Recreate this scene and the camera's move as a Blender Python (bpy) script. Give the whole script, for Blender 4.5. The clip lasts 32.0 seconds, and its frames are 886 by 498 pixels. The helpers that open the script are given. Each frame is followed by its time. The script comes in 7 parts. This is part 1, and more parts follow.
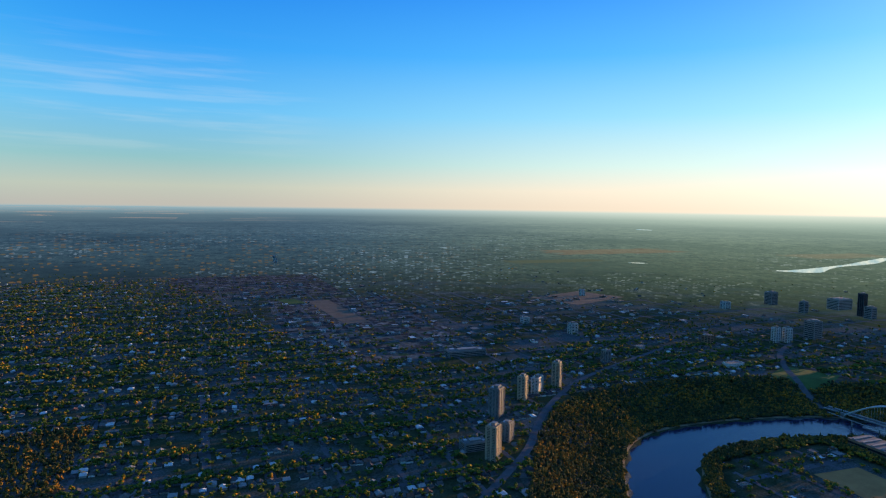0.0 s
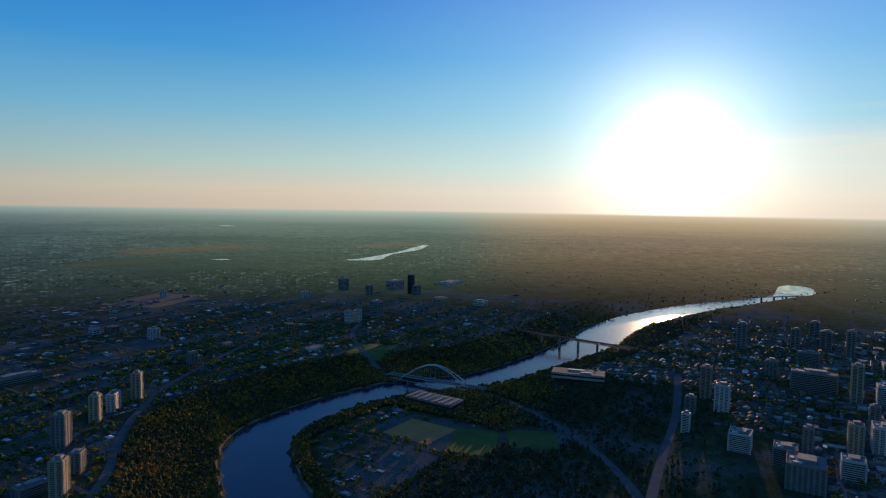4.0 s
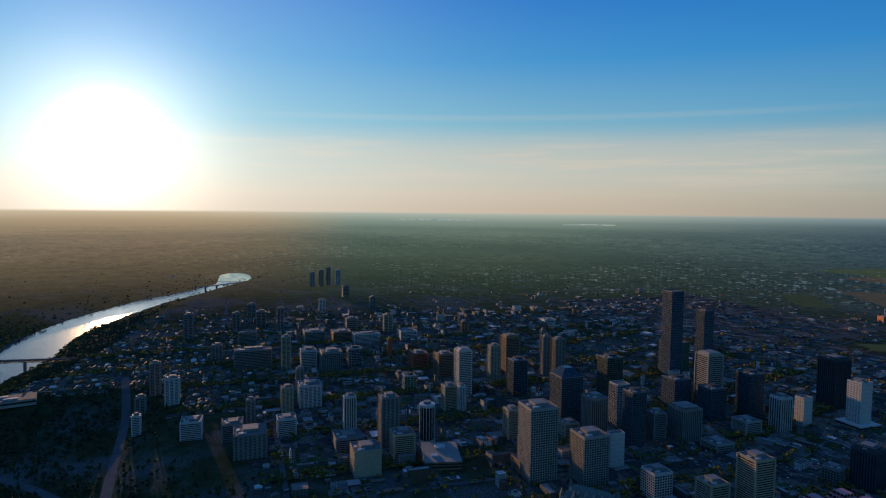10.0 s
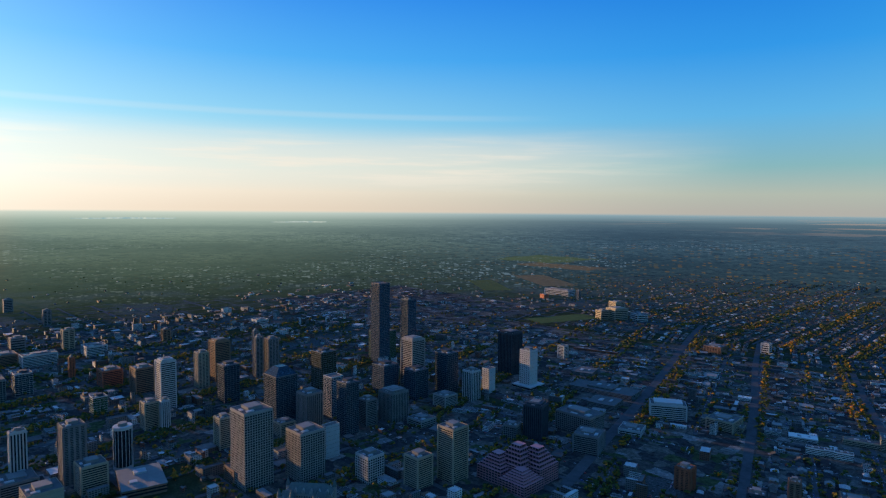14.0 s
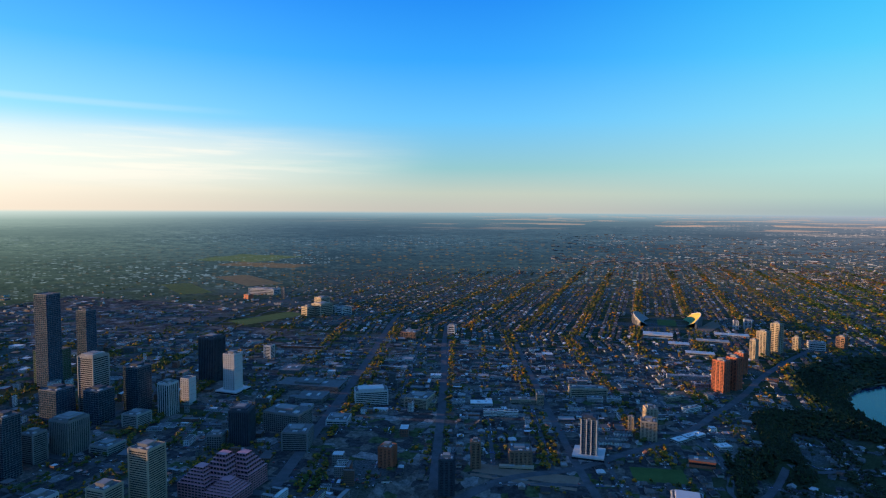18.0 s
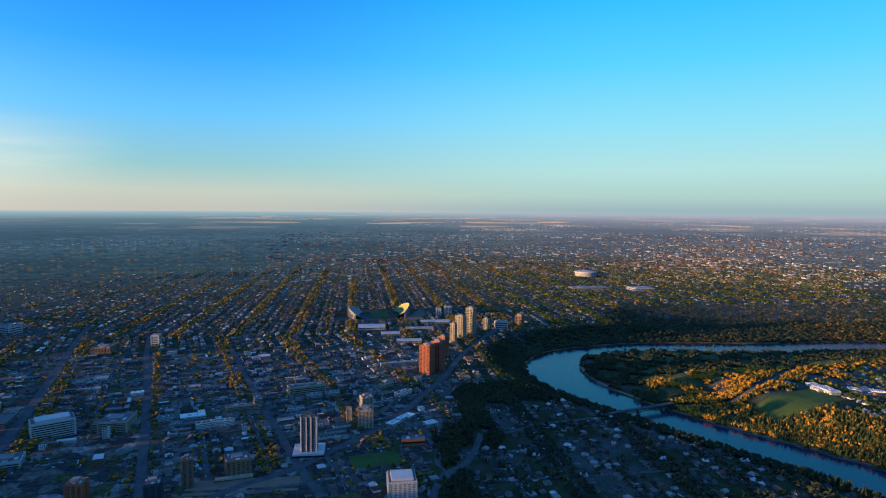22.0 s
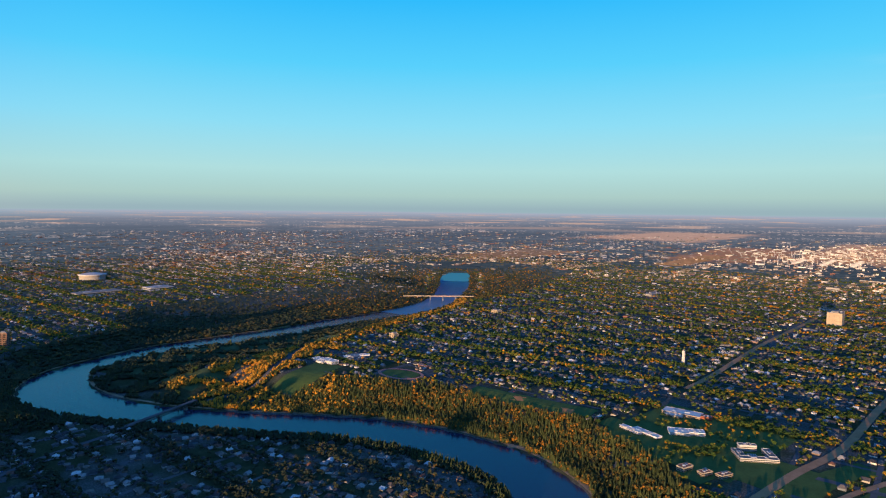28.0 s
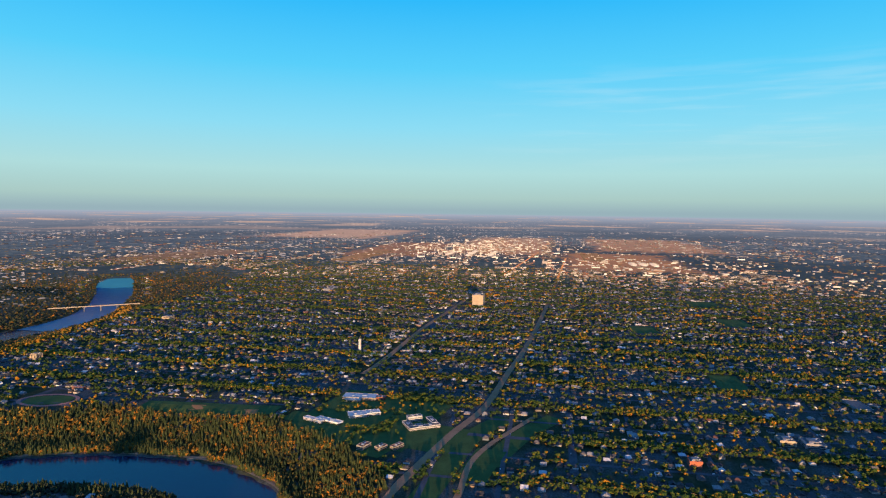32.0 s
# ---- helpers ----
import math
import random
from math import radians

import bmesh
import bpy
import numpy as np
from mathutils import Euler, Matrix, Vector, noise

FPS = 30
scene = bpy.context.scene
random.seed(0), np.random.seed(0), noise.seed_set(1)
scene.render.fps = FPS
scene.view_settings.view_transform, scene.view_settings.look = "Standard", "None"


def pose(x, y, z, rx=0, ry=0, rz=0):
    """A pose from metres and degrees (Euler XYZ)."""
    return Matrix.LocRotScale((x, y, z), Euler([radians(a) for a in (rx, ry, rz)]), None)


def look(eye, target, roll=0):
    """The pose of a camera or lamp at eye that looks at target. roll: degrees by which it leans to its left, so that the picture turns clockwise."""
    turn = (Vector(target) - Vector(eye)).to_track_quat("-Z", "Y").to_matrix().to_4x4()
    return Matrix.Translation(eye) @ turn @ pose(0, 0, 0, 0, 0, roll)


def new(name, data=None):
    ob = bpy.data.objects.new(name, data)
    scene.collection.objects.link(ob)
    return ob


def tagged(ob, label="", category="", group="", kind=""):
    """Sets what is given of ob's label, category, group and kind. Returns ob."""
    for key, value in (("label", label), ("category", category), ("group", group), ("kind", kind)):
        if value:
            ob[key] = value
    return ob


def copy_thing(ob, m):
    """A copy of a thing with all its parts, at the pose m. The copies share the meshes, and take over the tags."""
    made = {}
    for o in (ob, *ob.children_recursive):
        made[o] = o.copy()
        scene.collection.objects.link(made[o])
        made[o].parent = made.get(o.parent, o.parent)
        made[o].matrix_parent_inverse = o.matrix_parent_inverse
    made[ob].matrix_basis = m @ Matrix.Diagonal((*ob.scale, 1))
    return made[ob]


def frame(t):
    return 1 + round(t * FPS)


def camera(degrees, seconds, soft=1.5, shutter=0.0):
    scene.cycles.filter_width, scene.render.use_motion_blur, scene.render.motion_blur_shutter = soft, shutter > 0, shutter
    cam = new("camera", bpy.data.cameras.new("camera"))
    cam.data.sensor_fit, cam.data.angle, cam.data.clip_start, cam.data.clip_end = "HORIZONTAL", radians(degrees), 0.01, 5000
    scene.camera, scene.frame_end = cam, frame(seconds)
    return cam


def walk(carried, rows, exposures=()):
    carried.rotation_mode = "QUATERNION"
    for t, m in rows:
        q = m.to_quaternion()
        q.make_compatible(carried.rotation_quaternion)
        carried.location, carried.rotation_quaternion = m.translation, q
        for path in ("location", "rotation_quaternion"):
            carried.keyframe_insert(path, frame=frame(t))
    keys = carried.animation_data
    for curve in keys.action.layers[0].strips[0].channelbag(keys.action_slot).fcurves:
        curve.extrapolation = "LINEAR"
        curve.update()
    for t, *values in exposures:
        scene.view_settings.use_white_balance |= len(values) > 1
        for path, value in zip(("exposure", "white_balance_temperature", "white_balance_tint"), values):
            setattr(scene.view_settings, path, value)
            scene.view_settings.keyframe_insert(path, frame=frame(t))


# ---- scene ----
cam = camera(71.59, 32.0, 1.22)
# x is east, y is north, z is height over the city's plateau
ROWS = [
    (0, 0.00, 0.00, 479.98, 157.934, -4.033, -0.792),
    (0.5, 0.38, -0.27, 479.93, 153.524, -4.005, -0.809),
    (1, 0.74, -0.57, 479.89, 149.039, -3.979, -0.817),
    (1.5, 1.00, -0.79, 479.89, 144.381, -3.961, -0.832),
    (2, 1.11, -0.87, 479.94, 139.764, -3.923, -0.873),
    (2.5, 1.06, -0.71, 480.00, 135.129, -3.903, -0.910),
    (3, 0.88, -0.29, 480.08, 130.278, -3.880, -0.945),
    (3.5, 0.61, 0.32, 480.15, 125.342, -3.861, -0.955),
    (4, 0.24, 1.07, 480.19, 120.425, -3.845, -0.936),
    (4.5, -0.29, 1.92, 480.17, 115.471, -3.809, -0.894),
    (6.5, -2.88, 5.35, 480.03, 97.198, -3.778, -0.742),
    (7, -3.66, 6.07, 479.98, 93.834, -3.769, -0.736),
    (7.5, -4.50, 6.78, 479.97, 90.176, -3.759, -0.762),
    (8, -5.28, 7.36, 479.98, 86.442, -3.719, -0.767),
    (8.5, -5.74, 7.81, 479.99, 82.671, -3.709, -0.766),
    (9, -5.82, 8.20, 480.01, 78.944, -3.727, -0.738),
    (9.5, -5.63, 8.60, 480.02, 75.231, -3.730, -0.692),
    (10, -5.33, 9.07, 480.05, 71.662, -3.713, -0.606),
    (10.5, -4.95, 9.59, 480.07, 68.299, -3.703, -0.578),
    (11, -4.51, 10.14, 480.05, 65.067, -3.709, -0.567),
    (11.5, -4.06, 10.68, 480.01, 61.949, -3.725, -0.558),
    (12, -3.72, 11.19, 479.93, 58.692, -3.744, -0.542),
    (12.5, -3.59, 11.66, 479.87, 55.327, -3.741, -0.528),
    (13, -3.58, 12.01, 479.83, 51.939, -3.738, -0.490),
    (13.5, -3.55, 12.29, 479.83, 48.552, -3.732, -0.499),
    (14, -3.37, 12.43, 479.85, 45.226, -3.732, -0.494),
    (14.5, -2.91, 12.42, 479.87, 41.873, -3.732, -0.464),
    (16.5, 0.36, 11.64, 480.02, 28.709, -3.786, -0.311),
    (17, 1.35, 11.37, 480.06, 25.203, -3.801, -0.324),
    (17.5, 2.36, 11.11, 480.09, 21.693, -3.791, -0.391),
    (18, 3.23, 11.12, 480.11, 18.172, -3.760, -0.419),
    (18.5, 3.87, 11.41, 480.08, 14.653, -3.754, -0.418),
    (19, 4.31, 11.86, 480.02, 11.210, -3.754, -0.434),
    (19.5, 4.55, 12.34, 479.94, 7.949, -3.750, -0.447),
    (20, 4.69, 12.77, 479.87, 4.896, -3.739, -0.457),
    (20.5, 4.86, 13.07, 479.83, 1.847, -3.743, -0.459),
    (21, 5.17, 13.17, 479.82, -1.289, -3.737, -0.444),
    (21.5, 5.68, 13.06, 479.84, -4.524, -3.744, -0.417),
    (22, 6.33, 12.70, 479.90, -7.907, -3.743, -0.431),
    (22.5, 7.08, 12.07, 479.97, -11.428, -3.740, -0.472),
    (23, 7.84, 11.25, 480.03, -14.986, -3.716, -0.521),
    (23.5, 8.50, 10.35, 480.05, -18.556, -3.723, -0.526),
    (24, 9.08, 9.50, 480.07, -22.140, -3.731, -0.527),
    (24.5, 9.64, 8.82, 480.09, -25.692, -3.730, -0.545),
    (25, 10.28, 8.43, 480.12, -29.273, -3.711, -0.571),
    (25.5, 11.03, 8.41, 480.12, -32.904, -3.690, -0.580),
    (27.5, 13.78, 9.59, 480.05, -47.287, -3.739, -0.550),
    (28, 13.99, 9.71, 480.05, -50.767, -3.766, -0.593),
    (28.5, 13.68, 9.51, 480.07, -54.376, -3.797, -0.627),
    (29, 12.80, 9.04, 480.11, -58.030, -3.772, -0.615),
    (29.5, 11.32, 8.35, 480.13, -61.749, -3.760, -0.603),
    (30, 9.31, 7.54, 480.13, -65.477, -3.751, -0.617),
    (30.5, 6.83, 6.68, 480.09, -69.202, -3.734, -0.662),
    (31, 3.98, 5.77, 480.01, -72.767, -3.687, -0.730),
    (31.5, 0.95, 4.81, 479.91, -76.357, -3.629, -0.753),
    (32, -2.13, 3.79, 479.79, -80.151, -3.599, -0.746),
]
EXPOSURE = [(0.0, 0.37, 6820, 10), (1.5, 0.31, 6800, 10), (2.5, 0.02, 6740, 10), (3.5, -0.27, 6720, 10), (4.5, -0.37, 6700, 10), (7.0, -0.43, 6700, 10), (9.0, -0.49, 6700, 10),
            (10.5, -0.43, 6700, 10), (12.0, -0.2, 6680, 10), (13.0, -0.02, 6650, 10), (14.5, 0.18, 6650, 10), (16.5, 0.38, 6650, 10), (20.0, 0.48, 6620, 10), (24.0, 0.46, 6560, 10),
            (28.0, 0.40, 6500, 10), (32.0, 0.38, 6500, 10)]
walk(cam, [(t, pose(x, y, z, 90 + pitch, roll, yaw)) for t, x, y, z, yaw, pitch, roll in ROWS], EXPOSURE)
H = 480.0  # the eye over the plateau

# ---- world, sun ----
SUN_BEARING, SUN_HEIGHT = 260.0, 4.1
SUN_DIR = Vector((math.sin(radians(SUN_BEARING)) * math.cos(radians(SUN_HEIGHT)),
                  math.cos(radians(SUN_BEARING)) * math.cos(radians(SUN_HEIGHT)), math.sin(radians(SUN_HEIGHT))))


def lin(r, g, b):
    """Linear colour of an 8-bit one."""
    return tuple(((c / 255 + 0.055) / 1.055) ** 2.4 if c > 10 else c / 255 / 12.92 for c in (r, g, b)) + (1.0,)


class Net:
    """Short hand for node trees."""

    def __init__(self, tree, fresh=True):
        self.t = tree
        if fresh:
            tree.nodes.clear()

    def n(self, kind, **kw):
        node = self.t.nodes.new(kind)
        for k, v in kw.items():
            if k == "op":
                node.operation = v
            elif k == "blend":
                node.blend_type = v
            elif k == "dtype":
                node.data_type = v
        return node

    def put(self, sock, value):
        if isinstance(value, bpy.types.NodeSocket):
            self.t.links.new(value, sock)
        else:
            sock.default_value = value

    def math(self, op, a, b=0.0, c=0.0, clamp=False):
        node = self.n("ShaderNodeMath", op=op)
        node.use_clamp = clamp
        self.put(node.inputs[0], a), self.put(node.inputs[1], b), self.put(node.inputs[2], c)
        return node.outputs[0]

    def vmath(self, op, a, b=(0, 0, 0)):
        node = self.n("ShaderNodeVectorMath", op=op)
        self.put(node.inputs[0], a), self.put(node.inputs[1], b)
        return node.outputs["Value"] if op in ("DOT_PRODUCT", "LENGTH") else node.outputs[0]

    def scale(self, v, s):
        node = self.n("ShaderNodeVectorMath", op="SCALE")
        self.put(node.inputs[0], v), self.put(node.inputs["Scale"], s)
        return node.outputs[0]

    def mix(self, f, a, b, blend="MIX"):
        node = self.n("ShaderNodeMix", dtype="RGBA", blend=blend)
        self.put(node.inputs[0], f), self.put(node.inputs[6], a), self.put(node.inputs[7], b)
        return node.outputs[2]

    def ramp(self, f, stops, mode="LINEAR"):
        node = self.n("ShaderNodeValToRGB")
        node.color_ramp.interpolation = mode
        el = node.color_ramp.elements
        while len(el) < len(stops):
            el.new(0.5)
        for e, (p, c) in zip(el, stops):
            e.position, e.color = p, c if len(c) == 4 else (*c, 1)
        self.put(node.inputs[0], f)
        return node.outputs[0]

    def noise(self, vec, scale, detail=2.0, rough=0.5, out=0):
        node = self.n("ShaderNodeTexNoise")
        node.inputs["Scale"].default_value, node.inputs["Detail"].default_value, node.inputs["Roughness"].default_value = scale, detail, rough
        if vec is not None:
            self.put(node.inputs["Vector"], vec)
        return node.outputs[out]

    def span(self, v, a, b, c=0.0, d=1.0, smooth=True):
        node = self.n("ShaderNodeMapRange")
        node.interpolation_type = "SMOOTHSTEP" if smooth else "LINEAR"
        self.put(node.inputs[0], v)
        for i, x in enumerate((a, b, c, d)):
            self.put(node.inputs[i + 1], x)
        return node.outputs[0]


world = bpy.data.worlds.new("evening_sky")
scene.world = world
world.use_nodes = True
w = Net(world.node_tree)
way = w.vmath("NORMALIZE", w.n("ShaderNodeTexCoord").outputs["Generated"])
sep = w.n("ShaderNodeSeparateXYZ")
w.put(sep.inputs[0], way)
zz = sep.outputs[2]
sx, sy = math.sin(radians(SUN_BEARING)), math.cos(radians(SUN_BEARING))
flat = w.vmath("NORMALIZE", w.vmath("MULTIPLY", way, (1, 1, 0)))
az = w.vmath("DOT_PRODUCT", flat, (sx, sy, 0))
up = w.math("MULTIPLY", zz, 2.0, clamp=True)
away = w.ramp(up, [(0.0, lin(136, 160, 168)), (0.04, lin(152, 182, 178)), (0.12, lin(156, 198, 199)), (0.26, lin(124, 197, 219)),
                   (0.44, lin(76, 185, 225)), (0.66, lin(26, 163, 225)), (1.0, lin(68, 134, 222))])
side = w.ramp(up, [(0.0, lin(172, 172, 166)), (0.05, lin(172, 182, 172)), (0.13, lin(130, 178, 186)), (0.28, lin(90, 174, 226)),
                   (0.46, lin(44, 148, 228)), (0.66, lin(22, 122, 218)), (1.0, lin(68, 134, 222))])
toward = w.ramp(up, [(0.0, lin(230, 214, 194)), (0.05, lin(236, 224, 206)), (0.13, lin(202, 228, 226)), (0.28, lin(140, 206, 238)),
                     (0.46, lin(76, 172, 242)), (0.66, lin(44, 138, 236)), (1.0, lin(68, 134, 222))])
sky = w.mix(w.span(az, -0.6, 0.1), away, side)
sky = w.mix(w.span(az, 0.12, 0.93), sky, toward)
near = w.math("MAXIMUM", w.vmath("DOT_PRODUCT", way, (sx * 0.9956, sy * 0.9956, 0.092)), 0.0)
# thin cloud streaks, thickest north of the sun, a few wisps elsewhere
streak = w.span(w.noise(w.vmath("MULTIPLY", way, (2.0, 2.0, 30.0)), 2.4, 4.0, 0.55), 0.44, 0.70)
north_of = w.vmath("DOT_PRODUCT", flat, (math.sin(radians(296)), math.cos(radians(296)), 0))
band = w.math("MULTIPLY", w.span(zz, 0.012, 0.06), w.span(zz, 0.135, 0.085))
thick = w.math("MULTIPLY", w.span(north_of, 0.68, 0.98), band)
south_of = w.vmath("DOT_PRODUCT", flat, (math.sin(radians(172)), math.cos(radians(172)), 0))
wisp = w.math("MULTIPLY", w.span(south_of, 0.93, 0.99), w.math("MULTIPLY", w.span(zz, 0.05, 0.10), w.span(zz, 0.26, 0.18)))
east_of = w.vmath("DOT_PRODUCT", flat, (math.sin(radians(108)), math.cos(radians(108)), 0))
wisp_b = w.math("MULTIPLY", w.span(east_of, 0.88, 0.99), w.math("MULTIPLY", w.span(zz, 0.05, 0.12), w.span(zz, 0.24, 0.18)))
line = w.math("MULTIPLY", w.span(w.math("ABSOLUTE", w.math("SUBTRACT", zz, w.math("ADD", 0.125, w.math("MULTIPLY", north_of, 0.02)))), 0.007, 0.001), w.span(north_of, 0.86, 0.97))
cloud = w.math("MULTIPLY", streak, w.math("ADD", w.math("MULTIPLY", thick, 0.30), w.math("MULTIPLY", w.math("ADD", wisp, wisp_b), 0.10)))
cloud = w.math("ADD", cloud, w.math("ADD", w.math("MULTIPLY", thick, 0.50), w.math("MULTIPLY", line, 0.12)), clamp=True)
sky = w.mix(cloud, sky, lin(240, 230, 216))
nishita = w.n("ShaderNodeTexSky")
nishita.sky_type, nishita.sun_disc = "NISHITA", False
nishita.sun_elevation, nishita.sun_rotation = radians(SUN_HEIGHT), radians(SUN_BEARING)
sky = w.mix(0.03, sky, w.vmath("MULTIPLY", nishita.outputs[0], (0.10, 0.10, 0.10)))
# glow round the sun
for power, gain, tint in ((1100.0, 5.0, (1.0, 0.97, 0.9)), (140.0, 1.0, (1.0, 0.93, 0.82)), (12.0, 0.34, (0.68, 0.93, 1.0))):
    sky = w.mix(1.0, sky, w.scale(tint, w.math("MULTIPLY", w.math("POWER", near, power), gain)), "ADD")


# open land far out: kilometres east and north, half sizes, colour with sunlight painted in, strength
FAR_FIELDS = ((-3.55, 4.95, 0.40, 0.45, lin(74, 84, 50), 0.55), (-3.0, 4.4, 0.42, 0.20, lin(98, 78, 62), 0.5), (-4.3, -5.6, 0.9, 0.35, lin(124, 98, 76), 0.4), (-3.0, -4.7, 0.55, 0.16, lin(84, 84, 62), 0.45),
              (-6.4, -4.5, 0.7, 0.30, lin(140, 118, 92), 0.3), (7.5, 1.8, 1.5, 0.5, lin(142, 98, 76), 0.6), (6.2, -0.7, 1.2, 0.6, lin(158, 108, 82), 0.6), (9.5, -1.4, 2.0, 0.9, lin(172, 122, 94), 0.55), (9.0, 0.6, 2.5, 0.7, lin(176, 128, 100), 0.5),
              (5.6, 3.6, 1.0, 0.4, lin(136, 98, 72), 0.5), (12.0, 4.0, 2.5, 1.2, lin(200, 154, 130), 0.5))


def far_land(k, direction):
    """Colour of the land kilometres out, by the line of sight from the eye: woods, roofs, rows of trees and fields,
    with evening haze and sunlight painted in.
    """
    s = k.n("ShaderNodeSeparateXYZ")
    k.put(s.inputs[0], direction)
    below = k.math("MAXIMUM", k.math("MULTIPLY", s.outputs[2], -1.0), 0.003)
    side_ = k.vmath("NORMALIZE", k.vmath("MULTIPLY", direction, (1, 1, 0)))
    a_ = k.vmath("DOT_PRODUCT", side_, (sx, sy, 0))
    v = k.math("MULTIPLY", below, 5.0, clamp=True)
    # haze and sun glare put into the colour, by drop and angle to the sun
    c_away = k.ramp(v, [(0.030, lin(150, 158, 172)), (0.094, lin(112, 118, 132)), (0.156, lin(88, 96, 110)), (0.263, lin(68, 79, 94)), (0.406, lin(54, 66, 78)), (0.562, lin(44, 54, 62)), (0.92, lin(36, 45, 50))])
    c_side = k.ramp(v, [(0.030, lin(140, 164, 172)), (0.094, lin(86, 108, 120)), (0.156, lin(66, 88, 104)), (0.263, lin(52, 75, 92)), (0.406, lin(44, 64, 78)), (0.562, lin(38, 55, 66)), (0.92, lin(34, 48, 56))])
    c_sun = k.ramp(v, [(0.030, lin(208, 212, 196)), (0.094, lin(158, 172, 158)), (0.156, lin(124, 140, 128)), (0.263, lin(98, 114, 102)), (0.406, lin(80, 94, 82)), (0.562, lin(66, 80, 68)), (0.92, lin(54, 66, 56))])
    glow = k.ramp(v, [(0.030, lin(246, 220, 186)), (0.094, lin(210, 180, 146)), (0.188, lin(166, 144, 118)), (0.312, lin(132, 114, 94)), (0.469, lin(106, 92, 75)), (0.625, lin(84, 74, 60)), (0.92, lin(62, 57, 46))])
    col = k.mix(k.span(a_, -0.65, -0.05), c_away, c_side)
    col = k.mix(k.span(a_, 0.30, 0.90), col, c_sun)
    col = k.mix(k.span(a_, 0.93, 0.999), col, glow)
    km = k.n("ShaderNodeCombineXYZ")
    east, north = (k.math("DIVIDE", k.math("MULTIPLY", s.outputs[i], 0.48), below) for i in (0, 1))
    k.put(km.inputs[0], east), k.put(km.inputs[1], north)
    # what stands on the land, seen almost level: an angle round the eye and the logarithm of the drop
    level = k.n("ShaderNodeCombineXYZ")
    turn_ = k.math("ARCTAN2", s.outputs[0], s.outputs[1])
    k.put(level.inputs[0], turn_), k.put(level.inputs[1], k.math("LOGARITHM", below, math.e))
    level = level.outputs[0]

    def dashes(wide, deep, size, share, shift):
        """Small level marks, that share of the cells filled."""
        vo = k.n("ShaderNodeTexVoronoi")
        vo.distance, vo.voronoi_dimensions = "CHEBYCHEV", "2D"
        vo.inputs["Scale"].default_value = 1.0
        k.put(vo.inputs["Vector"], k.vmath("ADD", k.vmath("MULTIPLY", level, (1 / wide, 1 / deep, 0)), (shift, shift * 1.7, 0)))
        c_ = k.n("ShaderNodeSeparateColor")
        k.put(c_.inputs[0], vo.outputs["Color"])
        on = k.math("GREATER_THAN", c_.outputs[0], k.math("SUBTRACT", 1.0, share))
        return k.math("MULTIPLY", on, k.span(k.math("DIVIDE", vo.outputs["Distance"], k.math("ADD", 0.4, k.math("MULTIPLY", c_.outputs[1], 0.8))), size, size * 0.55)), c_.outputs[2]

    # painted haze: detail fades near the horizon and towards the sun
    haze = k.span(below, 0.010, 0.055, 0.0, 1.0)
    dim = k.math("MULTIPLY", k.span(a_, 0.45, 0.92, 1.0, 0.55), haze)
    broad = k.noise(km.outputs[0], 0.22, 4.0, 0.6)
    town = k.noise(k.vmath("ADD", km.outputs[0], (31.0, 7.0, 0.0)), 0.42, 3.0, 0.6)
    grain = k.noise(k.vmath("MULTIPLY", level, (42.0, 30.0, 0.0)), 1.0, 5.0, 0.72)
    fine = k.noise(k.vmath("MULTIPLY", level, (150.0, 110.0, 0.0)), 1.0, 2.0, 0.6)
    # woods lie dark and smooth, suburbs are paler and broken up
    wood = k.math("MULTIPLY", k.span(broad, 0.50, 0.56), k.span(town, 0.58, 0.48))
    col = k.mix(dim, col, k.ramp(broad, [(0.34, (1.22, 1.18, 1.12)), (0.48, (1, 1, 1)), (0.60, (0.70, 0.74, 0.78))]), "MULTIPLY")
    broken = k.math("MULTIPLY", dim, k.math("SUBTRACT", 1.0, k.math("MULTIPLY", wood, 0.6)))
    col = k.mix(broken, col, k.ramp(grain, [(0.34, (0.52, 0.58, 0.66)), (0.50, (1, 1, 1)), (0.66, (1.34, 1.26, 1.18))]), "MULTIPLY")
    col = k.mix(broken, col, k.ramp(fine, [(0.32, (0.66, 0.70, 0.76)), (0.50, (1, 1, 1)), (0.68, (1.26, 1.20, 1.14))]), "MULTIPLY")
    # golden trees with sunlight painted in, stronger away from the sun
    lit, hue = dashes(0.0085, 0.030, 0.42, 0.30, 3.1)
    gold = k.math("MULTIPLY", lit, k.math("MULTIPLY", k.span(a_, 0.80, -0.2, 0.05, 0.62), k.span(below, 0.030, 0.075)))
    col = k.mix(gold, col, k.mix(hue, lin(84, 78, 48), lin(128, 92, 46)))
    # pale roofs, thickest in the towns; sunlight painted in, pinkish away from the sun
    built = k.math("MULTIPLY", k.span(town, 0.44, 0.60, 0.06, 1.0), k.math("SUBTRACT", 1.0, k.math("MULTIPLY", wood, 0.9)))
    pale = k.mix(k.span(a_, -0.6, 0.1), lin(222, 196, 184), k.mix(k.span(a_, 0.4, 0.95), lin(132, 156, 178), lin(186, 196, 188)))
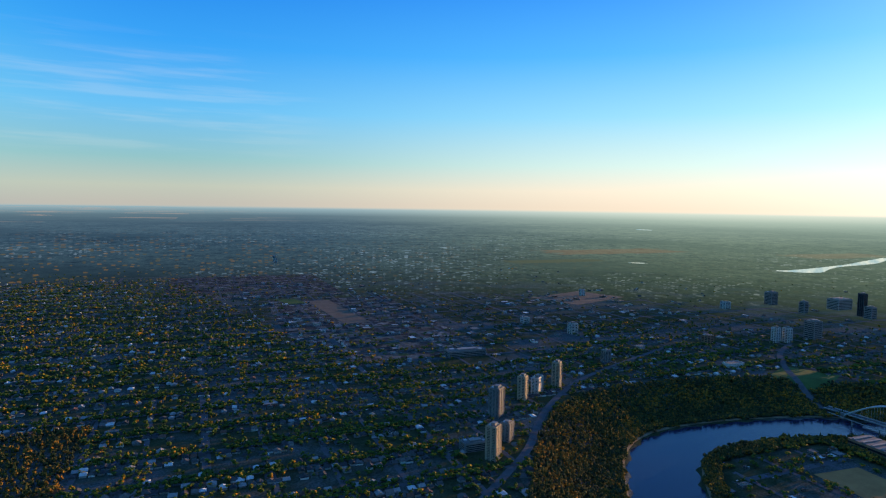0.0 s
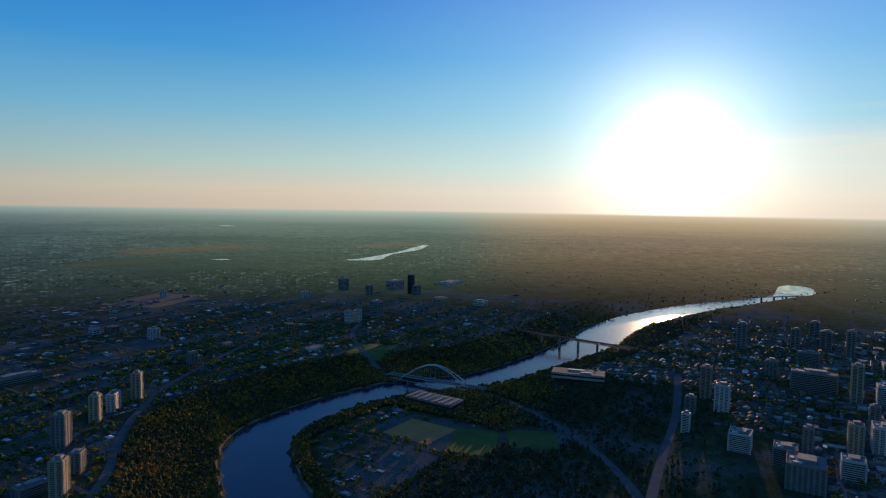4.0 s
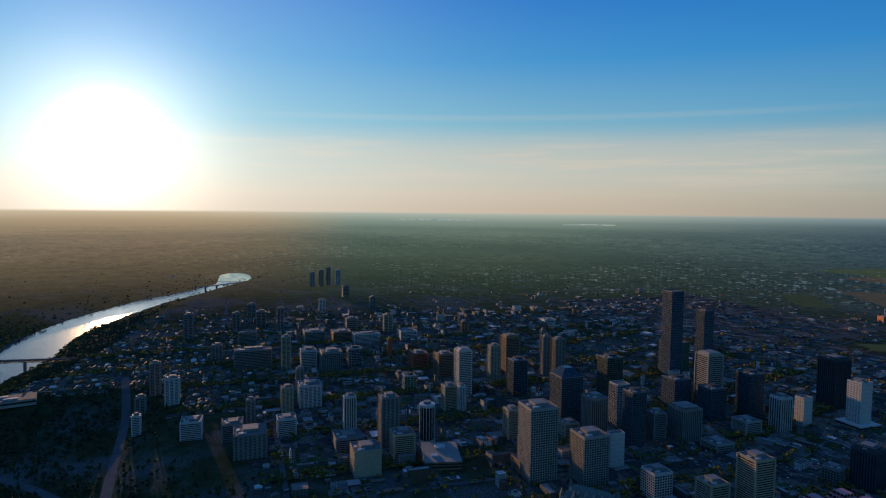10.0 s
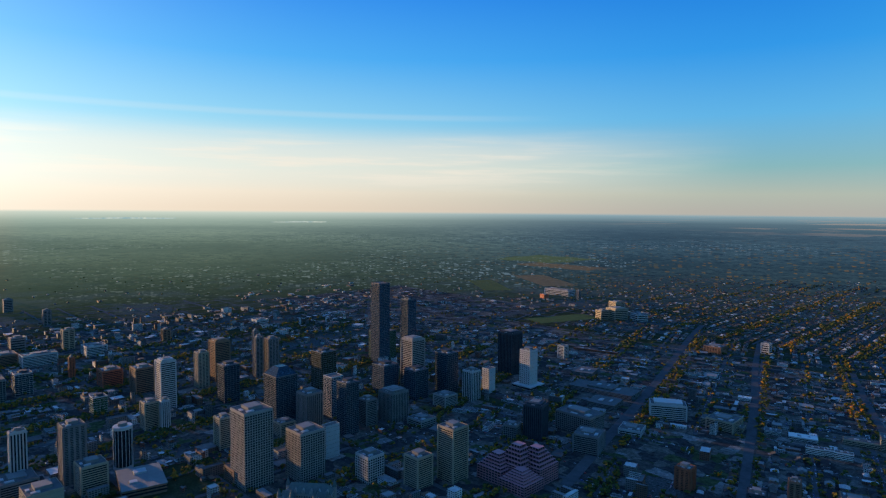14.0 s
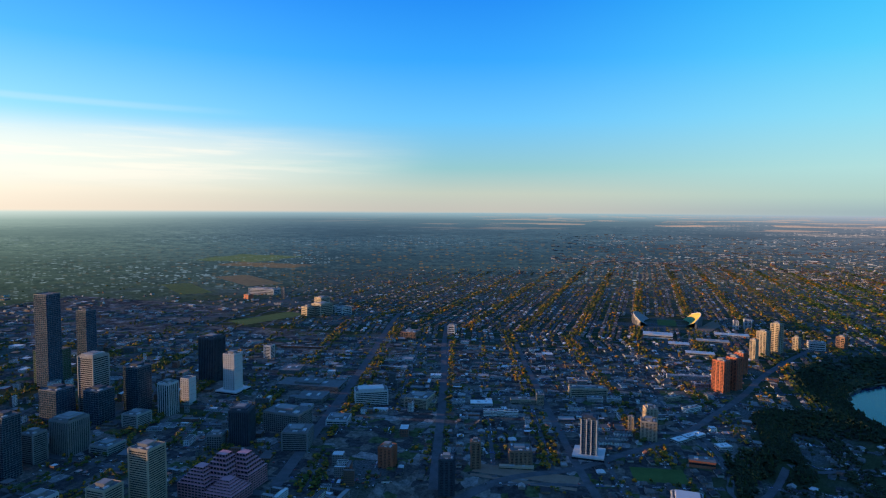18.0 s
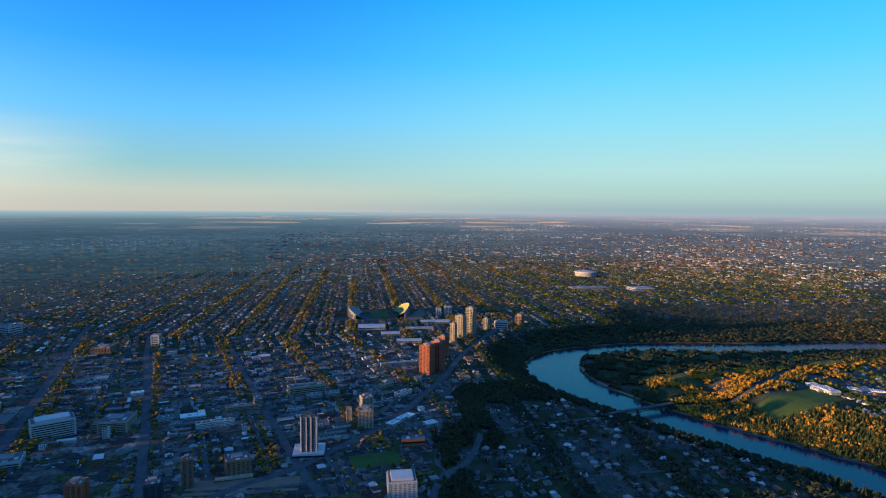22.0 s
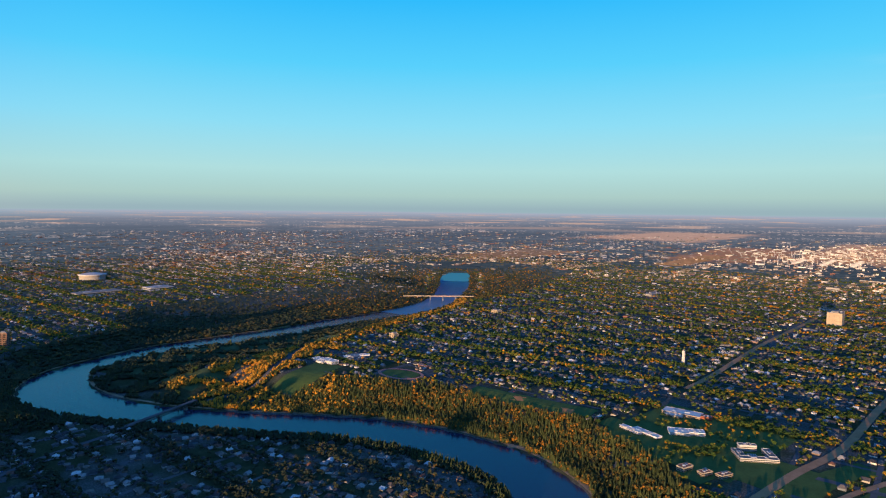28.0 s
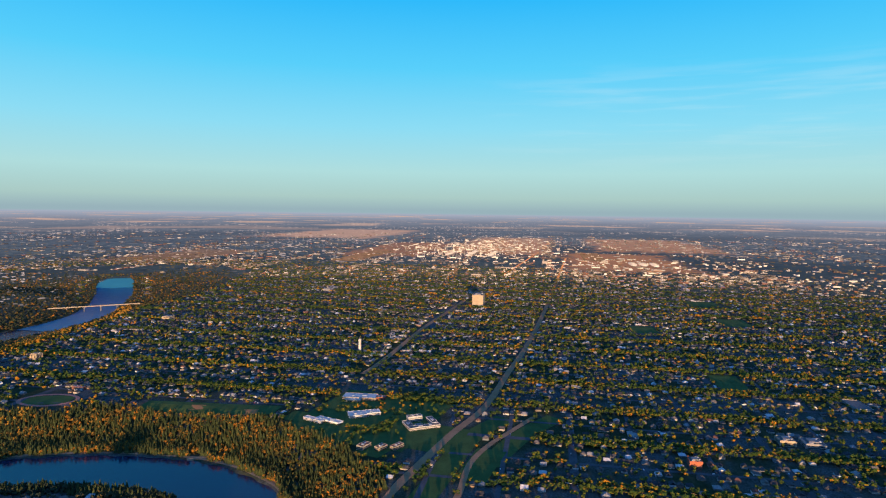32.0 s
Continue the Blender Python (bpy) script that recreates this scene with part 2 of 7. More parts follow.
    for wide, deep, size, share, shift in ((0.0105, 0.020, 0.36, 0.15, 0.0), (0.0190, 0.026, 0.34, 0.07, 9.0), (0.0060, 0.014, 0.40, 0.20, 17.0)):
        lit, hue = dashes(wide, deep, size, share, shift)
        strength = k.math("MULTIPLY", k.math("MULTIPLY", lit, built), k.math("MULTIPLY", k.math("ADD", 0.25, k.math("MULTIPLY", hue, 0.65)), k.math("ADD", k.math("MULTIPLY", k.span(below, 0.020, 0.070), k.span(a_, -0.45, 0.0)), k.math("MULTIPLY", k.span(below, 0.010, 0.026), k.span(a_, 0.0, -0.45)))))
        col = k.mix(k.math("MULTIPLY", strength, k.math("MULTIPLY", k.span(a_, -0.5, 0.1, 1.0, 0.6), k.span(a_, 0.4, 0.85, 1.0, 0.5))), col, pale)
    # stubble fields in long strips under the horizon, sunlight painted in away from the sun
    field = k.n("ShaderNodeTexVoronoi")
    field.distance = "CHEBYCHEV"
    field.inputs["Scale"].default_value = 0.55
    k.put(field.inputs["Vector"], km.outputs[0])
    sc = k.n("ShaderNodeSeparateColor")
    k.put(sc.inputs[0], field.outputs["Color"])
    strip = k.math("MULTIPLY", k.math("MULTIPLY", k.span(sc.outputs[0], 0.72, 0.76), k.span(broad, 0.56, 0.46)), k.math("MULTIPLY", k.math("MULTIPLY", k.span(below, 0.040, 0.018), k.span(below, 0.0065, 0.010)), k.span(a_, 0.45, -0.3, 0.0, 0.62)))
    col = k.mix(strip, col, k.mix(sc.outputs[1], lin(214, 168, 142), lin(176, 150, 134)))

    def meadow(col, e, n, we, wn, tint, strength):
        """An open field of the far plan, kilometres east and north, with a ragged edge."""
        r = k.math("MAXIMUM", k.math("ABSOLUTE", k.math("DIVIDE", k.math("SUBTRACT", east, e), we)), k.math("ABSOLUTE", k.math("DIVIDE", k.math("SUBTRACT", north, n), wn)))
        r = k.math("ADD", r, k.math("MULTIPLY", k.math("SUBTRACT", grain, 0.5), 1.2))
        return k.mix(k.math("MULTIPLY", k.span(r, 1.0, 0.7), strength), col, tint)

    for e, n, we, wn, tint, strength in FAR_FIELDS:
        col = meadow(col, e, n, we, wn, tint, strength)
    # cool tint of the air painted over all but the side away from the sun
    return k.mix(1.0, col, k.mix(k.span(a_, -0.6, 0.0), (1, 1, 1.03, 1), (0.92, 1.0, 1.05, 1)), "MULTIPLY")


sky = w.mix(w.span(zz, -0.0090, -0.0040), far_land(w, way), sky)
bg = w.n("ShaderNodeBackground")
w.put(bg.inputs[0], sky)
bg.inputs[1].default_value = 1.0
w.put(w.n("ShaderNodeOutputWorld").inputs[0], bg.outputs[0])

sun = new("sun", bpy.data.lights.new("sun", "SUN"))
sun.data.energy, sun.data.angle, sun.data.color = 8.2, radians(0.6), (1.0, 0.60, 0.29)
sun.matrix_world = look((0, 0, 900), Vector((0, 0, 900)) - SUN_DIR)

# ---- materials ----
def material(name, rough=0.9, metal=0.0, spec=0.3):
    m = bpy.data.materials.new(name)
    m.use_nodes = True
    k = Net(m.node_tree)
    out, sh = k.n("ShaderNodeOutputMaterial"), k.n("ShaderNodeBsdfPrincipled")
    k.put(out.inputs[0], sh.outputs[0])
    sh.inputs["Roughness"].default_value, sh.inputs["Metallic"].default_value = rough, metal
    sh.inputs["Specular IOR Level"].default_value = spec
    return m, k, sh


def place(k):
    return k.n("ShaderNodeNewGeometry").outputs["Position"]


def plain(name, colour, rough=0.85, metal=0.0, vary=0.25, scale=0.15, spec=0.3):
    """One paint, weathered at two scales, each piece a little different."""
    m, k, sh = material(name, rough, metal, spec)
    p = place(k)
    a = k.noise(p, scale, 4.0, 0.6)
    b = k.noise(p, scale * 9, 2.0)
    f = k.math("ADD", k.math("MULTIPLY", a, 0.7), k.math("MULTIPLY", b, 0.3))
    lo, hi = tuple(c * (1 - vary) for c in colour), tuple(min(0.9, c * (1 + vary)) for c in colour)
    base = k.ramp(f, [(0.3, lo), (0.7, hi)])
    k.put(sh.inputs["Base Color"], base)
    return m


def islands(name, stops, rough=0.85, vary=0.3, scale=0.3, mode="LINEAR", spec=0.3):
    """Many loose pieces in one mesh, each with its own colour."""
    m, k, sh = material(name, rough, 0.0, spec)
    r = k.n("ShaderNodeNewGeometry").outputs["Random Per Island"]
    base = k.ramp(r, stops, mode)
    n = k.noise(place(k), scale, 3.0)
    k.put(sh.inputs["Base Color"], k.mix(1.0, base, k.ramp(n, [(0.3, (1 - vary,) * 3), (0.7, (1 + vary * 0.4,) * 3)]), "MULTIPLY"))
    return m


def foliage(name, stops, leafy=0.35):
    m, k, sh = material(name, 0.9, 0.0, 0.1)
    g = k.n("ShaderNodeNewGeometry")
    r = g.outputs["Random Per Island"]
    patchy = k.noise(g.outputs["Position"], 0.011, 2.0)
    f = k.math("ADD", k.math("MULTIPLY", r, 0.62), k.math("MULTIPLY", k.span(patchy, 0.3, 0.7), 0.38))
    base = k.ramp(f, stops)
    fine = k.noise(g.outputs["Position"], leafy, 3.0, 0.7)
    k.put(sh.inputs["Base Color"], k.mix(1.0, base, k.ramp(fine, [(0.32, (0.45, 0.45, 0.45)), (0.7, (1.25, 1.25, 1.25))]), "MULTIPLY"))
    return m


LEAF = foliage("autumn_leaves", [(0.15, (0.026, 0.050, 0.010)), (0.48, (0.050, 0.080, 0.012)), (0.66, (0.085, 0.096, 0.013)),
                                 (0.78, (0.26, 0.150, 0.013)), (0.95, (0.42, 0.150, 0.010))])
GOLD_LEAF = foliage("golden_leaves", [(0.15, (0.036, 0.052, 0.016)), (0.44, (0.070, 0.080, 0.018)), (0.62, (0.145, 0.100, 0.018)),
                                      (0.78, (0.30, 0.140, 0.016)), (0.95, (0.44, 0.150, 0.013))])
WOOD_LEAF = foliage("valley_leaves", [(0.1, (0.030, 0.036, 0.014)), (0.38, (0.062, 0.056, 0.015)), (0.56, (0.13, 0.080, 0.015)),
                                      (0.74, (0.25, 0.112, 0.014)), (1.0, (0.38, 0.135, 0.012))])
# dull green with little gold, darkened to stand for the valley's shade
SHADE_LEAF = foliage("dull_green_leaves", [(0.1, (0.019, 0.027, 0.017)), (0.55, (0.032, 0.042, 0.021)), (0.82, (0.056, 0.052, 0.021)), (1.0, (0.15, 0.080, 0.018))])
RIM_LEAF = foliage("bright_golden_leaves", [(0.1, (0.10, 0.085, 0.018)), (0.4, (0.30, 0.165, 0.022)), (0.7, (0.46, 0.205, 0.020)), (1.0, (0.52, 0.18, 0.016))])
SPRUCE = foliage("spruce_needles", [(0.1, (0.020, 0.032, 0.013)), (0.9, (0.050, 0.062, 0.020))])
BARK = plain("bark", (0.09, 0.065, 0.045))


def ground_material(name, haze):
    """Earth, dry grass, gardens and paving at two scales; far out the haze is painted over it as glow."""
    m, k, sh = material(name, 0.95, 0.0, 0.0)
    p = place(k)
    a, b, c = k.noise(p, 0.0035, 5.0, 0.6), k.noise(p, 0.03, 4.0, 0.65), k.noise(p, 0.25, 3.0, 0.6)
    grass = k.ramp(b, [(0.3, (0.022, 0.031, 0.015)), (0.55, (0.040, 0.047, 0.024)), (0.75, (0.080, 0.068, 0.038))])
    paved = k.ramp(c, [(0.3, (0.055, 0.058, 0.062)), (0.6, (0.10, 0.104, 0.108)), (0.8, (0.17, 0.17, 0.17))])
    base = k.mix(k.span(a, 0.45, 0.62, 0.0, 0.75), grass, paved)
    base = k.mix(1.0, base, k.ramp(c, [(0.3, (0.65, 0.65, 0.65)), (0.7, (1.2, 1.2, 1.2))]), "MULTIPLY")
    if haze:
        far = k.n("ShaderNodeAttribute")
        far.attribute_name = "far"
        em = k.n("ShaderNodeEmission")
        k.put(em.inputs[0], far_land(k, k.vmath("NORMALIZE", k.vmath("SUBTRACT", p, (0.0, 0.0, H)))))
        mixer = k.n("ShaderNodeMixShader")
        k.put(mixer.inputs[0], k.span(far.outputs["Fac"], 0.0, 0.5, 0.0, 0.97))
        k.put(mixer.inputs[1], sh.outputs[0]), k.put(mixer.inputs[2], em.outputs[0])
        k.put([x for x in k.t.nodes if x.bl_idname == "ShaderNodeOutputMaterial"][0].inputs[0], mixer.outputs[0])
    k.put(sh.inputs["Base Color"], base)
    return m


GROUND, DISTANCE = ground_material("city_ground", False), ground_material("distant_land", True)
ASPHALT = plain("asphalt", (0.076, 0.077, 0.080), 0.95, 0, 0.3, 0.05, 0.0)
AVENUE = plain("worn_brown_asphalt", (0.30, 0.16, 0.085), 0.95, 0, 0.25, 0.05, 0.0)
PATH = plain("pale_paving", (0.175, 0.12, 0.088), 0.95, 0, 0.2, 0.05, 0.0)
GRASS = plain("mown_grass", (0.048, 0.078, 0.020), 0.95, 0, 0.3, 0.03, 0.1)
ROUGH = plain("rough_grass", (0.040, 0.058, 0.022), 0.95, 0, 0.45, 0.02, 0.1)
DIRT = plain("bare_earth", (0.30, 0.135, 0.05), 0.95, 0, 0.25, 0.03, 0.1)
STUBBLE = plain("dry_stubble", (0.15, 0.10, 0.045), 0.95, 0, 0.35, 0.02, 0.1)
YARD = plain("trodden_yard", (0.105, 0.078, 0.058), 0.95, 0, 0.35, 0.03, 0.1)
PAVING, k, sh = material("city_paving", 0.95, 0.0, 0.0)
lots = k.n("ShaderNodeTexVoronoi")
lots.distance = "CHEBYCHEV"
lots.inputs["Scale"].default_value, lots.inputs["Randomness"].default_value = 0.036, 0.9
k.put(lots.inputs["Vector"], place(k))
tone = k.n("ShaderNodeSeparateColor")
k.put(tone.inputs[0], lots.outputs["Color"])
lot = k.ramp(tone.outputs[0], [(0.0, (0.040, 0.038, 0.038)), (0.30, (0.062, 0.056, 0.050)), (0.52, (0.100, 0.088, 0.074)), (0.74, (0.050, 0.062, 0.030)), (0.86, (0.115, 0.107, 0.096)), (0.95, (0.155, 0.148, 0.14))], "CONSTANT")
k.put(sh.inputs["Base Color"], k.mix(1.0, lot, k.ramp(k.noise(place(k), 0.09, 5.0, 0.75), [(0.32, (0.42, 0.42, 0.43)), (0.5, (1, 1, 1)), (0.68, (1.7, 1.68, 1.64))]), "MULTIPLY"))
SAND = plain("river_bank_sand", (0.20, 0.15, 0.095), 0.95, 0, 0.3, 0.03, 0.1)

WATER, k, sh = material("river_water", 0.18, 0.0, 0.22)
sh.inputs["Base Color"].default_value = (0.010, 0.017, 0.042, 1)
ripple = k.vmath("SUBTRACT", k.noise(place(k), 0.16, 5.0, 0.7, out=1), (0.5, 0.5, 0.5))
k.put(sh.inputs["Normal"], k.vmath("NORMALIZE", k.vmath("ADD", k.vmath("MULTIPLY", ripple, (0.14, 0.14, 0.0)), k.n("ShaderNodeNewGeometry").outputs["Normal"])))

# water that glows: the bright sky it reflects is painted as emission
def glowing_water(name, a, b):
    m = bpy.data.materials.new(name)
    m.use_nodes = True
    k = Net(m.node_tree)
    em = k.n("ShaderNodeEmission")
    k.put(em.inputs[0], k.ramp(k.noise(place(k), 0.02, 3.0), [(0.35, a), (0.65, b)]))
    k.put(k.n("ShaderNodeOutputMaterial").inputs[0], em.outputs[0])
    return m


FARWATER_GLOW = glowing_water("distant_water", lin(140, 172, 180), lin(196, 206, 196))
# the blue of the reflected sky is put into this reach's base colour
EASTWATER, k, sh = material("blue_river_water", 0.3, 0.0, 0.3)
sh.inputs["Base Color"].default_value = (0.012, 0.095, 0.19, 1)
ripple = k.vmath("SUBTRACT", k.noise(place(k), 0.05, 5.0, 0.7, out=1), (0.5, 0.5, 0.5))
k.put(sh.inputs["Normal"], k.vmath("NORMALIZE", k.vmath("ADD", k.vmath("MULTIPLY", ripple, (0.3, 0.3, 0.0)), k.n("ShaderNodeNewGeometry").outputs["Normal"])))

CONCRETE = plain("grey_concrete", (0.155, 0.153, 0.15), 0.85, 0, 0.18, 0.08)
PALE = plain("pale_precast", (0.24, 0.23, 0.215), 0.8, 0, 0.12, 0.08)
WHITE = plain("white_cladding", (0.36, 0.36, 0.355), 0.6, 0, 0.10, 0.1)
BRIGHT = plain("white_stucco", (0.54, 0.54, 0.53), 0.75, 0, 0.12, 0.1)
BEIGE = plain("beige_stucco", (0.29, 0.24, 0.175), 0.85, 0, 0.15, 0.08)
BRICK = plain("red_brick", (0.29, 0.092, 0.05), 0.9, 0, 0.2, 0.2)
BROWN = plain("brown_brick", (0.20, 0.12, 0.08), 0.9, 0, 0.2, 0.2)
PINK = plain("pink_granite", (0.36, 0.15, 0.17), 0.6, 0, 0.15, 0.1)
DARK = plain("dark_metal_panels", (0.040, 0.053, 0.066), 0.75, 0.0, 0.3, 0.1, 0.1)
ROOFING = plain("gravel_roofing", (0.085, 0.086, 0.088), 0.95, 0, 0.3, 0.12)
STEEL = plain("painted_steel", (0.30, 0.31, 0.32), 0.7, 0.0, 0.1, 0.3)
MULLION = plain("grey_mullions", (0.10, 0.12, 0.14), 0.6, 0.0, 0.2, 0.2)
BLACKSTEEL = plain("dark_painted_steel", (0.05, 0.045, 0.04), 0.7, 0.3, 0.25, 0.2)
GREENSEAT = plain("green_seats", (0.05, 0.16, 0.05), 0.7, 0, 0.2, 0.2)
GOLDSEAT = plain("gold_seats", (0.55, 0.34, 0.05), 0.7, 0, 0.2, 0.2)


def glass_material(name, tint, rough=0.12, spec=0.12):
    """Window glass of a city block, each pane's blinds and depth a little different."""
    m, k, sh = material(name, rough, 0.0, spec)
    p = place(k)
    v = k.n("ShaderNodeTexVoronoi")
    v.inputs["Scale"].default_value = 0.3
    k.put(v.inputs["Vector"], p)
    s = k.n("ShaderNodeSeparateColor")
    k.put(s.inputs[0], v.outputs["Color"])
    k.put(sh.inputs["Base Color"], k.ramp(s.outputs[0], [(0.0, tuple(c * 0.6 for c in tint)), (0.8, tint), (1.0, tuple(c * 1.6 for c in tint))]))
    k.put(sh.inputs["Roughness"], k.math("ADD", rough + 0.12, k.math("MULTIPLY", s.outputs[1], 0.15)))
    return m


GLASS = glass_material("dark_glass", (0.012, 0.017, 0.022))
BLUEGLASS = glass_material("blue_glass", (0.018, 0.048, 0.075), 0.0, 0.08)
GREENGLASS = glass_material("green_glass", (0.035, 0.075, 0.040), 0.02, 0.08)
GOLDGLASS = glass_material("bronze_glass", (0.028, 0.034, 0.020), 0.02, 0.1)
NIGHTGLASS = glass_material("black_curtain_glass", (0.012, 0.032, 0.044), 0.0, 0.08)
HOUSEWALL = islands("house_siding", [(0.0, (0.17, 0.15, 0.13)), (0.30, (0.28, 0.265, 0.24)), (0.62, (0.50, 0.49, 0.47)), (0.74, (0.17, 0.12, 0.09)), (0.9, (0.12, 0.145, 0.17))], 0.85, 0.2, 0.2, "CONSTANT")
HOUSEROOF = islands("house_shingles", [(0.0, (0.030, 0.030, 0.033)), (0.40, (0.058, 0.054, 0.052)), (0.66, (0.105, 0.095, 0.086)), (0.78, (0.21, 0.205, 0.20)), (0.89, (0.42, 0.42, 0.42)), (0.95, (0.11, 0.05, 0.035))], 0.9, 0.3, 0.3, "CONSTANT")
SHEDWALL = islands("shed_walls", [(0.0, (0.095, 0.092, 0.09)), (0.28, (0.17, 0.16, 0.15)), (0.48, (0.33, 0.32, 0.31)), (0.62, (0.52, 0.515, 0.505)), (0.76, (0.19, 0.085, 0.055)), (0.9, (0.12, 0.075, 0.05))], 0.85, 0.2, 0.1, "CONSTANT")
sh = SHEDWALL.node_tree.nodes["Principled BSDF"]
k = Net(SHEDWALL.node_tree, False)
sep3 = k.n("ShaderNodeSeparateXYZ")
k.put(sep3.inputs[0], place(k))
storey = k.math("GREATER_THAN", k.math("FRACT", k.math("DIVIDE", sep3.outputs[2], 3.4)), 0.5)
bay = k.math("GREATER_THAN", k.math("FRACT", k.math("DIVIDE", k.math("ADD", sep3.outputs[0], sep3.outputs[1]), 4.3)), 0.35)
old = sh.inputs["Base Color"].links[0].from_socket
k.put(sh.inputs["Base Color"], k.mix(k.math("MULTIPLY", storey, bay), old, (0.02, 0.024, 0.03, 1)))
SHEDROOF = islands("shed_roofs", [(0.0, (0.060, 0.061, 0.063)), (0.36, (0.11, 0.109, 0.109)), (0.60, (0.20, 0.197, 0.195)), (0.80, (0.44, 0.44, 0.435)), (0.93, (0.16, 0.09, 0.06))], 0.85, 0.25, 0.1, "CONSTANT")
CARPAINT = islands("car_paint", [(0.0, (0.02, 0.02, 0.022)), (0.4, (0.22, 0.22, 0.23)), (0.66, (0.5, 0.5, 0.5)), (0.8, (0.25, 0.03, 0.025)), (0.9, (0.03, 0.06, 0.2))], 0.35, 0.1, 0.5, "CONSTANT", 0.5)

# ---- the land ----
RNG = np.random.default_rng(7)
WATER_Z = -48.0
RM = 4880.0  # the eye sees no farther


def soft(a, b, v):
    t = np.clip((v - a) / (b - a), 0, 1)
    return t * t * (3 - 2 * t)


def off_sun(E, N):
    """Degrees between the bearing of a place and the sun's."""
    return np.abs((np.degrees(np.arctan2(E, N)) - SUN_BEARING + 540) % 360 - 180)


def sight(E, N, z=0.0):
    """A place of the real plan, with its height, as it stands in the scene. Past r0 the land is drawn in towards RM along the lines of
    sight, up to the horizon; under the sun it simply ends. Returns x, y, z and the scale there."""
    E, N, z = np.broadcast_arrays(np.asarray(E, float), np.asarray(N, float), np.asarray(z, float))
    d = np.maximum(np.hypot(E, N), 1.0)
    r0 = 4450.0 + 410.0 * soft(84, 64, off_sun(E, N))
    r = np.where(d > r0, r0 + (RM - r0) * (1 - r0 / d), d)
    s = r / d
    drop = np.where(d > r0, (d - r0) ** 2 / (2 * 40000000.0), 0.0)
    return E * s, N * s, np.where(d > r0, H - (H - z + drop) * s, z), s


def spline(rows, step):
    """A smooth line through the rows (x, y, half width)."""
    p = np.array(rows, float)
    out = []
    for i in range(len(p) - 1):
        a, b, c, d = p[max(i - 1, 0)], p[i], p[i + 1], p[min(i + 2, len(p) - 1)]
        n = max(2, int(np.hypot(*(c - b)[:2]) / step))
        for t in np.arange(n) / n:
            out.append(0.5 * (2 * b + (c - a) * t + (2 * a - 5 * b + 4 * c - d) * t * t + (3 * b - a - 3 * c + d) * t ** 3))
    out.append(p[-1])
    return np.array(out)


RIVER = spline([(-5150, -40, 30), (-5020, -30, 90), (-4720, -25, 105), (-4480, -60, 80), (-4270, -150, 66), (-3703, -461, 80)], 40)
RIVER = np.vstack([RIVER[:-1], spline([(-3703, -461, 85), (-3110, -657, 95), (-2682, -708, 95), (-2342, -705, 90), (-1960, -758, 70), (-1670, -830, 62),
                                       (-1464, -980, 64), (-1300, -1038, 58), (-1165, -1056, 60), (-1045, -1055, 62), (-950, -1020, 66), (-868, -945, 66), (-785, -830, 64)], 30)])
RIVER = np.vstack([RIVER[:-1], spline([(-785, -830, 64), (-560, -480, 75), (-250, -150, 75), (150, 130, 75), (560, 360, 70), (930, 500, 68), (1030, 600, 66),
                                       (1066, 700, 68), (1068, 795, 70), (1056, 915, 70), (1014, 1050, 68), (950, 1165, 66), (850, 1318, 62), (742, 1510, 60)], 30)])
RIVER = np.vstack([RIVER[:-1], spline([(742, 1510, 60), (666, 1690, 72), (640, 1830, 82), (650, 1960, 84), (712, 2085, 72), (800, 2158, 54), (950, 2204, 48),
                                       (1100, 2222, 52), (1330, 2190, 64), (1640, 2152, 70), (1880, 2152, 78), (2250, 2114, 90), (2560, 2160, 84),
                                       (2830, 2290, 76), (3050, 2420, 82), (3300, 2590, 94), (3560, 2790, 98), (3800, 2960, 98), (4000, 3090, 60)], 30)])


def river_gap(E, N):
    """Metres from the water's edge; below zero on the river."""
    E, N = np.ravel(E), np.ravel(N)
    best = np.full(E.shape, 1e9)
    for k in range(0, len(RIVER), 2):
        x, y, h = RIVER[k]
        best = np.minimum(best, np.hypot(E - x, N - y) - h)
    return best


# low ground in the bends: centre, half sizes, width of the slope round it
FLATS = [(-1180, -640, 420, 330, 190), (597, 940, 355, 330, 100), (660, 1350, 300, 200, 135), (1080, 2020, 420, 220, 115), (1500, 2080, 450, 130, 190), (2150, 2450, 700, 130, 420), (200, 500, 500, 380, 190)]


def land_z(E, N, gap=None):
    """Height of the bare land."""
    shape = np.shape(E)
    E, N = np.ravel(np.asarray(E, float)), np.ravel(np.asarray(N, float))
    q = river_gap(E, N) if gap is None else np.ravel(gap)
    wide = (215 + 70 * np.sin(E * 0.0021 + 1.3) * np.cos(N * 0.0017)) * (1 + 2.6 * soft(2500, 3300, E))
    z = -45 + 45 * soft(35, wide, q)
    for x, y, a, b, edge in FLATS:
        out = np.hypot(np.maximum(np.abs(E - x) - a, 0), np.maximum(np.abs(N - y) - b, 0))
        z = np.minimum(z, -40 + 40 * soft(10, edge, out))
    z = np.where(q < 12, np.minimum(z, -45 - 9 * soft(12, -14, q) - 1.5 * soft(12, 0, q)), z)
    z = z + 1.2 * np.sin(E * 0.006) * np.sin(N * 0.0051) * soft(60, 300, q)
    return z.reshape(shape)


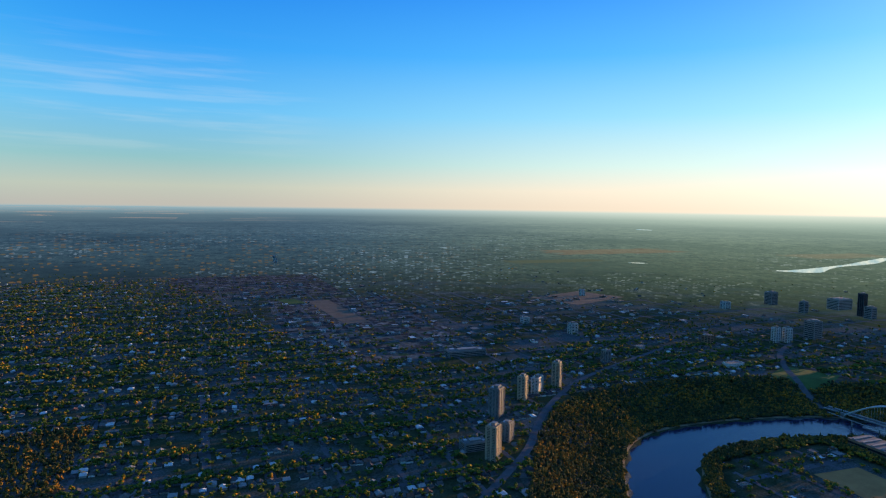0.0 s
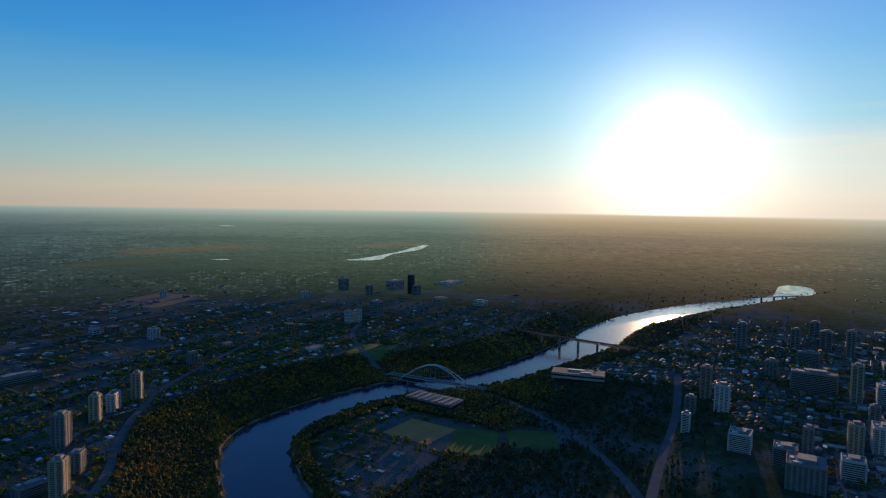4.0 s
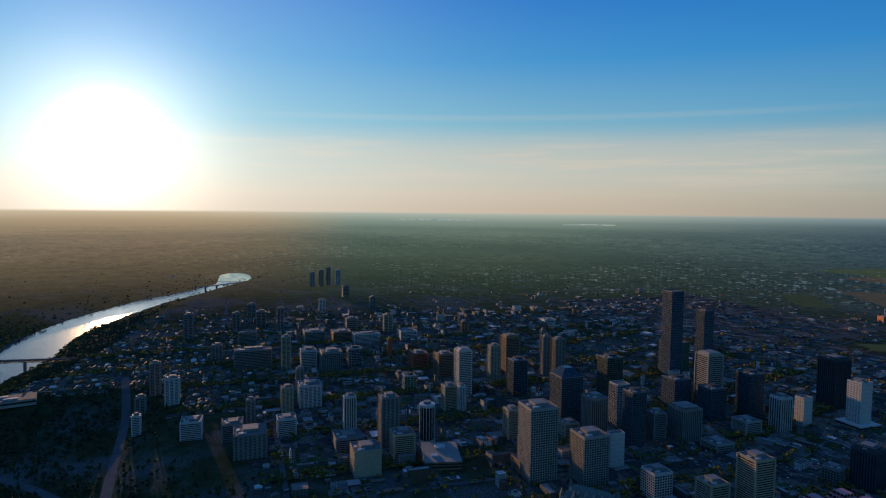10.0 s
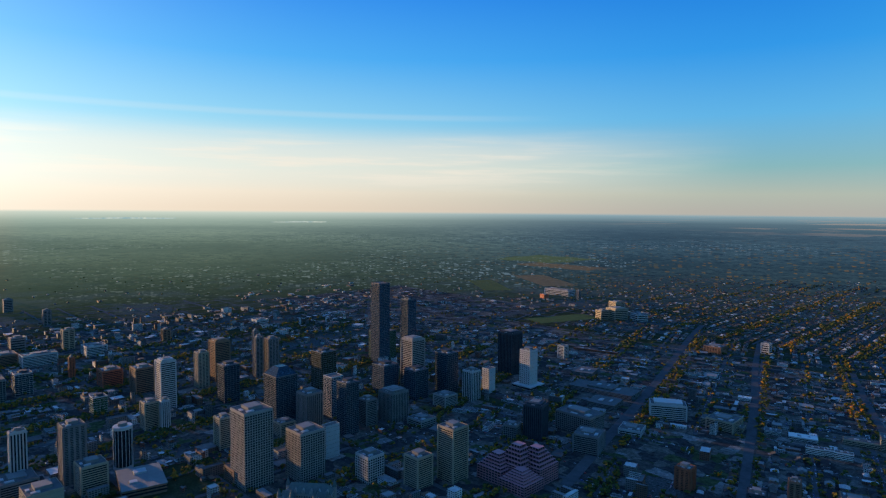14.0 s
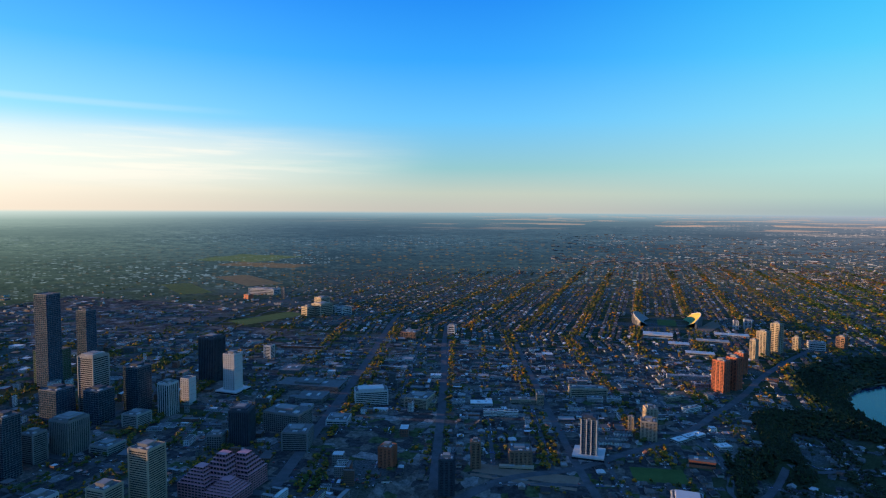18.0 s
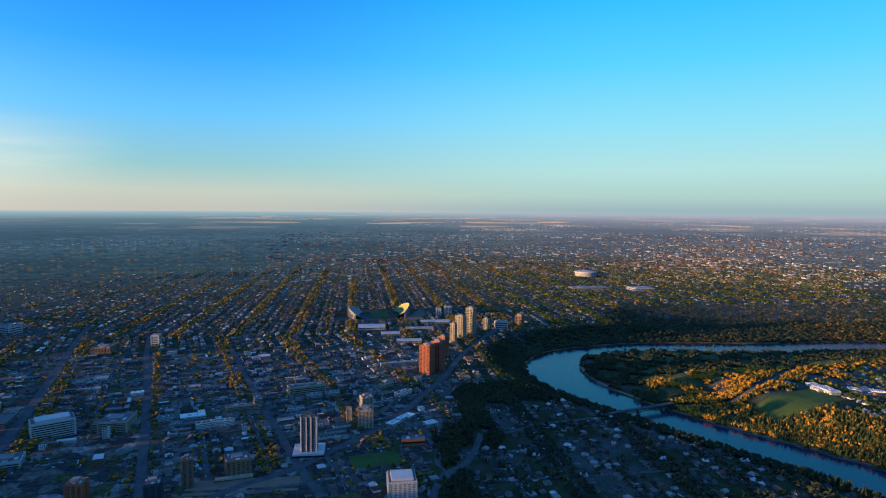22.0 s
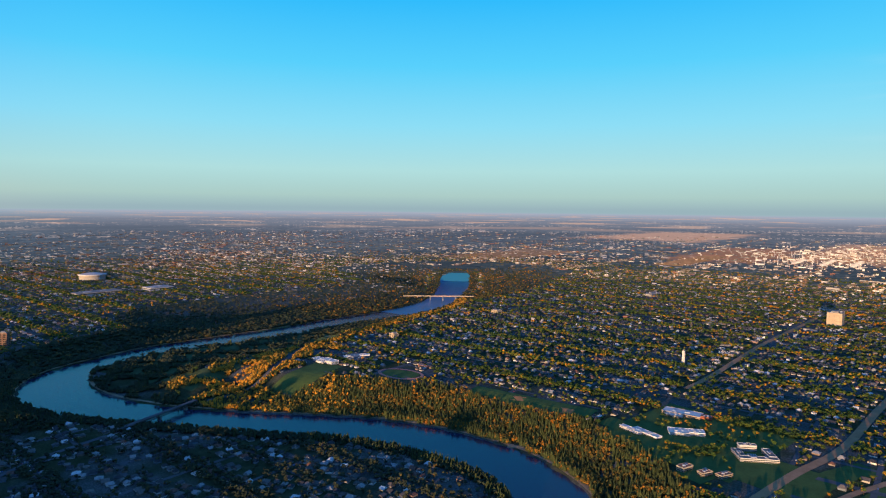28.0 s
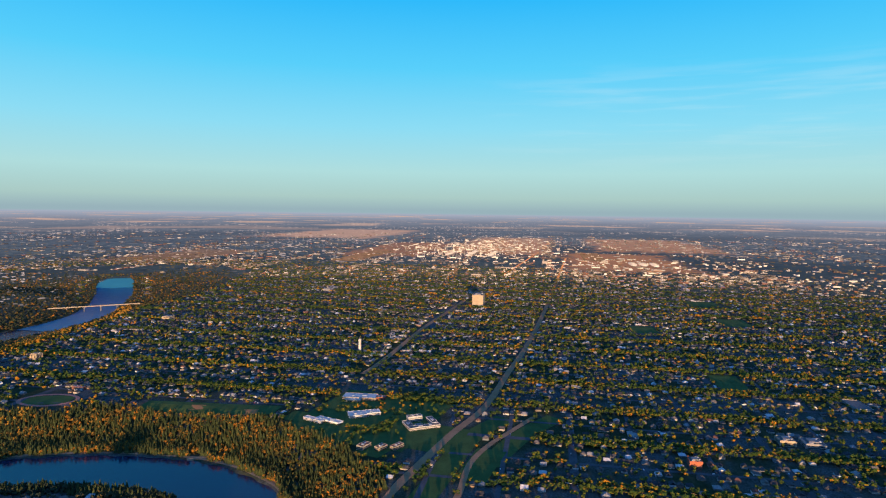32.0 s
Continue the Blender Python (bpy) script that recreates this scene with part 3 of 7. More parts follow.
def mesh_object(name, verts, faces, mat, parent=None, smooth=False):
    """faces: an array (n, 3 or 4), or a list of tuples."""
    me = bpy.data.meshes.new(name)
    verts = np.asarray(verts, np.float32)
    if isinstance(faces, np.ndarray):
        n, k = faces.shape
        me.vertices.add(len(verts))
        me.vertices.foreach_set("co", verts.ravel())
        me.loops.add(n * k)
        me.loops.foreach_set("vertex_index", faces.astype(np.int32).ravel())
        me.polygons.add(n)
        me.polygons.foreach_set("loop_start", np.arange(0, n * k, k, dtype=np.int32))
        me.update(calc_edges=True)
    else:
        me.from_pydata([tuple(v) for v in verts.tolist()], [], faces)
    me.polygons.foreach_set("use_smooth", np.full(len(me.polygons), bool(smooth)))
    me.materials.append(mat)
    ob = new(name, me)
    if parent is not None:
        ob.parent = parent
    return ob


def sheet(E, N):
    """Quads of a grid of places (rows, columns)."""
    r, c = E.shape
    i = np.arange(r * c).reshape(r, c)
    return np.stack([i[:-1, :-1], i[1:, :-1], i[1:, 1:], i[:-1, 1:]], -1).reshape(-1, 4)


NEAR = 2700.0  # the city's own ground; past it lies the distance


def build_ground():
    # rings round the eye's foot, finer where the land falls to the river
    radii = np.concatenate([np.arange(0, 800, 50), np.arange(800, 1800, 14), np.arange(1800, NEAR - 5, 22), [NEAR]])
    turn = np.linspace(0, 2 * np.pi, 721)
    A, R = np.meshgrid(turn, radii)
    E, N = R * np.sin(A), R * np.cos(A)
    Z = land_z(E, N)
    ob = mesh_object("ground", np.stack([E, N, Z], -1).reshape(-1, 3), sheet(E, N)[:, ::-1], GROUND, smooth=True)
    tagged(ob, "city ground of dry grass, gardens and paving falling to a river valley", "ground", kind="structure")
    # the far land, up to the horizon; towards the sun it ends sooner
    d = np.concatenate([np.arange(NEAR, 5400, 40), 5400 / (1 - np.linspace(0.01, 1 - 5400 / 82000.0, 70))])
    A, D = np.meshgrid(turn, d)
    off = off_sun(np.sin(A), np.cos(A))
    D = np.minimum(D, 4870 + 77200 * soft(62, 84, off) ** 3)
    E, N = D * np.sin(A), D * np.cos(A)
    Z = np.where(D < 7000, land_z(E, N), 0)
    x, y, z, s = sight(E, N, Z)
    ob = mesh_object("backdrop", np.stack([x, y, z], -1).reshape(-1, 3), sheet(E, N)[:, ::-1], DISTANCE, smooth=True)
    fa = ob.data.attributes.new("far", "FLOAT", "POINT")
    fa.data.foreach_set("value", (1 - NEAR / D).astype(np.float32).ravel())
    tagged(ob, "distant suburbs and farm fields under evening haze out to the horizon", "landscape", kind="structure")


def ribbon(name, line, mat, lift, over=None, kind="structure", label="", category=""):
    """A strip that follows the land. line: rows x, y, half width."""
    line = np.asarray(line, float)
    t = np.gradient(line[:, :2], axis=0)
    t /= np.maximum(np.hypot(t[:, 0], t[:, 1]), 1e-6)[:, None]
    nrm = np.stack([-t[:, 1], t[:, 0]], -1)
    cols = np.linspace(-1, 1, 5)
    E = line[:, 0:1] + nrm[:, 0:1] * line[:, 2:3] * cols
    N = line[:, 1:2] + nrm[:, 1:2] * line[:, 2:3] * cols
    Z = (land_z(E, N) + lift) if over is None else np.full(E.shape, over)
    x, y, z, s = sight(E, N, Z)
    ob = mesh_object(name, np.stack([x, y, z], -1).reshape(-1, 3), sheet(E, N), mat, smooth=True)
    return tagged(ob, label, category, kind=kind)


build_ground()
wide = RIVER.copy()
wide[:, 2] += 10
far_east = np.where(wide[:, 0] > 2200)[0][0]
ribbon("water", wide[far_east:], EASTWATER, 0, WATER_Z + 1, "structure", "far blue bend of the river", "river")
far_west = np.where(wide[:, 0] > -4620)[0][0]
ribbon("water", wide[:far_west + 1], FARWATER_GLOW, 0, WATER_Z + 1, "structure", "bright far pool of the river", "river")
ribbon("water", wide[far_west:far_east + 1], WATER, 0, WATER_Z, "structure", "calm dark blue river winding through the valley", "river")
for side_of in (-1, 1):
    t_ = np.gradient(RIVER[:, :2], axis=0)
    t_ /= np.hypot(t_[:, 0], t_[:, 1])[:, None]
    edge = np.stack([RIVER[:, 0] - side_of * t_[:, 1] * (RIVER[:, 2] + 13), RIVER[:, 1] + side_of * t_[:, 0] * (RIVER[:, 2] + 13), 0 * RIVER[:, 2] + 5.0], -1)
    ribbon("river_bank", edge[(np.hypot(edge[:, 0], edge[:, 1]) < 2800)], SAND, 0.5, label="narrow strip of pale sand and mud along the water", category="river bank")
ribbon("water", spline([(-4483, -3664, 30), (-4559, -3590, 70), (-4700, -3560, 110), (-5028, -3673, 60), (-5374, -3787, 34), (-5756, -3876, 50), (-6175, -4012, 75), (-6928, -4324, 40)], 60), FARWATER_GLOW, 0, -20.0, "structure",
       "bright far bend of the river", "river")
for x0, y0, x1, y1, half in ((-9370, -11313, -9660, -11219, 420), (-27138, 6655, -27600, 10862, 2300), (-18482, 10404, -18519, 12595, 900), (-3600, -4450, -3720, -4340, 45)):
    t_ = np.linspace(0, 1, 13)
    ribbon("water", np.stack([x0 + (x1 - x0) * t_, y0 + (y1 - y0) * t_, half * (0.15 + 0.85 * np.sin(np.pi * t_)) * (0.8 + 0.2 * np.cos(9 * t_))], -1), FARWATER_GLOW, 0, -5.0, "structure", "bright far lake near the horizon", "lake")


def area(name, E, N, w, d, mat, turn=0.0, lift=0.6, label="", category="field"):
    """A flat field, lot or lawn laid on the land."""
    n, m = max(2, int(w / 15)), max(2, int(d / 15))
    a, b = np.meshgrid(np.linspace(-w / 2, w / 2, n), np.linspace(-d / 2, d / 2, m))
    c, s = math.cos(radians(turn)), math.sin(radians(turn))
    x, y = E + a * c - b * s, N + a * s + b * c
    X, Y, Z, k = sight(x, y, land_z(x, y) + lift)
    ob = mesh_object(name, np.stack([X, Y, Z], -1).reshape(-1, 3), sheet(x, y), mat)
    return tagged(ob, label, category, kind="structure")


# ---- buildings ----
OCCUPIED = []  # x, y, half width, half depth of what stands


def boxes(rows):
    """Verts and quads of boxes (x0, y0, z0, x1, y1, z1)."""
    r = np.asarray(rows, float).reshape(-1, 6)
    pick = np.array([(0, 1, 2), (3, 1, 2), (3, 4, 2), (0, 4, 2), (0, 1, 5), (3, 1, 5), (3, 4, 5), (0, 4, 5)])
    v = r[:, pick].reshape(-1, 3)
    q = np.array([(0, 3, 2, 1), (4, 5, 6, 7), (0, 1, 5, 4), (1, 2, 6, 5), (2, 3, 7, 6), (3, 0, 4, 7)])
    return v, (np.arange(len(r))[:, None, None] * 8 + q[None]).reshape(-1, 4)


def part(name, rows, mat, parent, label=""):
    v, f = boxes(rows)
    return tagged(mesh_object(name, v, f, mat, parent), label)


def repeats(name, rows, lifts, mat, parent, label=""):
    """The same small boxes at several heights: parts that share one mesh."""
    first = part(name, rows, mat, parent, label)
    first.location.z = lifts[0]
    for z in lifts[1:]:
        ob = new(name, first.data)
        ob.parent, ob.location = parent, (0, 0, z)


def joined(name, rows, mat, parent, label=""):
    """Many pieces too small to pick apart."""
    return tagged(part(name, rows, mat, parent, label), kind="stuff")


def singly(name, rows, mat, parent):
    for r in rows:
        part(name, [r], mat, parent)


def thing(name, E, N, z, label, category, group="", turn=0.0, size=1.0):
    root = new(name, None)
    root.matrix_basis = pose(E, N, z, 0, 0, turn) @ Matrix.Scale(size, 4)
    return tagged(root, label, category, group)


def ring(w, d, t, z0, z1):
    """Four boxes round a rectangle, t thick, on its outside."""
    return [(-w / 2 - t, -d / 2 - t, z0, w / 2 + t, -d / 2, z1), (-w / 2 - t, d / 2, z0, w / 2 + t, d / 2 + t, z1),
            (-w / 2 - t, -d / 2, z0, -w / 2, d / 2, z1), (w / 2, -d / 2, z0, w / 2 + t, d / 2, z1)]


def piers(w, d, t, width, step, z0, z1):
    out = []
    for k, (a, b) in enumerate(((w, d), (d, w))):
        n = max(2, int(round(a / step)))
        for i in range(n + 1):
            c = -a / 2 + a * i / n
            for s in (-1, 1):
                lo, hi = sorted((s * b / 2, s * (b / 2 + t)))
                out.append((c - width / 2, lo, z0, c + width / 2, hi, z1) if k == 0 else (lo, c - width / 2, z0, hi, c + width / 2, z1))
    return out


STYLE = {}


def floors(h, step, z0=0.0):
    n = max(1, int(round((h - z0) / step)))
    return [z0 + (h - z0) * i / n for i in range(n)], (h - z0) / n


def style_grid(root, w, d, h, skin, glass, coarse):
    """Precast frame of piers and sills round deep windows."""
    f, s = floors(h, 4.3 * coarse)
    part("glazing", [(-w / 2, -d / 2, 0, w / 2, d / 2, h - 0.3)], glass, root, "dark window glass")
    if coarse == 1.0:
        singly("pier", piers(w, d, 0.45, 1.2, 4.9, 0, h), skin, root)
    else:
        joined("pier_frame", piers(w, d, 0.45, 1.3, 4.9 * coarse, 0, h), skin, root)
    repeats("floor_band", ring(w, d, 0.40, 0, s * 0.30), f, skin, root)
    part("cornice", ring(w, d, 0.55, h - 3.2, h), skin, root)


def style_bands(root, w, d, h, skin, glass, coarse):
    f, s = floors(h, 3.8 * coarse)
    part("glazing", [(-w / 2, -d / 2, 0, w / 2, d / 2, h - 0.3)], glass, root, "dark window bands")
    if coarse < 2.0:
        repeats("floor_band", ring(w, d, 0.45, 0, s * 0.46), f, skin, root)
    else:
        joined("cladding", [b for z in f for b in ring(w, d, 0.6, z, z + s * 0.52)], skin, root)
    part("cornice", ring(w, d, 0.7, h - 2.2, h), skin, root)
    singly("corner_pier", [(sx_ * w / 2 - 1.3, sy_ * d / 2 - 1.3, 0, sx_ * w / 2 + 1.3, sy_ * d / 2 + 1.3, h) for sx_ in (-1, 1) for sy_ in (-1, 1)], skin, root)


def style_stripes(root, w, d, h, skin, glass, coarse):
    part("glazing", [(-w / 2, -d / 2, 0, w / 2, d / 2, h - 0.3)], glass, root, "dark window strips")
    if coarse < 2.0:
        singly("pier", piers(w, d, 0.9, 2.2, 4.6 * coarse, 0, h), skin, root)
    else:
        joined("pier_frame", piers(w, d, 0.9, 2.2, 4.6 * coarse, 0, h), skin, root)
    part("cornice", ring(w, d, 0.95, h - 4, h), skin, root)


def style_balcony(root, w, d, h, skin, glass, coarse):
    """Flats: wall strips with stacked balconies between them."""
    f, s = floors(h, 3.0 * coarse)
    part("glazing", [(-w / 2, -d / 2, 0, w / 2, d / 2, h - 0.3)], glass, root, "dark window glass")
    if coarse < 2.0:
        singly("wall_strip", piers(w, d, 0.7, 3.6, 8.0 * coarse, 0, h), skin, root)
    else:
        joined("wall_panelling", piers(w, d, 0.7, 3.6, 8.0 * coarse, 0, h), skin, root)
    part("cornice", ring(w, d, 0.75, h - 1.6, h), skin, root)
    joined("spandrel_wall", [b for z in f for b in ring(w, d, 0.35, z, z + s * 0.42)], skin, root)
    slabs = []
    for k, (a, b) in enumerate(((w, d), (d, w))):
        n = max(2, int(round(a / (8.0 * coarse))))
        for i in range(n):
            c = -a / 2 + a * (i + 0.5) / n
            for z in f[1:]:
                for sgn in (-1, 1):
                    lo, hi = sorted((sgn * b / 2, sgn * (b / 2 + 1.5)))
                    slabs.append((c - 1.9, lo, z, c + 1.9, hi, z + 1.1) if k == 0 else (lo, c - 1.9, z, hi, c + 1.9, z + 1.1))
    joined("balcony_railing", slabs, skin, root)


def style_glass(root, w, d, h, skin, glass, coarse):
    f, s = floors(h, 4.0 * coarse)
    part("curtain_wall", [(-w / 2, -d / 2, 0, w / 2, d / 2, h - 0.3)], glass, root, "reflective curtain wall")
    joined("mullion_grid", piers(w, d, 0.22, 0.35, 6.0 * coarse, 0, h) + [b for z in f for b in ring(w, d, 0.18, z, z + 0.7)] + ring(w, d, 0.3, h - 1.4, h + 0.6), MULLION if skin is DARK else skin, root)


def style_blank(root, w, d, h, skin, glass, coarse):
    part("wall", [(-w / 2, -d / 2, 0, w / 2, d / 2, h)], skin, root)
    f, s = floors(h, 4.0 * coarse)
    n = max(2, int(w / 6))
    joined("window_glass", [(-w / 2 + w * (i + 0.3) / n, sg * (d / 2 + 0.12) - 0.12, z + 1.2, -w / 2 + w * (i + 0.7) / n, sg * (d / 2 + 0.12) + 0.12, z + 2.9)
                     for i in range(n) for z in f[1:] for sg in (-1, 1)], glass, root, "small dark windows")
    joined("panel_jointing", [b for z in f[1::2] for b in ring(w, d, 0.08, z, z + 0.35)], CONCRETE, root)


STYLE.update(grid=style_grid, bands=style_bands, stripes=style_stripes, balcony=style_balcony, glass=style_glass, blank=style_blank)
WORDS = {"PALE": "pale precast", "WHITE": "white", "CONCRETE": "grey concrete", "BEIGE": "beige", "BRICK": "red brick", "BROWN": "brown brick", "PINK": "pink granite", "DARK": "dark metal"}
LOOK = {"grid": ("office tower with a grid of deep windows", "office tower"), "bands": ("block with bands of windows", "building"),
        "stripes": ("tower with tall window strips between piers", "office tower"), "balcony": ("apartment tower with stacked balconies", "apartment tower"),
        "glass": ("glass-walled office tower", "office tower"), "blank": ("slab building with mostly blank walls", "building")}
SKINS = dict(PALE=PALE, WHITE=WHITE, CONCRETE=CONCRETE, BEIGE=BEIGE, BRICK=BRICK, BROWN=BROWN, PINK=PINK, DARK=DARK)


def tower(E, N, w, d, h, style, skin="CONCRETE", glass=GLASS, top="box", podium=0.0, turn=0.0):
    """A tall or long building, standing on the land. top: box, two, mast, slope, flat."""
    z = float(land_z(np.array([E]), np.array([N]))[0])
    X, Y, Z, s = (float(v) for v in sight(E, N, z))
    near = math.hypot(E, N)
    size = "tall " if h > 70 else "mid-height " if h > 25 else "low "
    words, category = LOOK[style]
    tone = {BLUEGLASS: "blue", GREENGLASS: "greenish", GOLDGLASS: "bronze", NIGHTGLASS: "black"}.get(glass, "black") if style == "glass" else WORDS[skin]
    name = category.replace(" ", "_") if h > 25 else "low_building"
    root = thing(name, X, Y, Z - 1.0, (size + tone + " " + words)[:90], category if h > 25 else "building", "city towers" if h > 25 else "", turn, s)
    h += 1.0
    if style == "glass" and glass is GLASS:
        glass = NIGHTGLASS
    STYLE[style](root, w, d, h, SKINS[skin], glass, 1.0 if near < 1500 else 1.25 if near < 2300 else 2.0)
    roof = part("roof", [(-w / 2 + 0.1, -d / 2 + 0.1, h - 0.3, w / 2 - 0.1, d / 2 - 0.1, h + 0.05)], ROOFING, root, "gravelled flat roof")
    part("parapet", [(a - (0.5 if a > 0 else 0), b0, h, a + (0.5 if a < 0 else 0), b1, h + 1.1) for a, b0, b1 in ((-w / 2, -d / 2, d / 2), (w / 2, -d / 2, d / 2))]
         + [(-w / 2 + 0.5, b - (0.5 if b > 0 else 0), h, w / 2 - 0.5, b + (0.5 if b < 0 else 0), h + 1.1) for b in (-d / 2, d / 2)], SKINS[skin], root)
    if top in ("box", "two", "mast"):
        p = 5.5 if h > 40 else 3.0
        plant = part("plant_room", [(-w * 0.28, -d * 0.22, h, w * 0.22, d * 0.26, h + p)], CONCRETE if style != "glass" else DARK, root)
        singly("roof_unit", [(w * 0.28, -d * 0.35, h, w * 0.40, -d * 0.1, h + 2.2), (-w * 0.42, d * 0.1, h, -w * 0.33, d * 0.32, h + 1.8), (-w * 0.1, -d * 0.42, h, w * 0.08, -d * 0.32, h + 1.6)], STEEL, roof)
    if top == "two":
        part("upper_storey", [(-w * 0.4, -d * 0.4, h + 0.1, w * 0.4, d * 0.4, h + 4.2)], SKINS[skin], root)
    if top == "mast":
        part("mast", [(-0.3, -0.3, h + 5, 0.3, 0.3, h + 17)], STEEL, plant)
    if top == "slope":
        v = np.array([(-w / 2, -d / 2, h), (w / 2, -d / 2, h), (w / 2, d / 2, h), (-w / 2, d / 2, h), (-w * .2, -d * .2, h + w * .32), (w * .2, -d * .2, h + w * .32), (w * .2, d * .2, h + w * .32), (-w * .2, d * .2, h + w * .32)])
        tagged(mesh_object("crown", v, [(0, 1, 5, 4), (1, 2, 6, 5), (2, 3, 7, 6), (3, 0, 4, 7), (4, 5, 6, 7)], BLUEGLASS, root), "sloped blue glass crown")
    if podium:
        base = part("podium", [(-w / 2 - podium, -d / 2 - podium, 0, w / 2 + podium, d / 2 + podium, 9.0)], SKINS[skin], root)
        part("podium_glazing", ring(w + 2 * podium, d + 2 * podium, 0.1, 2.0, 6.0), GLASS, base)
    grow = podium + 3
    OCCUPIED.append((E, N, w / 2 + grow, d / 2 + grow))
    return root


# west and centre
tower(-2501, -5, 26.5, 26.5, 71.0, "balcony", "CONCRETE")
tower(-2432, 156, 23.0, 23.0, 93.1, "balcony", "CONCRETE")
tower(-1871, 138, 24.0, 24.0, 96.0, "balcony", "BEIGE")
tower(-1714, -199, 23.5, 23.5, 82.4, "balcony", "CONCRETE")
tower(-1618, -150, 30.4, 30.4, 65.3, "balcony", "WHITE")
tower(-1615, -221, 21.6, 21.6, 45.0, "balcony", "CONCRETE")
tower(-1460, -208, 16.2, 16.2, 43.9, "bands", "WHITE")
tower(-1359, -89, 40.7, 40.7, 37.6, "bands", "WHITE")
tower(-1235, 25, 59.5, 59.5, 47.7, "balcony", "CONCRETE")
tower(-1323, -8, 40.5, 40.5, 37.8, "bands", "CONCRETE")
tower(-1382, 29, 17.2, 17.2, 63.1, "balcony", "CONCRETE")
tower(-1464, 112, 25.1, 25.1, 61.4, "balcony", "BEIGE")
tower(-1321, 100, 37.2, 37.2, 38.4, "bands", "WHITE")
tower(-1616, 155, 17.8, 17.8, 63.8, "balcony", "CONCRETE")
tower(-1507, 168, 50.2, 50.2, 53.6, "balcony", "WHITE")
tower(-1247, 222, 14.3, 23.8, 95.1, "stripes", "WHITE")
tower(-1217, 213, 54.0, 54.0, 26.5, "bands", "CONCRETE")
tower(-1203, 294, 34.1, 34.1, 102.1, "balcony", "CONCRETE")
tower(-1089, 224, 49.4, 49.4, 47.5, "blank", "BEIGE")
tower(-1139, 306, 39.9, 39.9, 49.3, "bands", "BEIGE")
tower(-1490, 561, 34.4, 34.4, 116.1, "bands", "WHITE", top="two")
tower(-1379, 484, 28.1, 28.1, 59.4, "bands", "BEIGE")
tower(-1357, 508, 16.3, 16.3, 62.4, "stripes", "WHITE")
tower(-1556, 433, 30.2, 30.2, 41.3, "glass", "WHITE", glass=GREENGLASS)
tower(-1781, 523, 47.7, 47.7, 45.1, "bands", "BRICK")
tower(-1668, 567, 44.0, 44.0, 65.5, "bands", "BROWN")
tower(-1824, 265, 59.5, 59.5, 56.3, "grid", "CONCRETE")
tower(-1849, 339, 38.7, 38.7, 54.2, "glass", "WHITE")
tower(-1892, 205, 44.2, 44.2, 48.2, "bands", "WHITE")
tower(-1935, 45, 43.2, 108.1, 50.9, "bands", "CONCRETE")
tower(-2259, 34, 24.1, 60.3, 41.0, "bands", "CONCRETE")
tower(-2048, -61, 29.6, 29.6, 46.0, "balcony", "CONCRETE")
tower(-2159, 437, 45.0, 90.0, 35.8, "bands", "WHITE")
tower(-2406, 426, 38.8, 38.8, 47.5, "bands", "CONCRETE")
tower(-2340, 558, 31.3, 31.3, 66.0, "balcony", "BEIGE")
tower(-1934, 470, 12.2, 12.2, 56.9, "balcony", "BRICK")
tower(-2226, 358, 63.1, 63.1, 35.5, "bands", "BROWN")
tower(-2252, 263, 70.7, 70.7, 36.3, "bands", "CONCRETE")
tower(-2183, 595, 58.9, 58.9, 34.0, "bands", "WHITE")
tower(-2224, 835, 23.2, 23.2, 45.6, "balcony", "BROWN")
tower(-3803, 430, 25.4, 25.4, 84, "balcony", "PALE")
tower(-3800, 481, 28.3, 28.3, 98, "balcony", "BEIGE")
tower(-3851, 532, 25.3, 25.3, 110, "balcony", "PALE")
tower(-3847, 591, 28.3, 28.3, 92, "balcony", "WHITE")
tower(-2389, -169, 28.8, 28.8, 89.9, "balcony", "CONCRETE")
tower(-2553, 89, 33.3, 33.3, 64.9, "balcony", "CONCRETE")
tower(-2870, 371, 26.1, 26.1, 55.1, "balcony", "WHITE")
tower(-3323, 555, 32.3, 32.3, 58.2, "bands", "CONCRETE")
tower(-2875, 610, 25.2, 25.2, 59.0, "balcony", "CONCRETE")
tower(-2816, 57, 32.1, 32.1, 54.4, "balcony", "CONCRETE")
tower(-1638, 762, 41.4, 41.4, 111.2, "bands", "BROWN", top="two")
tower(-1605, 697, 27.0, 27.0, 94.0, "balcony", "BEIGE")
tower(-1440, 693, 39.4, 39.4, 93.1, "glass", "DARK")
tower(-1590, 853, 19.2, 19.2, 114.7, "balcony", "CONCRETE")
tower(-1578, 888, 28.9, 28.9, 108.5, "balcony", "CONCRETE")
tower(-1211, 706, 53.2, 53.2, 111.7, "glass", "DARK", top="slope")
tower(-1278, 864, 43.7, 43.7, 126.3, "glass", "DARK", glass=GOLDGLASS)
tower(-1172, 819, 32.1, 32.1, 93.3, "glass", "WHITE", glass=BLUEGLASS, top="flat")
tower(-1060, 779, 33.2, 33.2, 111.9, "glass", "DARK")
tower(-1114, 719, 38.6, 38.6, 90.1, "stripes", "CONCRETE")
tower(-1164, 550, 25.4, 25.4, 63.8, "bands", "BEIGE")
tower(-1481, 1208, 41.4, 41.4, 250.0, "glass", "DARK", glass=BLUEGLASS, top="flat")
tower(-1506, 1237, 60.9, 60.9, 95.0, "glass", "DARK", glass=GREENGLASS, top="flat")
tower(-1468, 1313, 34.1, 34.1, 192.0, "glass", "DARK", glass=BLUEGLASS)
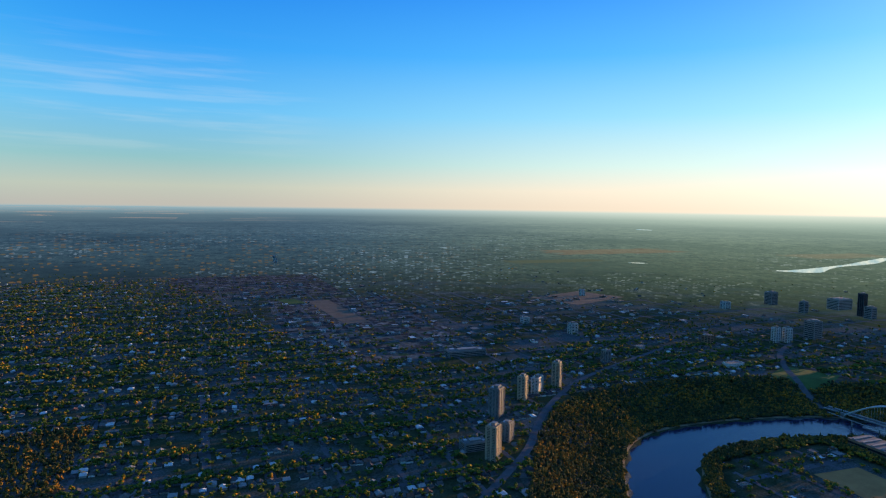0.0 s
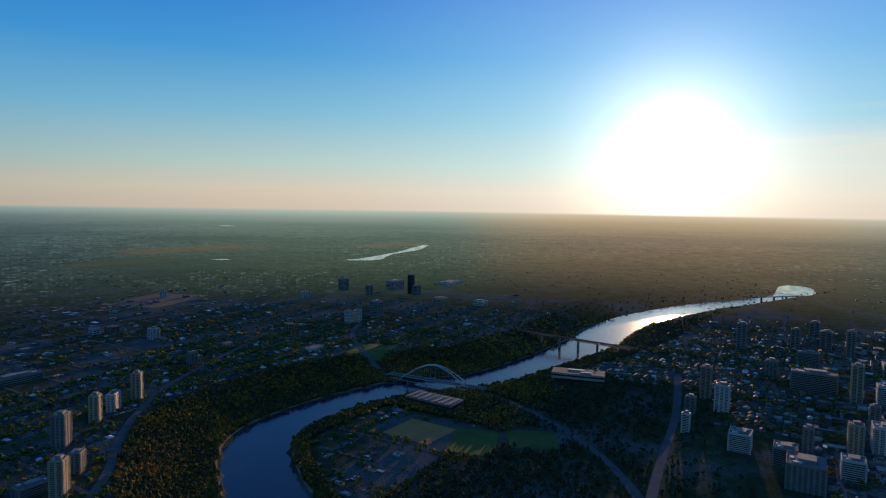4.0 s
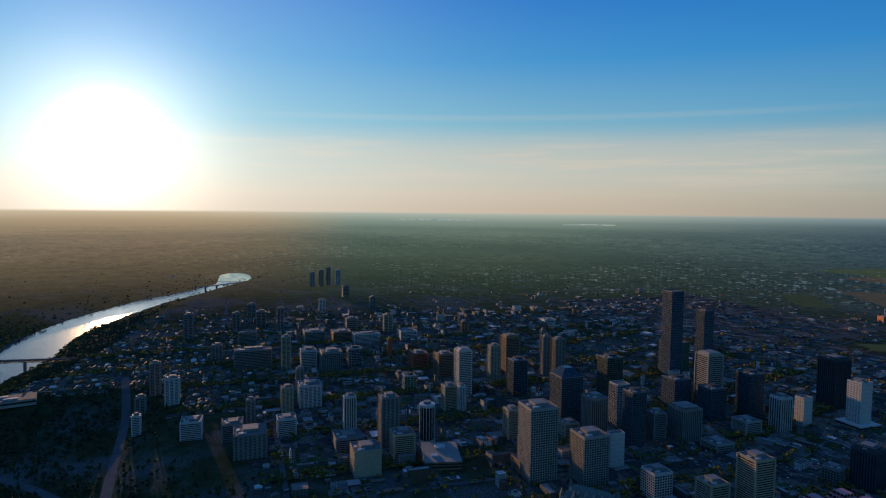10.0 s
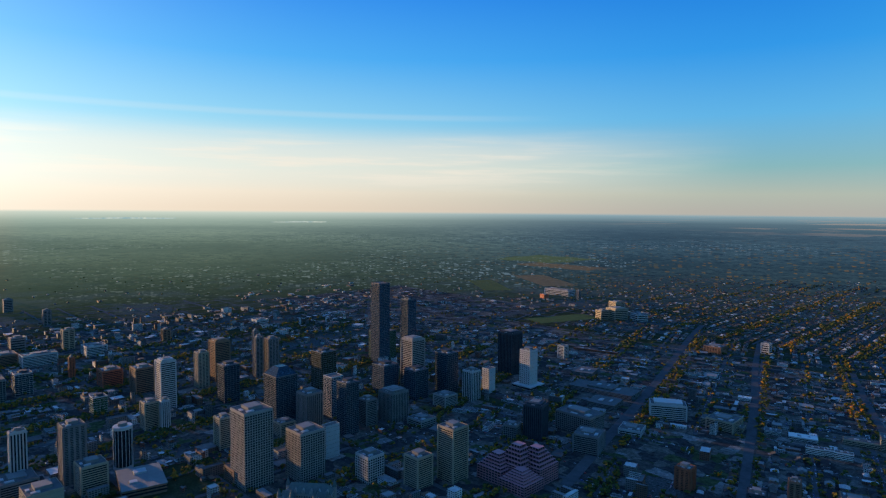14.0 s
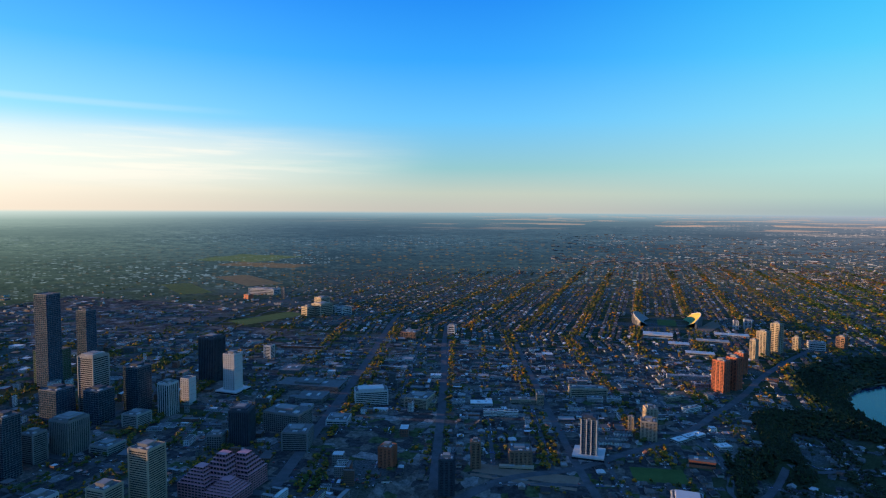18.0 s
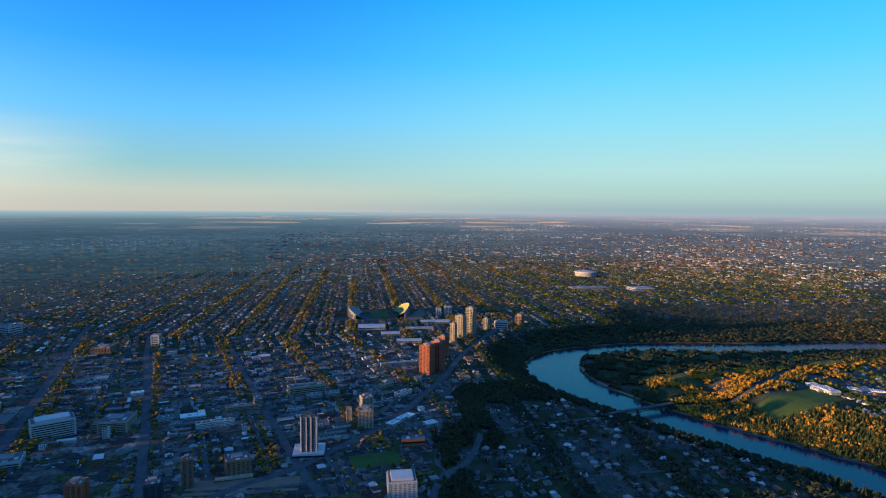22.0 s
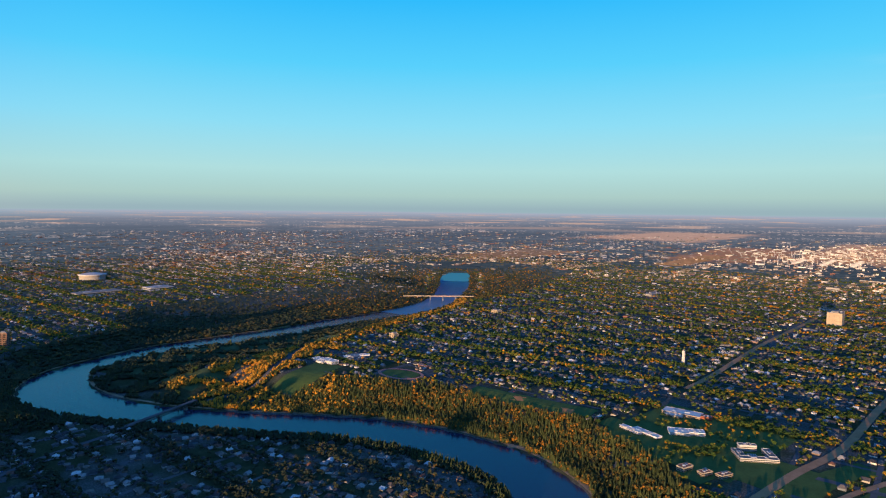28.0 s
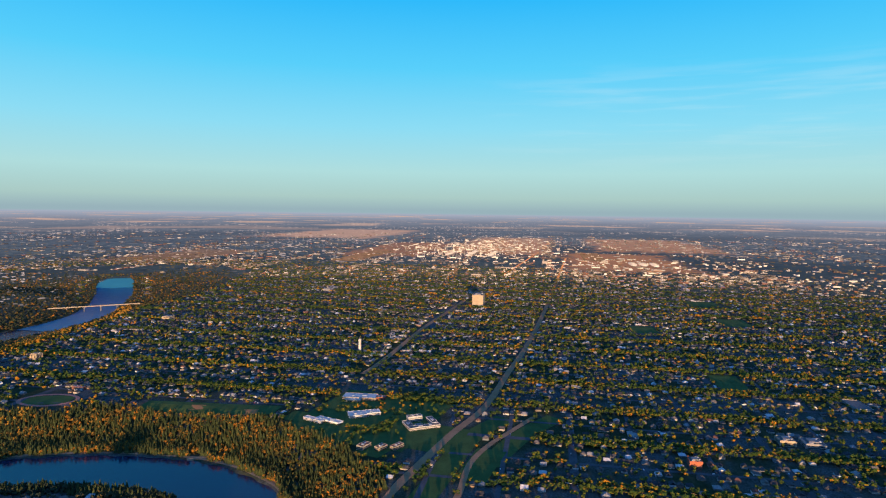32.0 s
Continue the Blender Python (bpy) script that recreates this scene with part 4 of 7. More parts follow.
tower(-1195, 1087, 43.7, 43.7, 138.4, "bands", "PALE", top="two")
tower(-1126, 1145, 42.1, 42.1, 105.4, "glass", "DARK")
tower(-1142, 1051, 43.3, 43.3, 74.3, "glass", "DARK")
tower(-1230, 1022, 48.8, 48.8, 75.1, "glass", "DARK", glass=BLUEGLASS)
tower(-1075, 844, 29.0, 29.0, 57.1, "bands", "CONCRETE")
tower(-1056, 903, 46.8, 46.8, 68.4, "stripes", "CONCRETE", top="two")
tower(-976, 514, 52.0, 52.0, 133.1, "grid", "PALE")
tower(-936, 596, 48.6, 48.6, 87.8, "grid", "PALE")
tower(-978, 679, 15.4, 30.7, 63.7, "blank", "WHITE", top="flat")
tower(-1006, 505, 36.2, 36.2, 24.7, "bands", "BROWN")
tower(-1148, 676, 33.9, 33.9, 28.1, "bands", "BEIGE")
# centre
tower(-1037, 1145, 30.5, 30.5, 74.7, "stripes", "WHITE")
tower(-1045, 1220, 25.1, 25.1, 64.9, "blank", "WHITE", top="flat")
tower(-1128, 1411, 49.0, 49.0, 122.4, "stripes", "DARK", top="two")
tower(-1006, 1340, 34.4, 34.4, 101.4, "blank", "WHITE", podium=14)
tower(-1128, 1684, 22.7, 22.7, 41.2, "bands", "WHITE", top="flat")
tower(-627, 1372, 78, 42, 35.6, "bands", "WHITE", top="two", turn=30)
tower(-509, 1399, 57.0, 57.0, 24.0, "bands", "BEIGE")
tower(-725, 1155, 85.4, 56.9, 41.8, "grid", "CONCRETE")
tower(-767, 1052, 39.4, 39.4, 72.8, "stripes", "DARK", top="two", turn=16)
tower(-800, 1015, 28.8, 28.8, 30.4, "grid", "CONCRETE", turn=16)
tower(-749, 782, 37.4, 37.4, 97.1, "bands", "BEIGE")
tower(-772, 720, 34.2, 34.2, 55.0, "bands", "BEIGE")
tower(-847, 672, 35.3, 35.3, 47.9, "grid", "WHITE")
tower(-1045, 1059, 40.1, 40.1, 29.7, "bands", "PALE")
tower(-990, 930, 43.8, 43.8, 16.0, "bands", "PALE")
tower(-638, 1225, 46.8, 46.8, 11.9, "bands", "WHITE", turn=16)
tower(-437, 1050, 17.6, 17.6, 36.6, "balcony", "BRICK", turn=16)
tower(-311, 1000, 24.6, 24.6, 63.7, "balcony", "DARK", turn=16)
tower(-283, 1088, 16.2, 16.2, 50.6, "balcony", "BROWN", turn=16)
tower(-209, 1135, 39.8, 39.8, 30.7, "balcony", "BROWN", turn=16)
tower(26, 1426, 23.9, 23.9, 43.9, "balcony", "BEIGE", turn=16)
tower(-649, 1071, 49.8, 49.8, 38.0, "bands", "CONCRETE", turn=16)
tower(-125, 1614, 91.8, 30.6, 23.1, "bands", "BEIGE", turn=16)
tower(-1419, 2418, 41.3, 41.3, 39.2, "bands", "BEIGE", turn=-24)
tower(-1374, 2462, 66.1, 66.1, 48.1, "bands", "BEIGE", top="two", turn=-24)
tower(-1288, 2501, 51.6, 51.6, 32.4, "bands", "WHITE", turn=-24)
tower(-1525, 2731, 52.6, 52.6, 34.7, "bands", "BEIGE", turn=-24)
tower(-1993, 2924, 158.4, 63.4, 32.4, "bands", "WHITE")
tower(-1965, 2740, 46, 30, 22, "blank", "BRICK", turn=-24)
tower(-1802, 2821, 15.6, 15.6, 50.3, "balcony", "CONCRETE")
tower(-813, 2126, 55.4, 55.4, 25.8, "balcony", "BROWN")
tower(-690, 2247, 25.0, 25.0, 35.8, "bands", "WHITE")
tower(-2326, 1252, 50.6, 50.6, 18.7, "bands", "WHITE")
tower(-1813, 962, 12.9, 12.9, 87.0, "balcony", "CONCRETE")
# north-east
slim = tower(-88, 1215, 30, 30, 76.5, "glass", "DARK", glass=BLUEGLASS, top="two")
singly("white_fin", [(x - 0.9, s_ * 15, 0, x + 0.9, s_ * 15 + s_ * 0.9, 78) if s_ > 0 else (x - 0.9, -15.9, 0, x + 0.9, -15, 78) for x in (-14.5, -4.5, 4.5, 14.5) for s_ in (-1, 1)]
       + [(15, y - 0.9, 0, 15.9, y + 0.9, 78) if s_ > 0 else (-15.9, y - 0.9, 0, -15, y + 0.9, 78) for y in (-14.0, -4.5, 4.5, 14.0) for s_ in (-1, 1)], WHITE, slim)
part("podium", [(-30, -28, 0, 30, -16, 9.0), (-30, 16, 0, 30, 28, 9.0), (-30, -16, 0, -16, 16, 9.0), (16, -16, 0, 30, 16, 9.0)], WHITE, slim, "white podium")
part("podium_glazing", ring(60, 56, 0.1, 2.0, 6.0), GLASS, slim)
OCCUPIED.append((-88, 1215, 34, 32))
tower(80, 1028, 46.1, 46.1, 32.0, "balcony", "WHITE", top="two")
tower(207, 1769, 31.8, 31.8, 84.7, "balcony", "BRICK", turn=-35)
tower(243, 1807, 29.1, 29.1, 87.4, "balcony", "BRICK", turn=-35)
tower(285, 1991, 25.5, 25.5, 62.9, "balcony", "BRICK", turn=-35)
tower(349, 2181, 17.2, 17.2, 67.4, "balcony", "BEIGE", turn=-35)
tower(388, 2255, 29.8, 29.8, 84.1, "balcony", "BEIGE", turn=-35)
tower(436, 2306, 28.2, 28.2, 103.7, "balcony", "BEIGE", turn=-35)
tower(514, 2389, 17.9, 17.9, 45.2, "balcony", "BEIGE", turn=-35)
tower(672, 2471, 26.4, 26.4, 43.0, "balcony", "BROWN", turn=-35)
tower(411, 2744, 26.1, 26.1, 38.8, "balcony", "WHITE")
tower(365, 2722, 17.5, 17.5, 34.9, "balcony", "WHITE")
tower(-13, 1384, 10.1, 10.1, 32.0, "balcony", "BEIGE")
tower(23, 1349, 30.6, 30.6, 40.6, "balcony", "BEIGE")
tower(581, 2419, 49.0, 24.5, 28.8, "bands", "WHITE")
tower(-440, 1041, 24.4, 24.4, 39.5, "balcony", "BRICK")
# south
tower(-639, -1232, 27.6, 24, 66.9, "balcony", "CONCRETE", turn=35)
tower(-756, -1318, 20, 18, 60.3, "balcony", "BEIGE", turn=38)
tower(-819, -1354, 34.0, 17.5, 43.5, "balcony", "WHITE", turn=38)
tower(-891, -1375, 21, 19, 70.2, "balcony", "BEIGE", turn=40)
tower(-1185, -1555, 20.5, 20.5, 38.0, "balcony", "CONCRETE")
tower(-1336, -1960, 26.7, 26.7, 40.5, "balcony", "WHITE")
tower(-523, -1018, 22, 20, 66.2, "balcony", "BEIGE", turn=36)
tower(-592, -1092, 22, 18, 38.4, "balcony", "CONCRETE", turn=36)
tower(-1272, -2213, 25.9, 25.9, 23.3, "bands", "WHITE")
tower(-1313, -2171, 35.8, 35.8, 25.7, "balcony", "BROWN")
tower(-1966, -2805, 22.6, 22.6, 34.5, "balcony", "WHITE")
tower(-806, -1782, 127.4, 42.5, 20.1, "bands", "CONCRETE")
tower(-508, -1074, 49.1, 24.6, 17.8, "bands", "CONCRETE")
tower(-1704, -1659, 29.1, 29.1, 31.0, "balcony", "BROWN")
tower(-1969, -1598, 20.7, 20.7, 53.3, "balcony", "WHITE")
tower(-2005, -1580, 22.1, 22.1, 53.2, "balcony", "WHITE")
tower(-2163, -1598, 40.9, 40.9, 65.9, "bands", "CONCRETE")
tower(-2840, -1865, 25.8, 25.8, 104.4, "stripes", "DARK")
tower(-2810, -1808, 32.4, 32.4, 53.4, "bands", "CONCRETE")
tower(-2929, -2034, 96, 58, 50, "bands", "PALE", top="two")
tower(-2393, -2228, 31.5, 31.5, 34.9, "balcony", "WHITE")
tower(-2655, -2015, 26.5, 26.5, 53.2, "bands", "CONCRETE")
tower(-2721, -2247, 41.0, 41.0, 64.5, "bands", "CONCRETE")
tower(-3350, -1909, 171.8, 85.9, 16.3, "bands", "WHITE")
tower(-2682, -1581, 56.7, 56.7, 23.3, "bands", "BEIGE")
tower(-2720, -1371, 52.5, 52.5, 22.2, "bands", "WHITE")
tower(-1529, -1383, 58.8, 29.4, 12.3, "blank", "WHITE", top="flat")
# east
tower(3099, 352, 83.5, 55.7, 55.9, "blank", "BEIGE")
tower(1971, 625, 7.9, 7.9, 41.2, "blank", "WHITE")
tower(1340, 1450, 65.7, 65.7, 5.0, "bands", "CONCRETE")
tower(1643, 1569, 22.0, 22.0, 19.0, "balcony", "BEIGE")
tower(2339, 1585, 33.3, 33.3, 16.8, "bands", "BEIGE")
tower(3450, 1275, 135.8, 45.3, 12.1, "bands", "PALE")
tower(1210, -280, 23.8, 23.8, 12.3, "blank", "BRICK")
tower(1368, -496, 29.9, 29.9, 10.4, "bands", "BEIGE")
tower(1365, -547, 37.8, 37.8, 9.6, "bands", "PALE")
tower(1675, -771, 80.0, 40.0, 5.0, "blank", "PALE", top="flat")

# ---- landmarks ----
def ground_at(E, N):
    return float(land_z(np.array([E]), np.array([N]))[0])


def tube(points, r, sides=8):
    """Verts and quads of a round bar along points."""
    p = np.asarray(points, float)
    t = np.gradient(p, axis=0)
    t /= np.linalg.norm(t, axis=1)[:, None]
    a = np.cross(t, (0.0, 0.0, 1.0) if abs(t[0, 2]) < 0.9 else (1.0, 0.0, 0.0))
    a /= np.linalg.norm(a, axis=1)[:, None]
    b = np.cross(t, a)
    ang = np.arange(sides) * 2 * np.pi / sides
    v = p[:, None] + r * (a[:, None] * np.cos(ang)[None, :, None] + b[:, None] * np.sin(ang)[None, :, None])
    i = np.arange(len(p) * sides).reshape(len(p), sides)
    j = np.roll(i, -1, axis=1)
    return v.reshape(-1, 3), np.stack([i[:-1], j[:-1], j[1:], i[1:]], -1).reshape(-1, 4)


def round_wall(r, z0, z1, sides=32, r1=None, cap=True):
    ang = np.arange(sides) * 2 * np.pi / sides
    lo = np.stack([r * np.cos(ang), r * np.sin(ang), np.full(sides, z0)], -1)
    hi = np.stack([(r1 or r) * np.cos(ang), (r1 or r) * np.sin(ang), np.full(sides, z1)], -1)
    faces = [(i, (i + 1) % sides, sides + (i + 1) % sides, sides + i) for i in range(sides)]
    return np.concatenate([lo, hi]), faces + ([tuple(range(sides, 2 * sides))] if cap else [])


def turned_to(a, b):
    return math.degrees(math.atan2(b[1] - a[1], b[0] - a[0]))


def arch_bridge():
    a, b, z = Vector((-1536, -1045)), Vector((-1548, -800)), -33.0
    n = (b - a).length
    root = thing("arch_bridge", a.x, a.y, z, "white steel arch road bridge over the river", "bridge", turn=turned_to(a, b))
    part("deck", [(-40, -11, -2.2, n + 40, 11, 0)], CONCRETE, root)
    part("roadway", [(-40, -8, 0, n + 40, 8, 0.15)], ASPHALT, root, "asphalt roadway")
    for s in (-1, 1):
        t = np.linspace(0, 1, 33)
        pts = np.stack([n * (0.06 + 0.88 * t), s * (12.5 - 7.5 * np.sin(np.pi * t)), -4 + 50 * np.sin(np.pi * t)], -1)
        v, f = tube(pts, 1.7)
        tagged(mesh_object("arch_rib", v, f, WHITE, root, True), "white arched steel rib")
        for k_ in range(4, 30, 2):
            x, y, zt = pts[k_]
            part("hanger", [(x - 0.16, y - 0.16, 0, x + 0.16, y + 0.16, zt)], STEEL, root)
        part("parapet_rail", [(-40, s * 11 - 0.25, 0, n + 40, s * 11 + 0.25, 1.3)], STEEL, root)
        part("abutment", [(n / 2 + s * n * 0.47 - 7, -13, -16, n / 2 + s * n * 0.47 + 7, 13, -2.2)], CONCRETE, root)
    for k_ in (8, 13, 19, 24):
        x = n * (0.06 + 0.88 * k_ / 32)
        w_, zt = 12.5 - 7.5 * math.sin(math.pi * k_ / 32), -4 + 50 * math.sin(math.pi * k_ / 32)
        part("cross_beam", [(x - 0.6, -w_, zt - 0.6, x + 0.6, w_, zt + 0.6)], WHITE, root)
    # footbridge beside it
    foot = thing("footbridge", a.x + 24, a.y, z, "slender curved footbridge beside the arch", "bridge", turn=turned_to(a, b))
    t = np.linspace(0, 1, 25)
    pts = np.stack([n * (t * 1.08 - 0.04), -13 - 14 * np.sin(np.pi * t), -0.5 + 0 * t], -1)
    v, f = tube(pts, 2.2, 6)
    mesh_object("walkway", v * (1, 1, 0.35), f, CONCRETE, foot)
    for k_ in (6, 12, 18):
        part("pier", [(pts[k_][0] - 1, pts[k_][1] - 1, -20, pts[k_][0] + 1, pts[k_][1] + 1, -0.8)], CONCRETE, foot)


def truss_bridge(name, a, b, z, deep, wide, spans, mat, label, piers_at, foot=-50.0, above=False):
    """Steel truss: chords, posts and diagonals on tall piers."""
    a, b = Vector(a), Vector(b)
    n = (b - a).length
    root = thing(name, a.x, a.y, z, label, "bridge", turn=turned_to(a, b))
    part("deck", [(0, -wide / 2, -2.0, n, wide / 2, 0)], ASPHALT, root)
    z0, z1 = (0.0, deep) if above else (-deep, -2.0)
    step = n / spans
    for s in (-1, 1):
        y = s * wide / 2
        part("chord", [(0, y - 0.8, z1 - 1.6, n, y + 0.8, z1)], mat, root)
        part("chord", [(0, y - 0.8, z0, n, y + 0.8, z0 + 1.6)], mat, root)
        rows = [(i * step - 0.6, y - 0.5, z0, i * step + 0.6, y + 0.5, z1) for i in range(spans + 1)]
        singly("post", rows, mat, root)
        V, F, k0 = [], [], 0
        for i in range(spans):
            lo, hi = (z0, z1) if i % 2 else (z1, z0)
            v, f = tube([(i * step, y, lo), ((i + 0.5) * step, y, (lo + hi) / 2), ((i + 1) * step, y, hi)], 0.4, 4)
            V.append(v), F.append(f + k0)
            k0 += len(v)
        tagged(mesh_object("lattice", np.concatenate(V), np.concatenate(F), mat, root), kind="stuff")
    for u in piers_at:
        part("pier", [(u * n - 3.0, -wide * 0.45, foot - z, u * n + 2.2, wide * 0.42, min(z0, -1.0))], CONCRETE, root, "concrete river pier")
    return root


arch_bridge()
truss_bridge("railway_bridge", (-2192, -470), (-2262, -1010), -3.0, 9.0, 13.0, 28, BLACKSTEEL, "long high black steel truss bridge on tall piers", (0.16, 0.30, 0.44, 0.58, 0.72))
truss_bridge("truss_bridge", (612, 1452), (840, 1522), -31.0, 8.0, 11.0, 16, BLACKSTEEL, "dark steel truss road bridge over the river", (0.22, 0.50, 0.85))


def beam_bridge(a, b, z, wide, piers_at, mat, label, foot=-52.0):
    X0, Y0, Z0, s = (float(v) for v in sight(a[0], a[1], z))
    root = thing("beam_bridge", X0, Y0, Z0, label, "bridge", turn=turned_to(a, b), size=s)
    n = math.hypot(b[0] - a[0], b[1] - a[1])
    part("deck", [(0, -wide / 2, -2.5, n, wide / 2, 0)], mat, root)
    for sg in (-1, 1):
        part("rail", [(0, sg * wide / 2 - 0.3, 0, n, sg * wide / 2 + 0.3, 1.2)], mat, root)
    for u in piers_at:
        part("pier", [(u * n - 2, -wide * 0.4, foot - z, u * n + 2, wide * 0.4, -2.5)], CONCRETE, root)


beam_bridge((2590, 2400), (2850, 2090), -22, 10, (0.2, 0.38, 0.56, 0.74), BEIGE, "low beige highway bridge across the far river")
beam_bridge((-4060, -260), (-4350, 60), -22, 16, (0.2, 0.4, 0.6, 0.8), CONCRETE, "concrete road bridge across the far river")


def round_tower():
    E, N, h = -1196, 374, 78.0
    root = thing("round_tower", E, N, 0, "round dark glass tower with white vertical ribs", "hotel tower", "city towers")
    v, f = round_wall(15.5, 0, h)
    mesh_object("glass_drum", v, f, GLASS, root, False)
    singly("rib", [(16 * math.cos(a) - 0.45, 16 * math.sin(a) - 0.45, 0, 16 * math.cos(a) + 0.45, 16 * math.sin(a) + 0.45, h) for a in np.arange(16) * math.pi / 8], WHITE, root)
    for z0, z1 in ((0, 6), (h - 4, h + 1.5)):
        v, f = round_wall(16.3, z0, z1, 32)
        mesh_object("ring_beam", v, f, WHITE, root)
    v, f = round_wall(8, h + 1.5, h + 7, 24)
    mesh_object("plant_room", v, f, CONCRETE, root)
    base = thing("podium_block", -1098, 372, 0, "low angular brown podium building with a pale roof", "building", turn=-12)
    part("wall", [(-48, -34, 0, 48, 34, 15)], BROWN, base)
    singly("window_strip", ring(96, 68, 0.15, 4, 7) + ring(96, 68, 0.15, 9.5, 12), GLASS, base)
    part("roof", [(-49, -35, 15, 49, 35, 15.8)], CONCRETE, base)
    singly("roof_unit", [(-30, -10, 15.8, -12, 10, 19), (12, -20, 15.8, 24, -8, 18)], STEEL, base)
    OCCUPIED.append((-1196, 374, 22, 22)), OCCUPIED.append((-1098, 372, 58, 46))


round_tower()


def stepped_complex():
    """Pink granite offices that climb in terraces towards the middle."""
    root = thing("terraced_office", -668, 868, 0, "pink granite office complex stepped in terraces", "office building", turn=0)
    glass_rows, wall_rows, roof_rows = [], [], []
    for cx, cy, top_ in ((-26, -24, 46), (24, 22, 58), (-28, 30, 36), (30, -30, 34), (0, 0, 62)):
        for i in range(6):
            half, z1 = 27 - 3.6 * i, top_ * (0.42 + 0.58 * (i + 1) / 6)
            z0 = 0 if i == 0 else top_ * (0.42 + 0.58 * i / 6)
            glass_rows.append((cx - half, cy - half, z0, cx + half, cy + half, z1))
            n = max(1, int((z1 - z0) / 4))
            for j in range(n):
                z = z0 + (z1 - z0) * j / n
                wall_rows += [(cx + r[0], cy + r[1], r[2], cx + r[3], cy + r[4], r[5]) for r in ring(2 * half, 2 * half, 0.5, z, z + 1.9)]
            wall_rows += [(cx + r[0], cy + r[1], r[2], cx + r[3], cy + r[4], r[5]) for r in piers(2 * half, 2 * half, 0.6, 1.2, 7, z0, z1)]
            roof_rows.append((cx - half - 0.3, cy - half - 0.3, z1, cx + half + 0.3, cy + half + 0.3, z1 + 0.5))
    joined("glazing", glass_rows, GLASS, root)
    joined("granite_frame", wall_rows, PINK, root)
    joined("terrace_roofing", roof_rows, PINK, root)
    OCCUPIED.append((-668, 868, 66, 66))


stepped_complex()


def grandstand(E, N, turn, seats, label, h=34.0):
    """A crescent of raked seats, highest in the middle."""
    X, Y, Z, s = (float(v) for v in sight(E, N, 0.0))
    root = thing("grandstand", X, Y, Z, label, "grandstand", "stadium stands", turn, s)
    ang = np.radians(np.linspace(-35, 35, 33))
    rise = np.cos(ang * 1.9) ** 0.8
    R = 165.0
    inner = np.stack([(R - 44) * np.cos(ang) - R, (R - 44) * np.sin(ang) * 1.15, 3 + 0 * ang], -1)
    outer = np.stack([R * np.cos(ang) - R, R * np.sin(ang) * 1.15, 5 + h * rise], -1)
    rows = np.stack([inner + (outer - inner) * u for u in np.linspace(0, 1, 9)], 0)
    rows[:, :, 2] = np.round(rows[:, :, 2] / 1.0)
    mesh_object("seating", rows[:5].reshape(-1, 3), sheet(rows[:5, :, 0], rows[:5, :, 1]), seats, root)
    mesh_object("upper_seating", rows[4:].reshape(-1, 3), sheet(rows[4:, :, 0], rows[4:, :, 1]), GOLDSEAT if seats is GREENSEAT else seats, root)
    back = np.stack([outer, outer * (1, 1, 0)], 0)
    mesh_object("back_wall", back.reshape(-1, 3), sheet(back[:, :, 0], back[:, :, 1]), CONCRETE, root)
    rim = outer + (0.5, 0, 1.0)
    v, f = tube(rim, 1.3, 6)
    mesh_object("rim_beam", v, f, WHITE, root)
    for k_ in range(0, 33, 4):
        x, y, z = outer[k_]
        part("buttress", [(x, y - 0.7, 0, x + 7, y + 0.7, z * 0.75)], CONCRETE, root)
    OCCUPIED.append((E, N, 60, 130))


grandstand(238, 2790, 0, GREENSEAT, "curved concrete grandstand with green and gold seats", 40)
grandstand(-32, 2760, 180, CONCRETE, "curved concrete grandstand seen from its back")
OCCUPIED.append((100, 2780, 150, 150))
area("playing_field", 104, 2780, 75, 150, GRASS, label="green turf of the stadium's playing field")


def hall(name, E, N, w, d, h, wall, roof, label, turn=0.0, strips=0):
    z = ground_at(E, N)
    X, Y, Z, s = (float(v) for v in sight(E, N, z))
    root = thing(name, X, Y, Z - 0.5, label, "building", "", turn, s)
    part("wall", [(-w / 2, -d / 2, 0, w / 2, d / 2, h)], wall, root)
    part("window_strip", ring(w, d, 0.15, h * 0.45, h * 0.72), GLASS, root)
    part("roof", [(-w / 2 - 0.6, -d / 2 - 0.6, h, w / 2 + 0.6, d / 2 + 0.6, h + 0.7)], roof, root)
    if strips:
        singly("skylight", [(-w / 2 + 3, -d / 2 + d * (i + 0.35) / strips, h + 0.7, w / 2 - 3, -d / 2 + d * (i + 0.65) / strips, h + 2.2) for i in range(strips)], CONCRETE, root)
    else:
        singly("roof_unit", [(-w * 0.3, -d * 0.2, h + 0.7, -w * 0.15, d * 0.1, h + 2.6), (w * 0.1, d * 0.05, h + 0.7, w * 0.22, d * 0.25, h + 2.2)], STEEL, root)
    OCCUPIED.append((E, N, w / 2 + 6, d / 2 + 6))
    return root


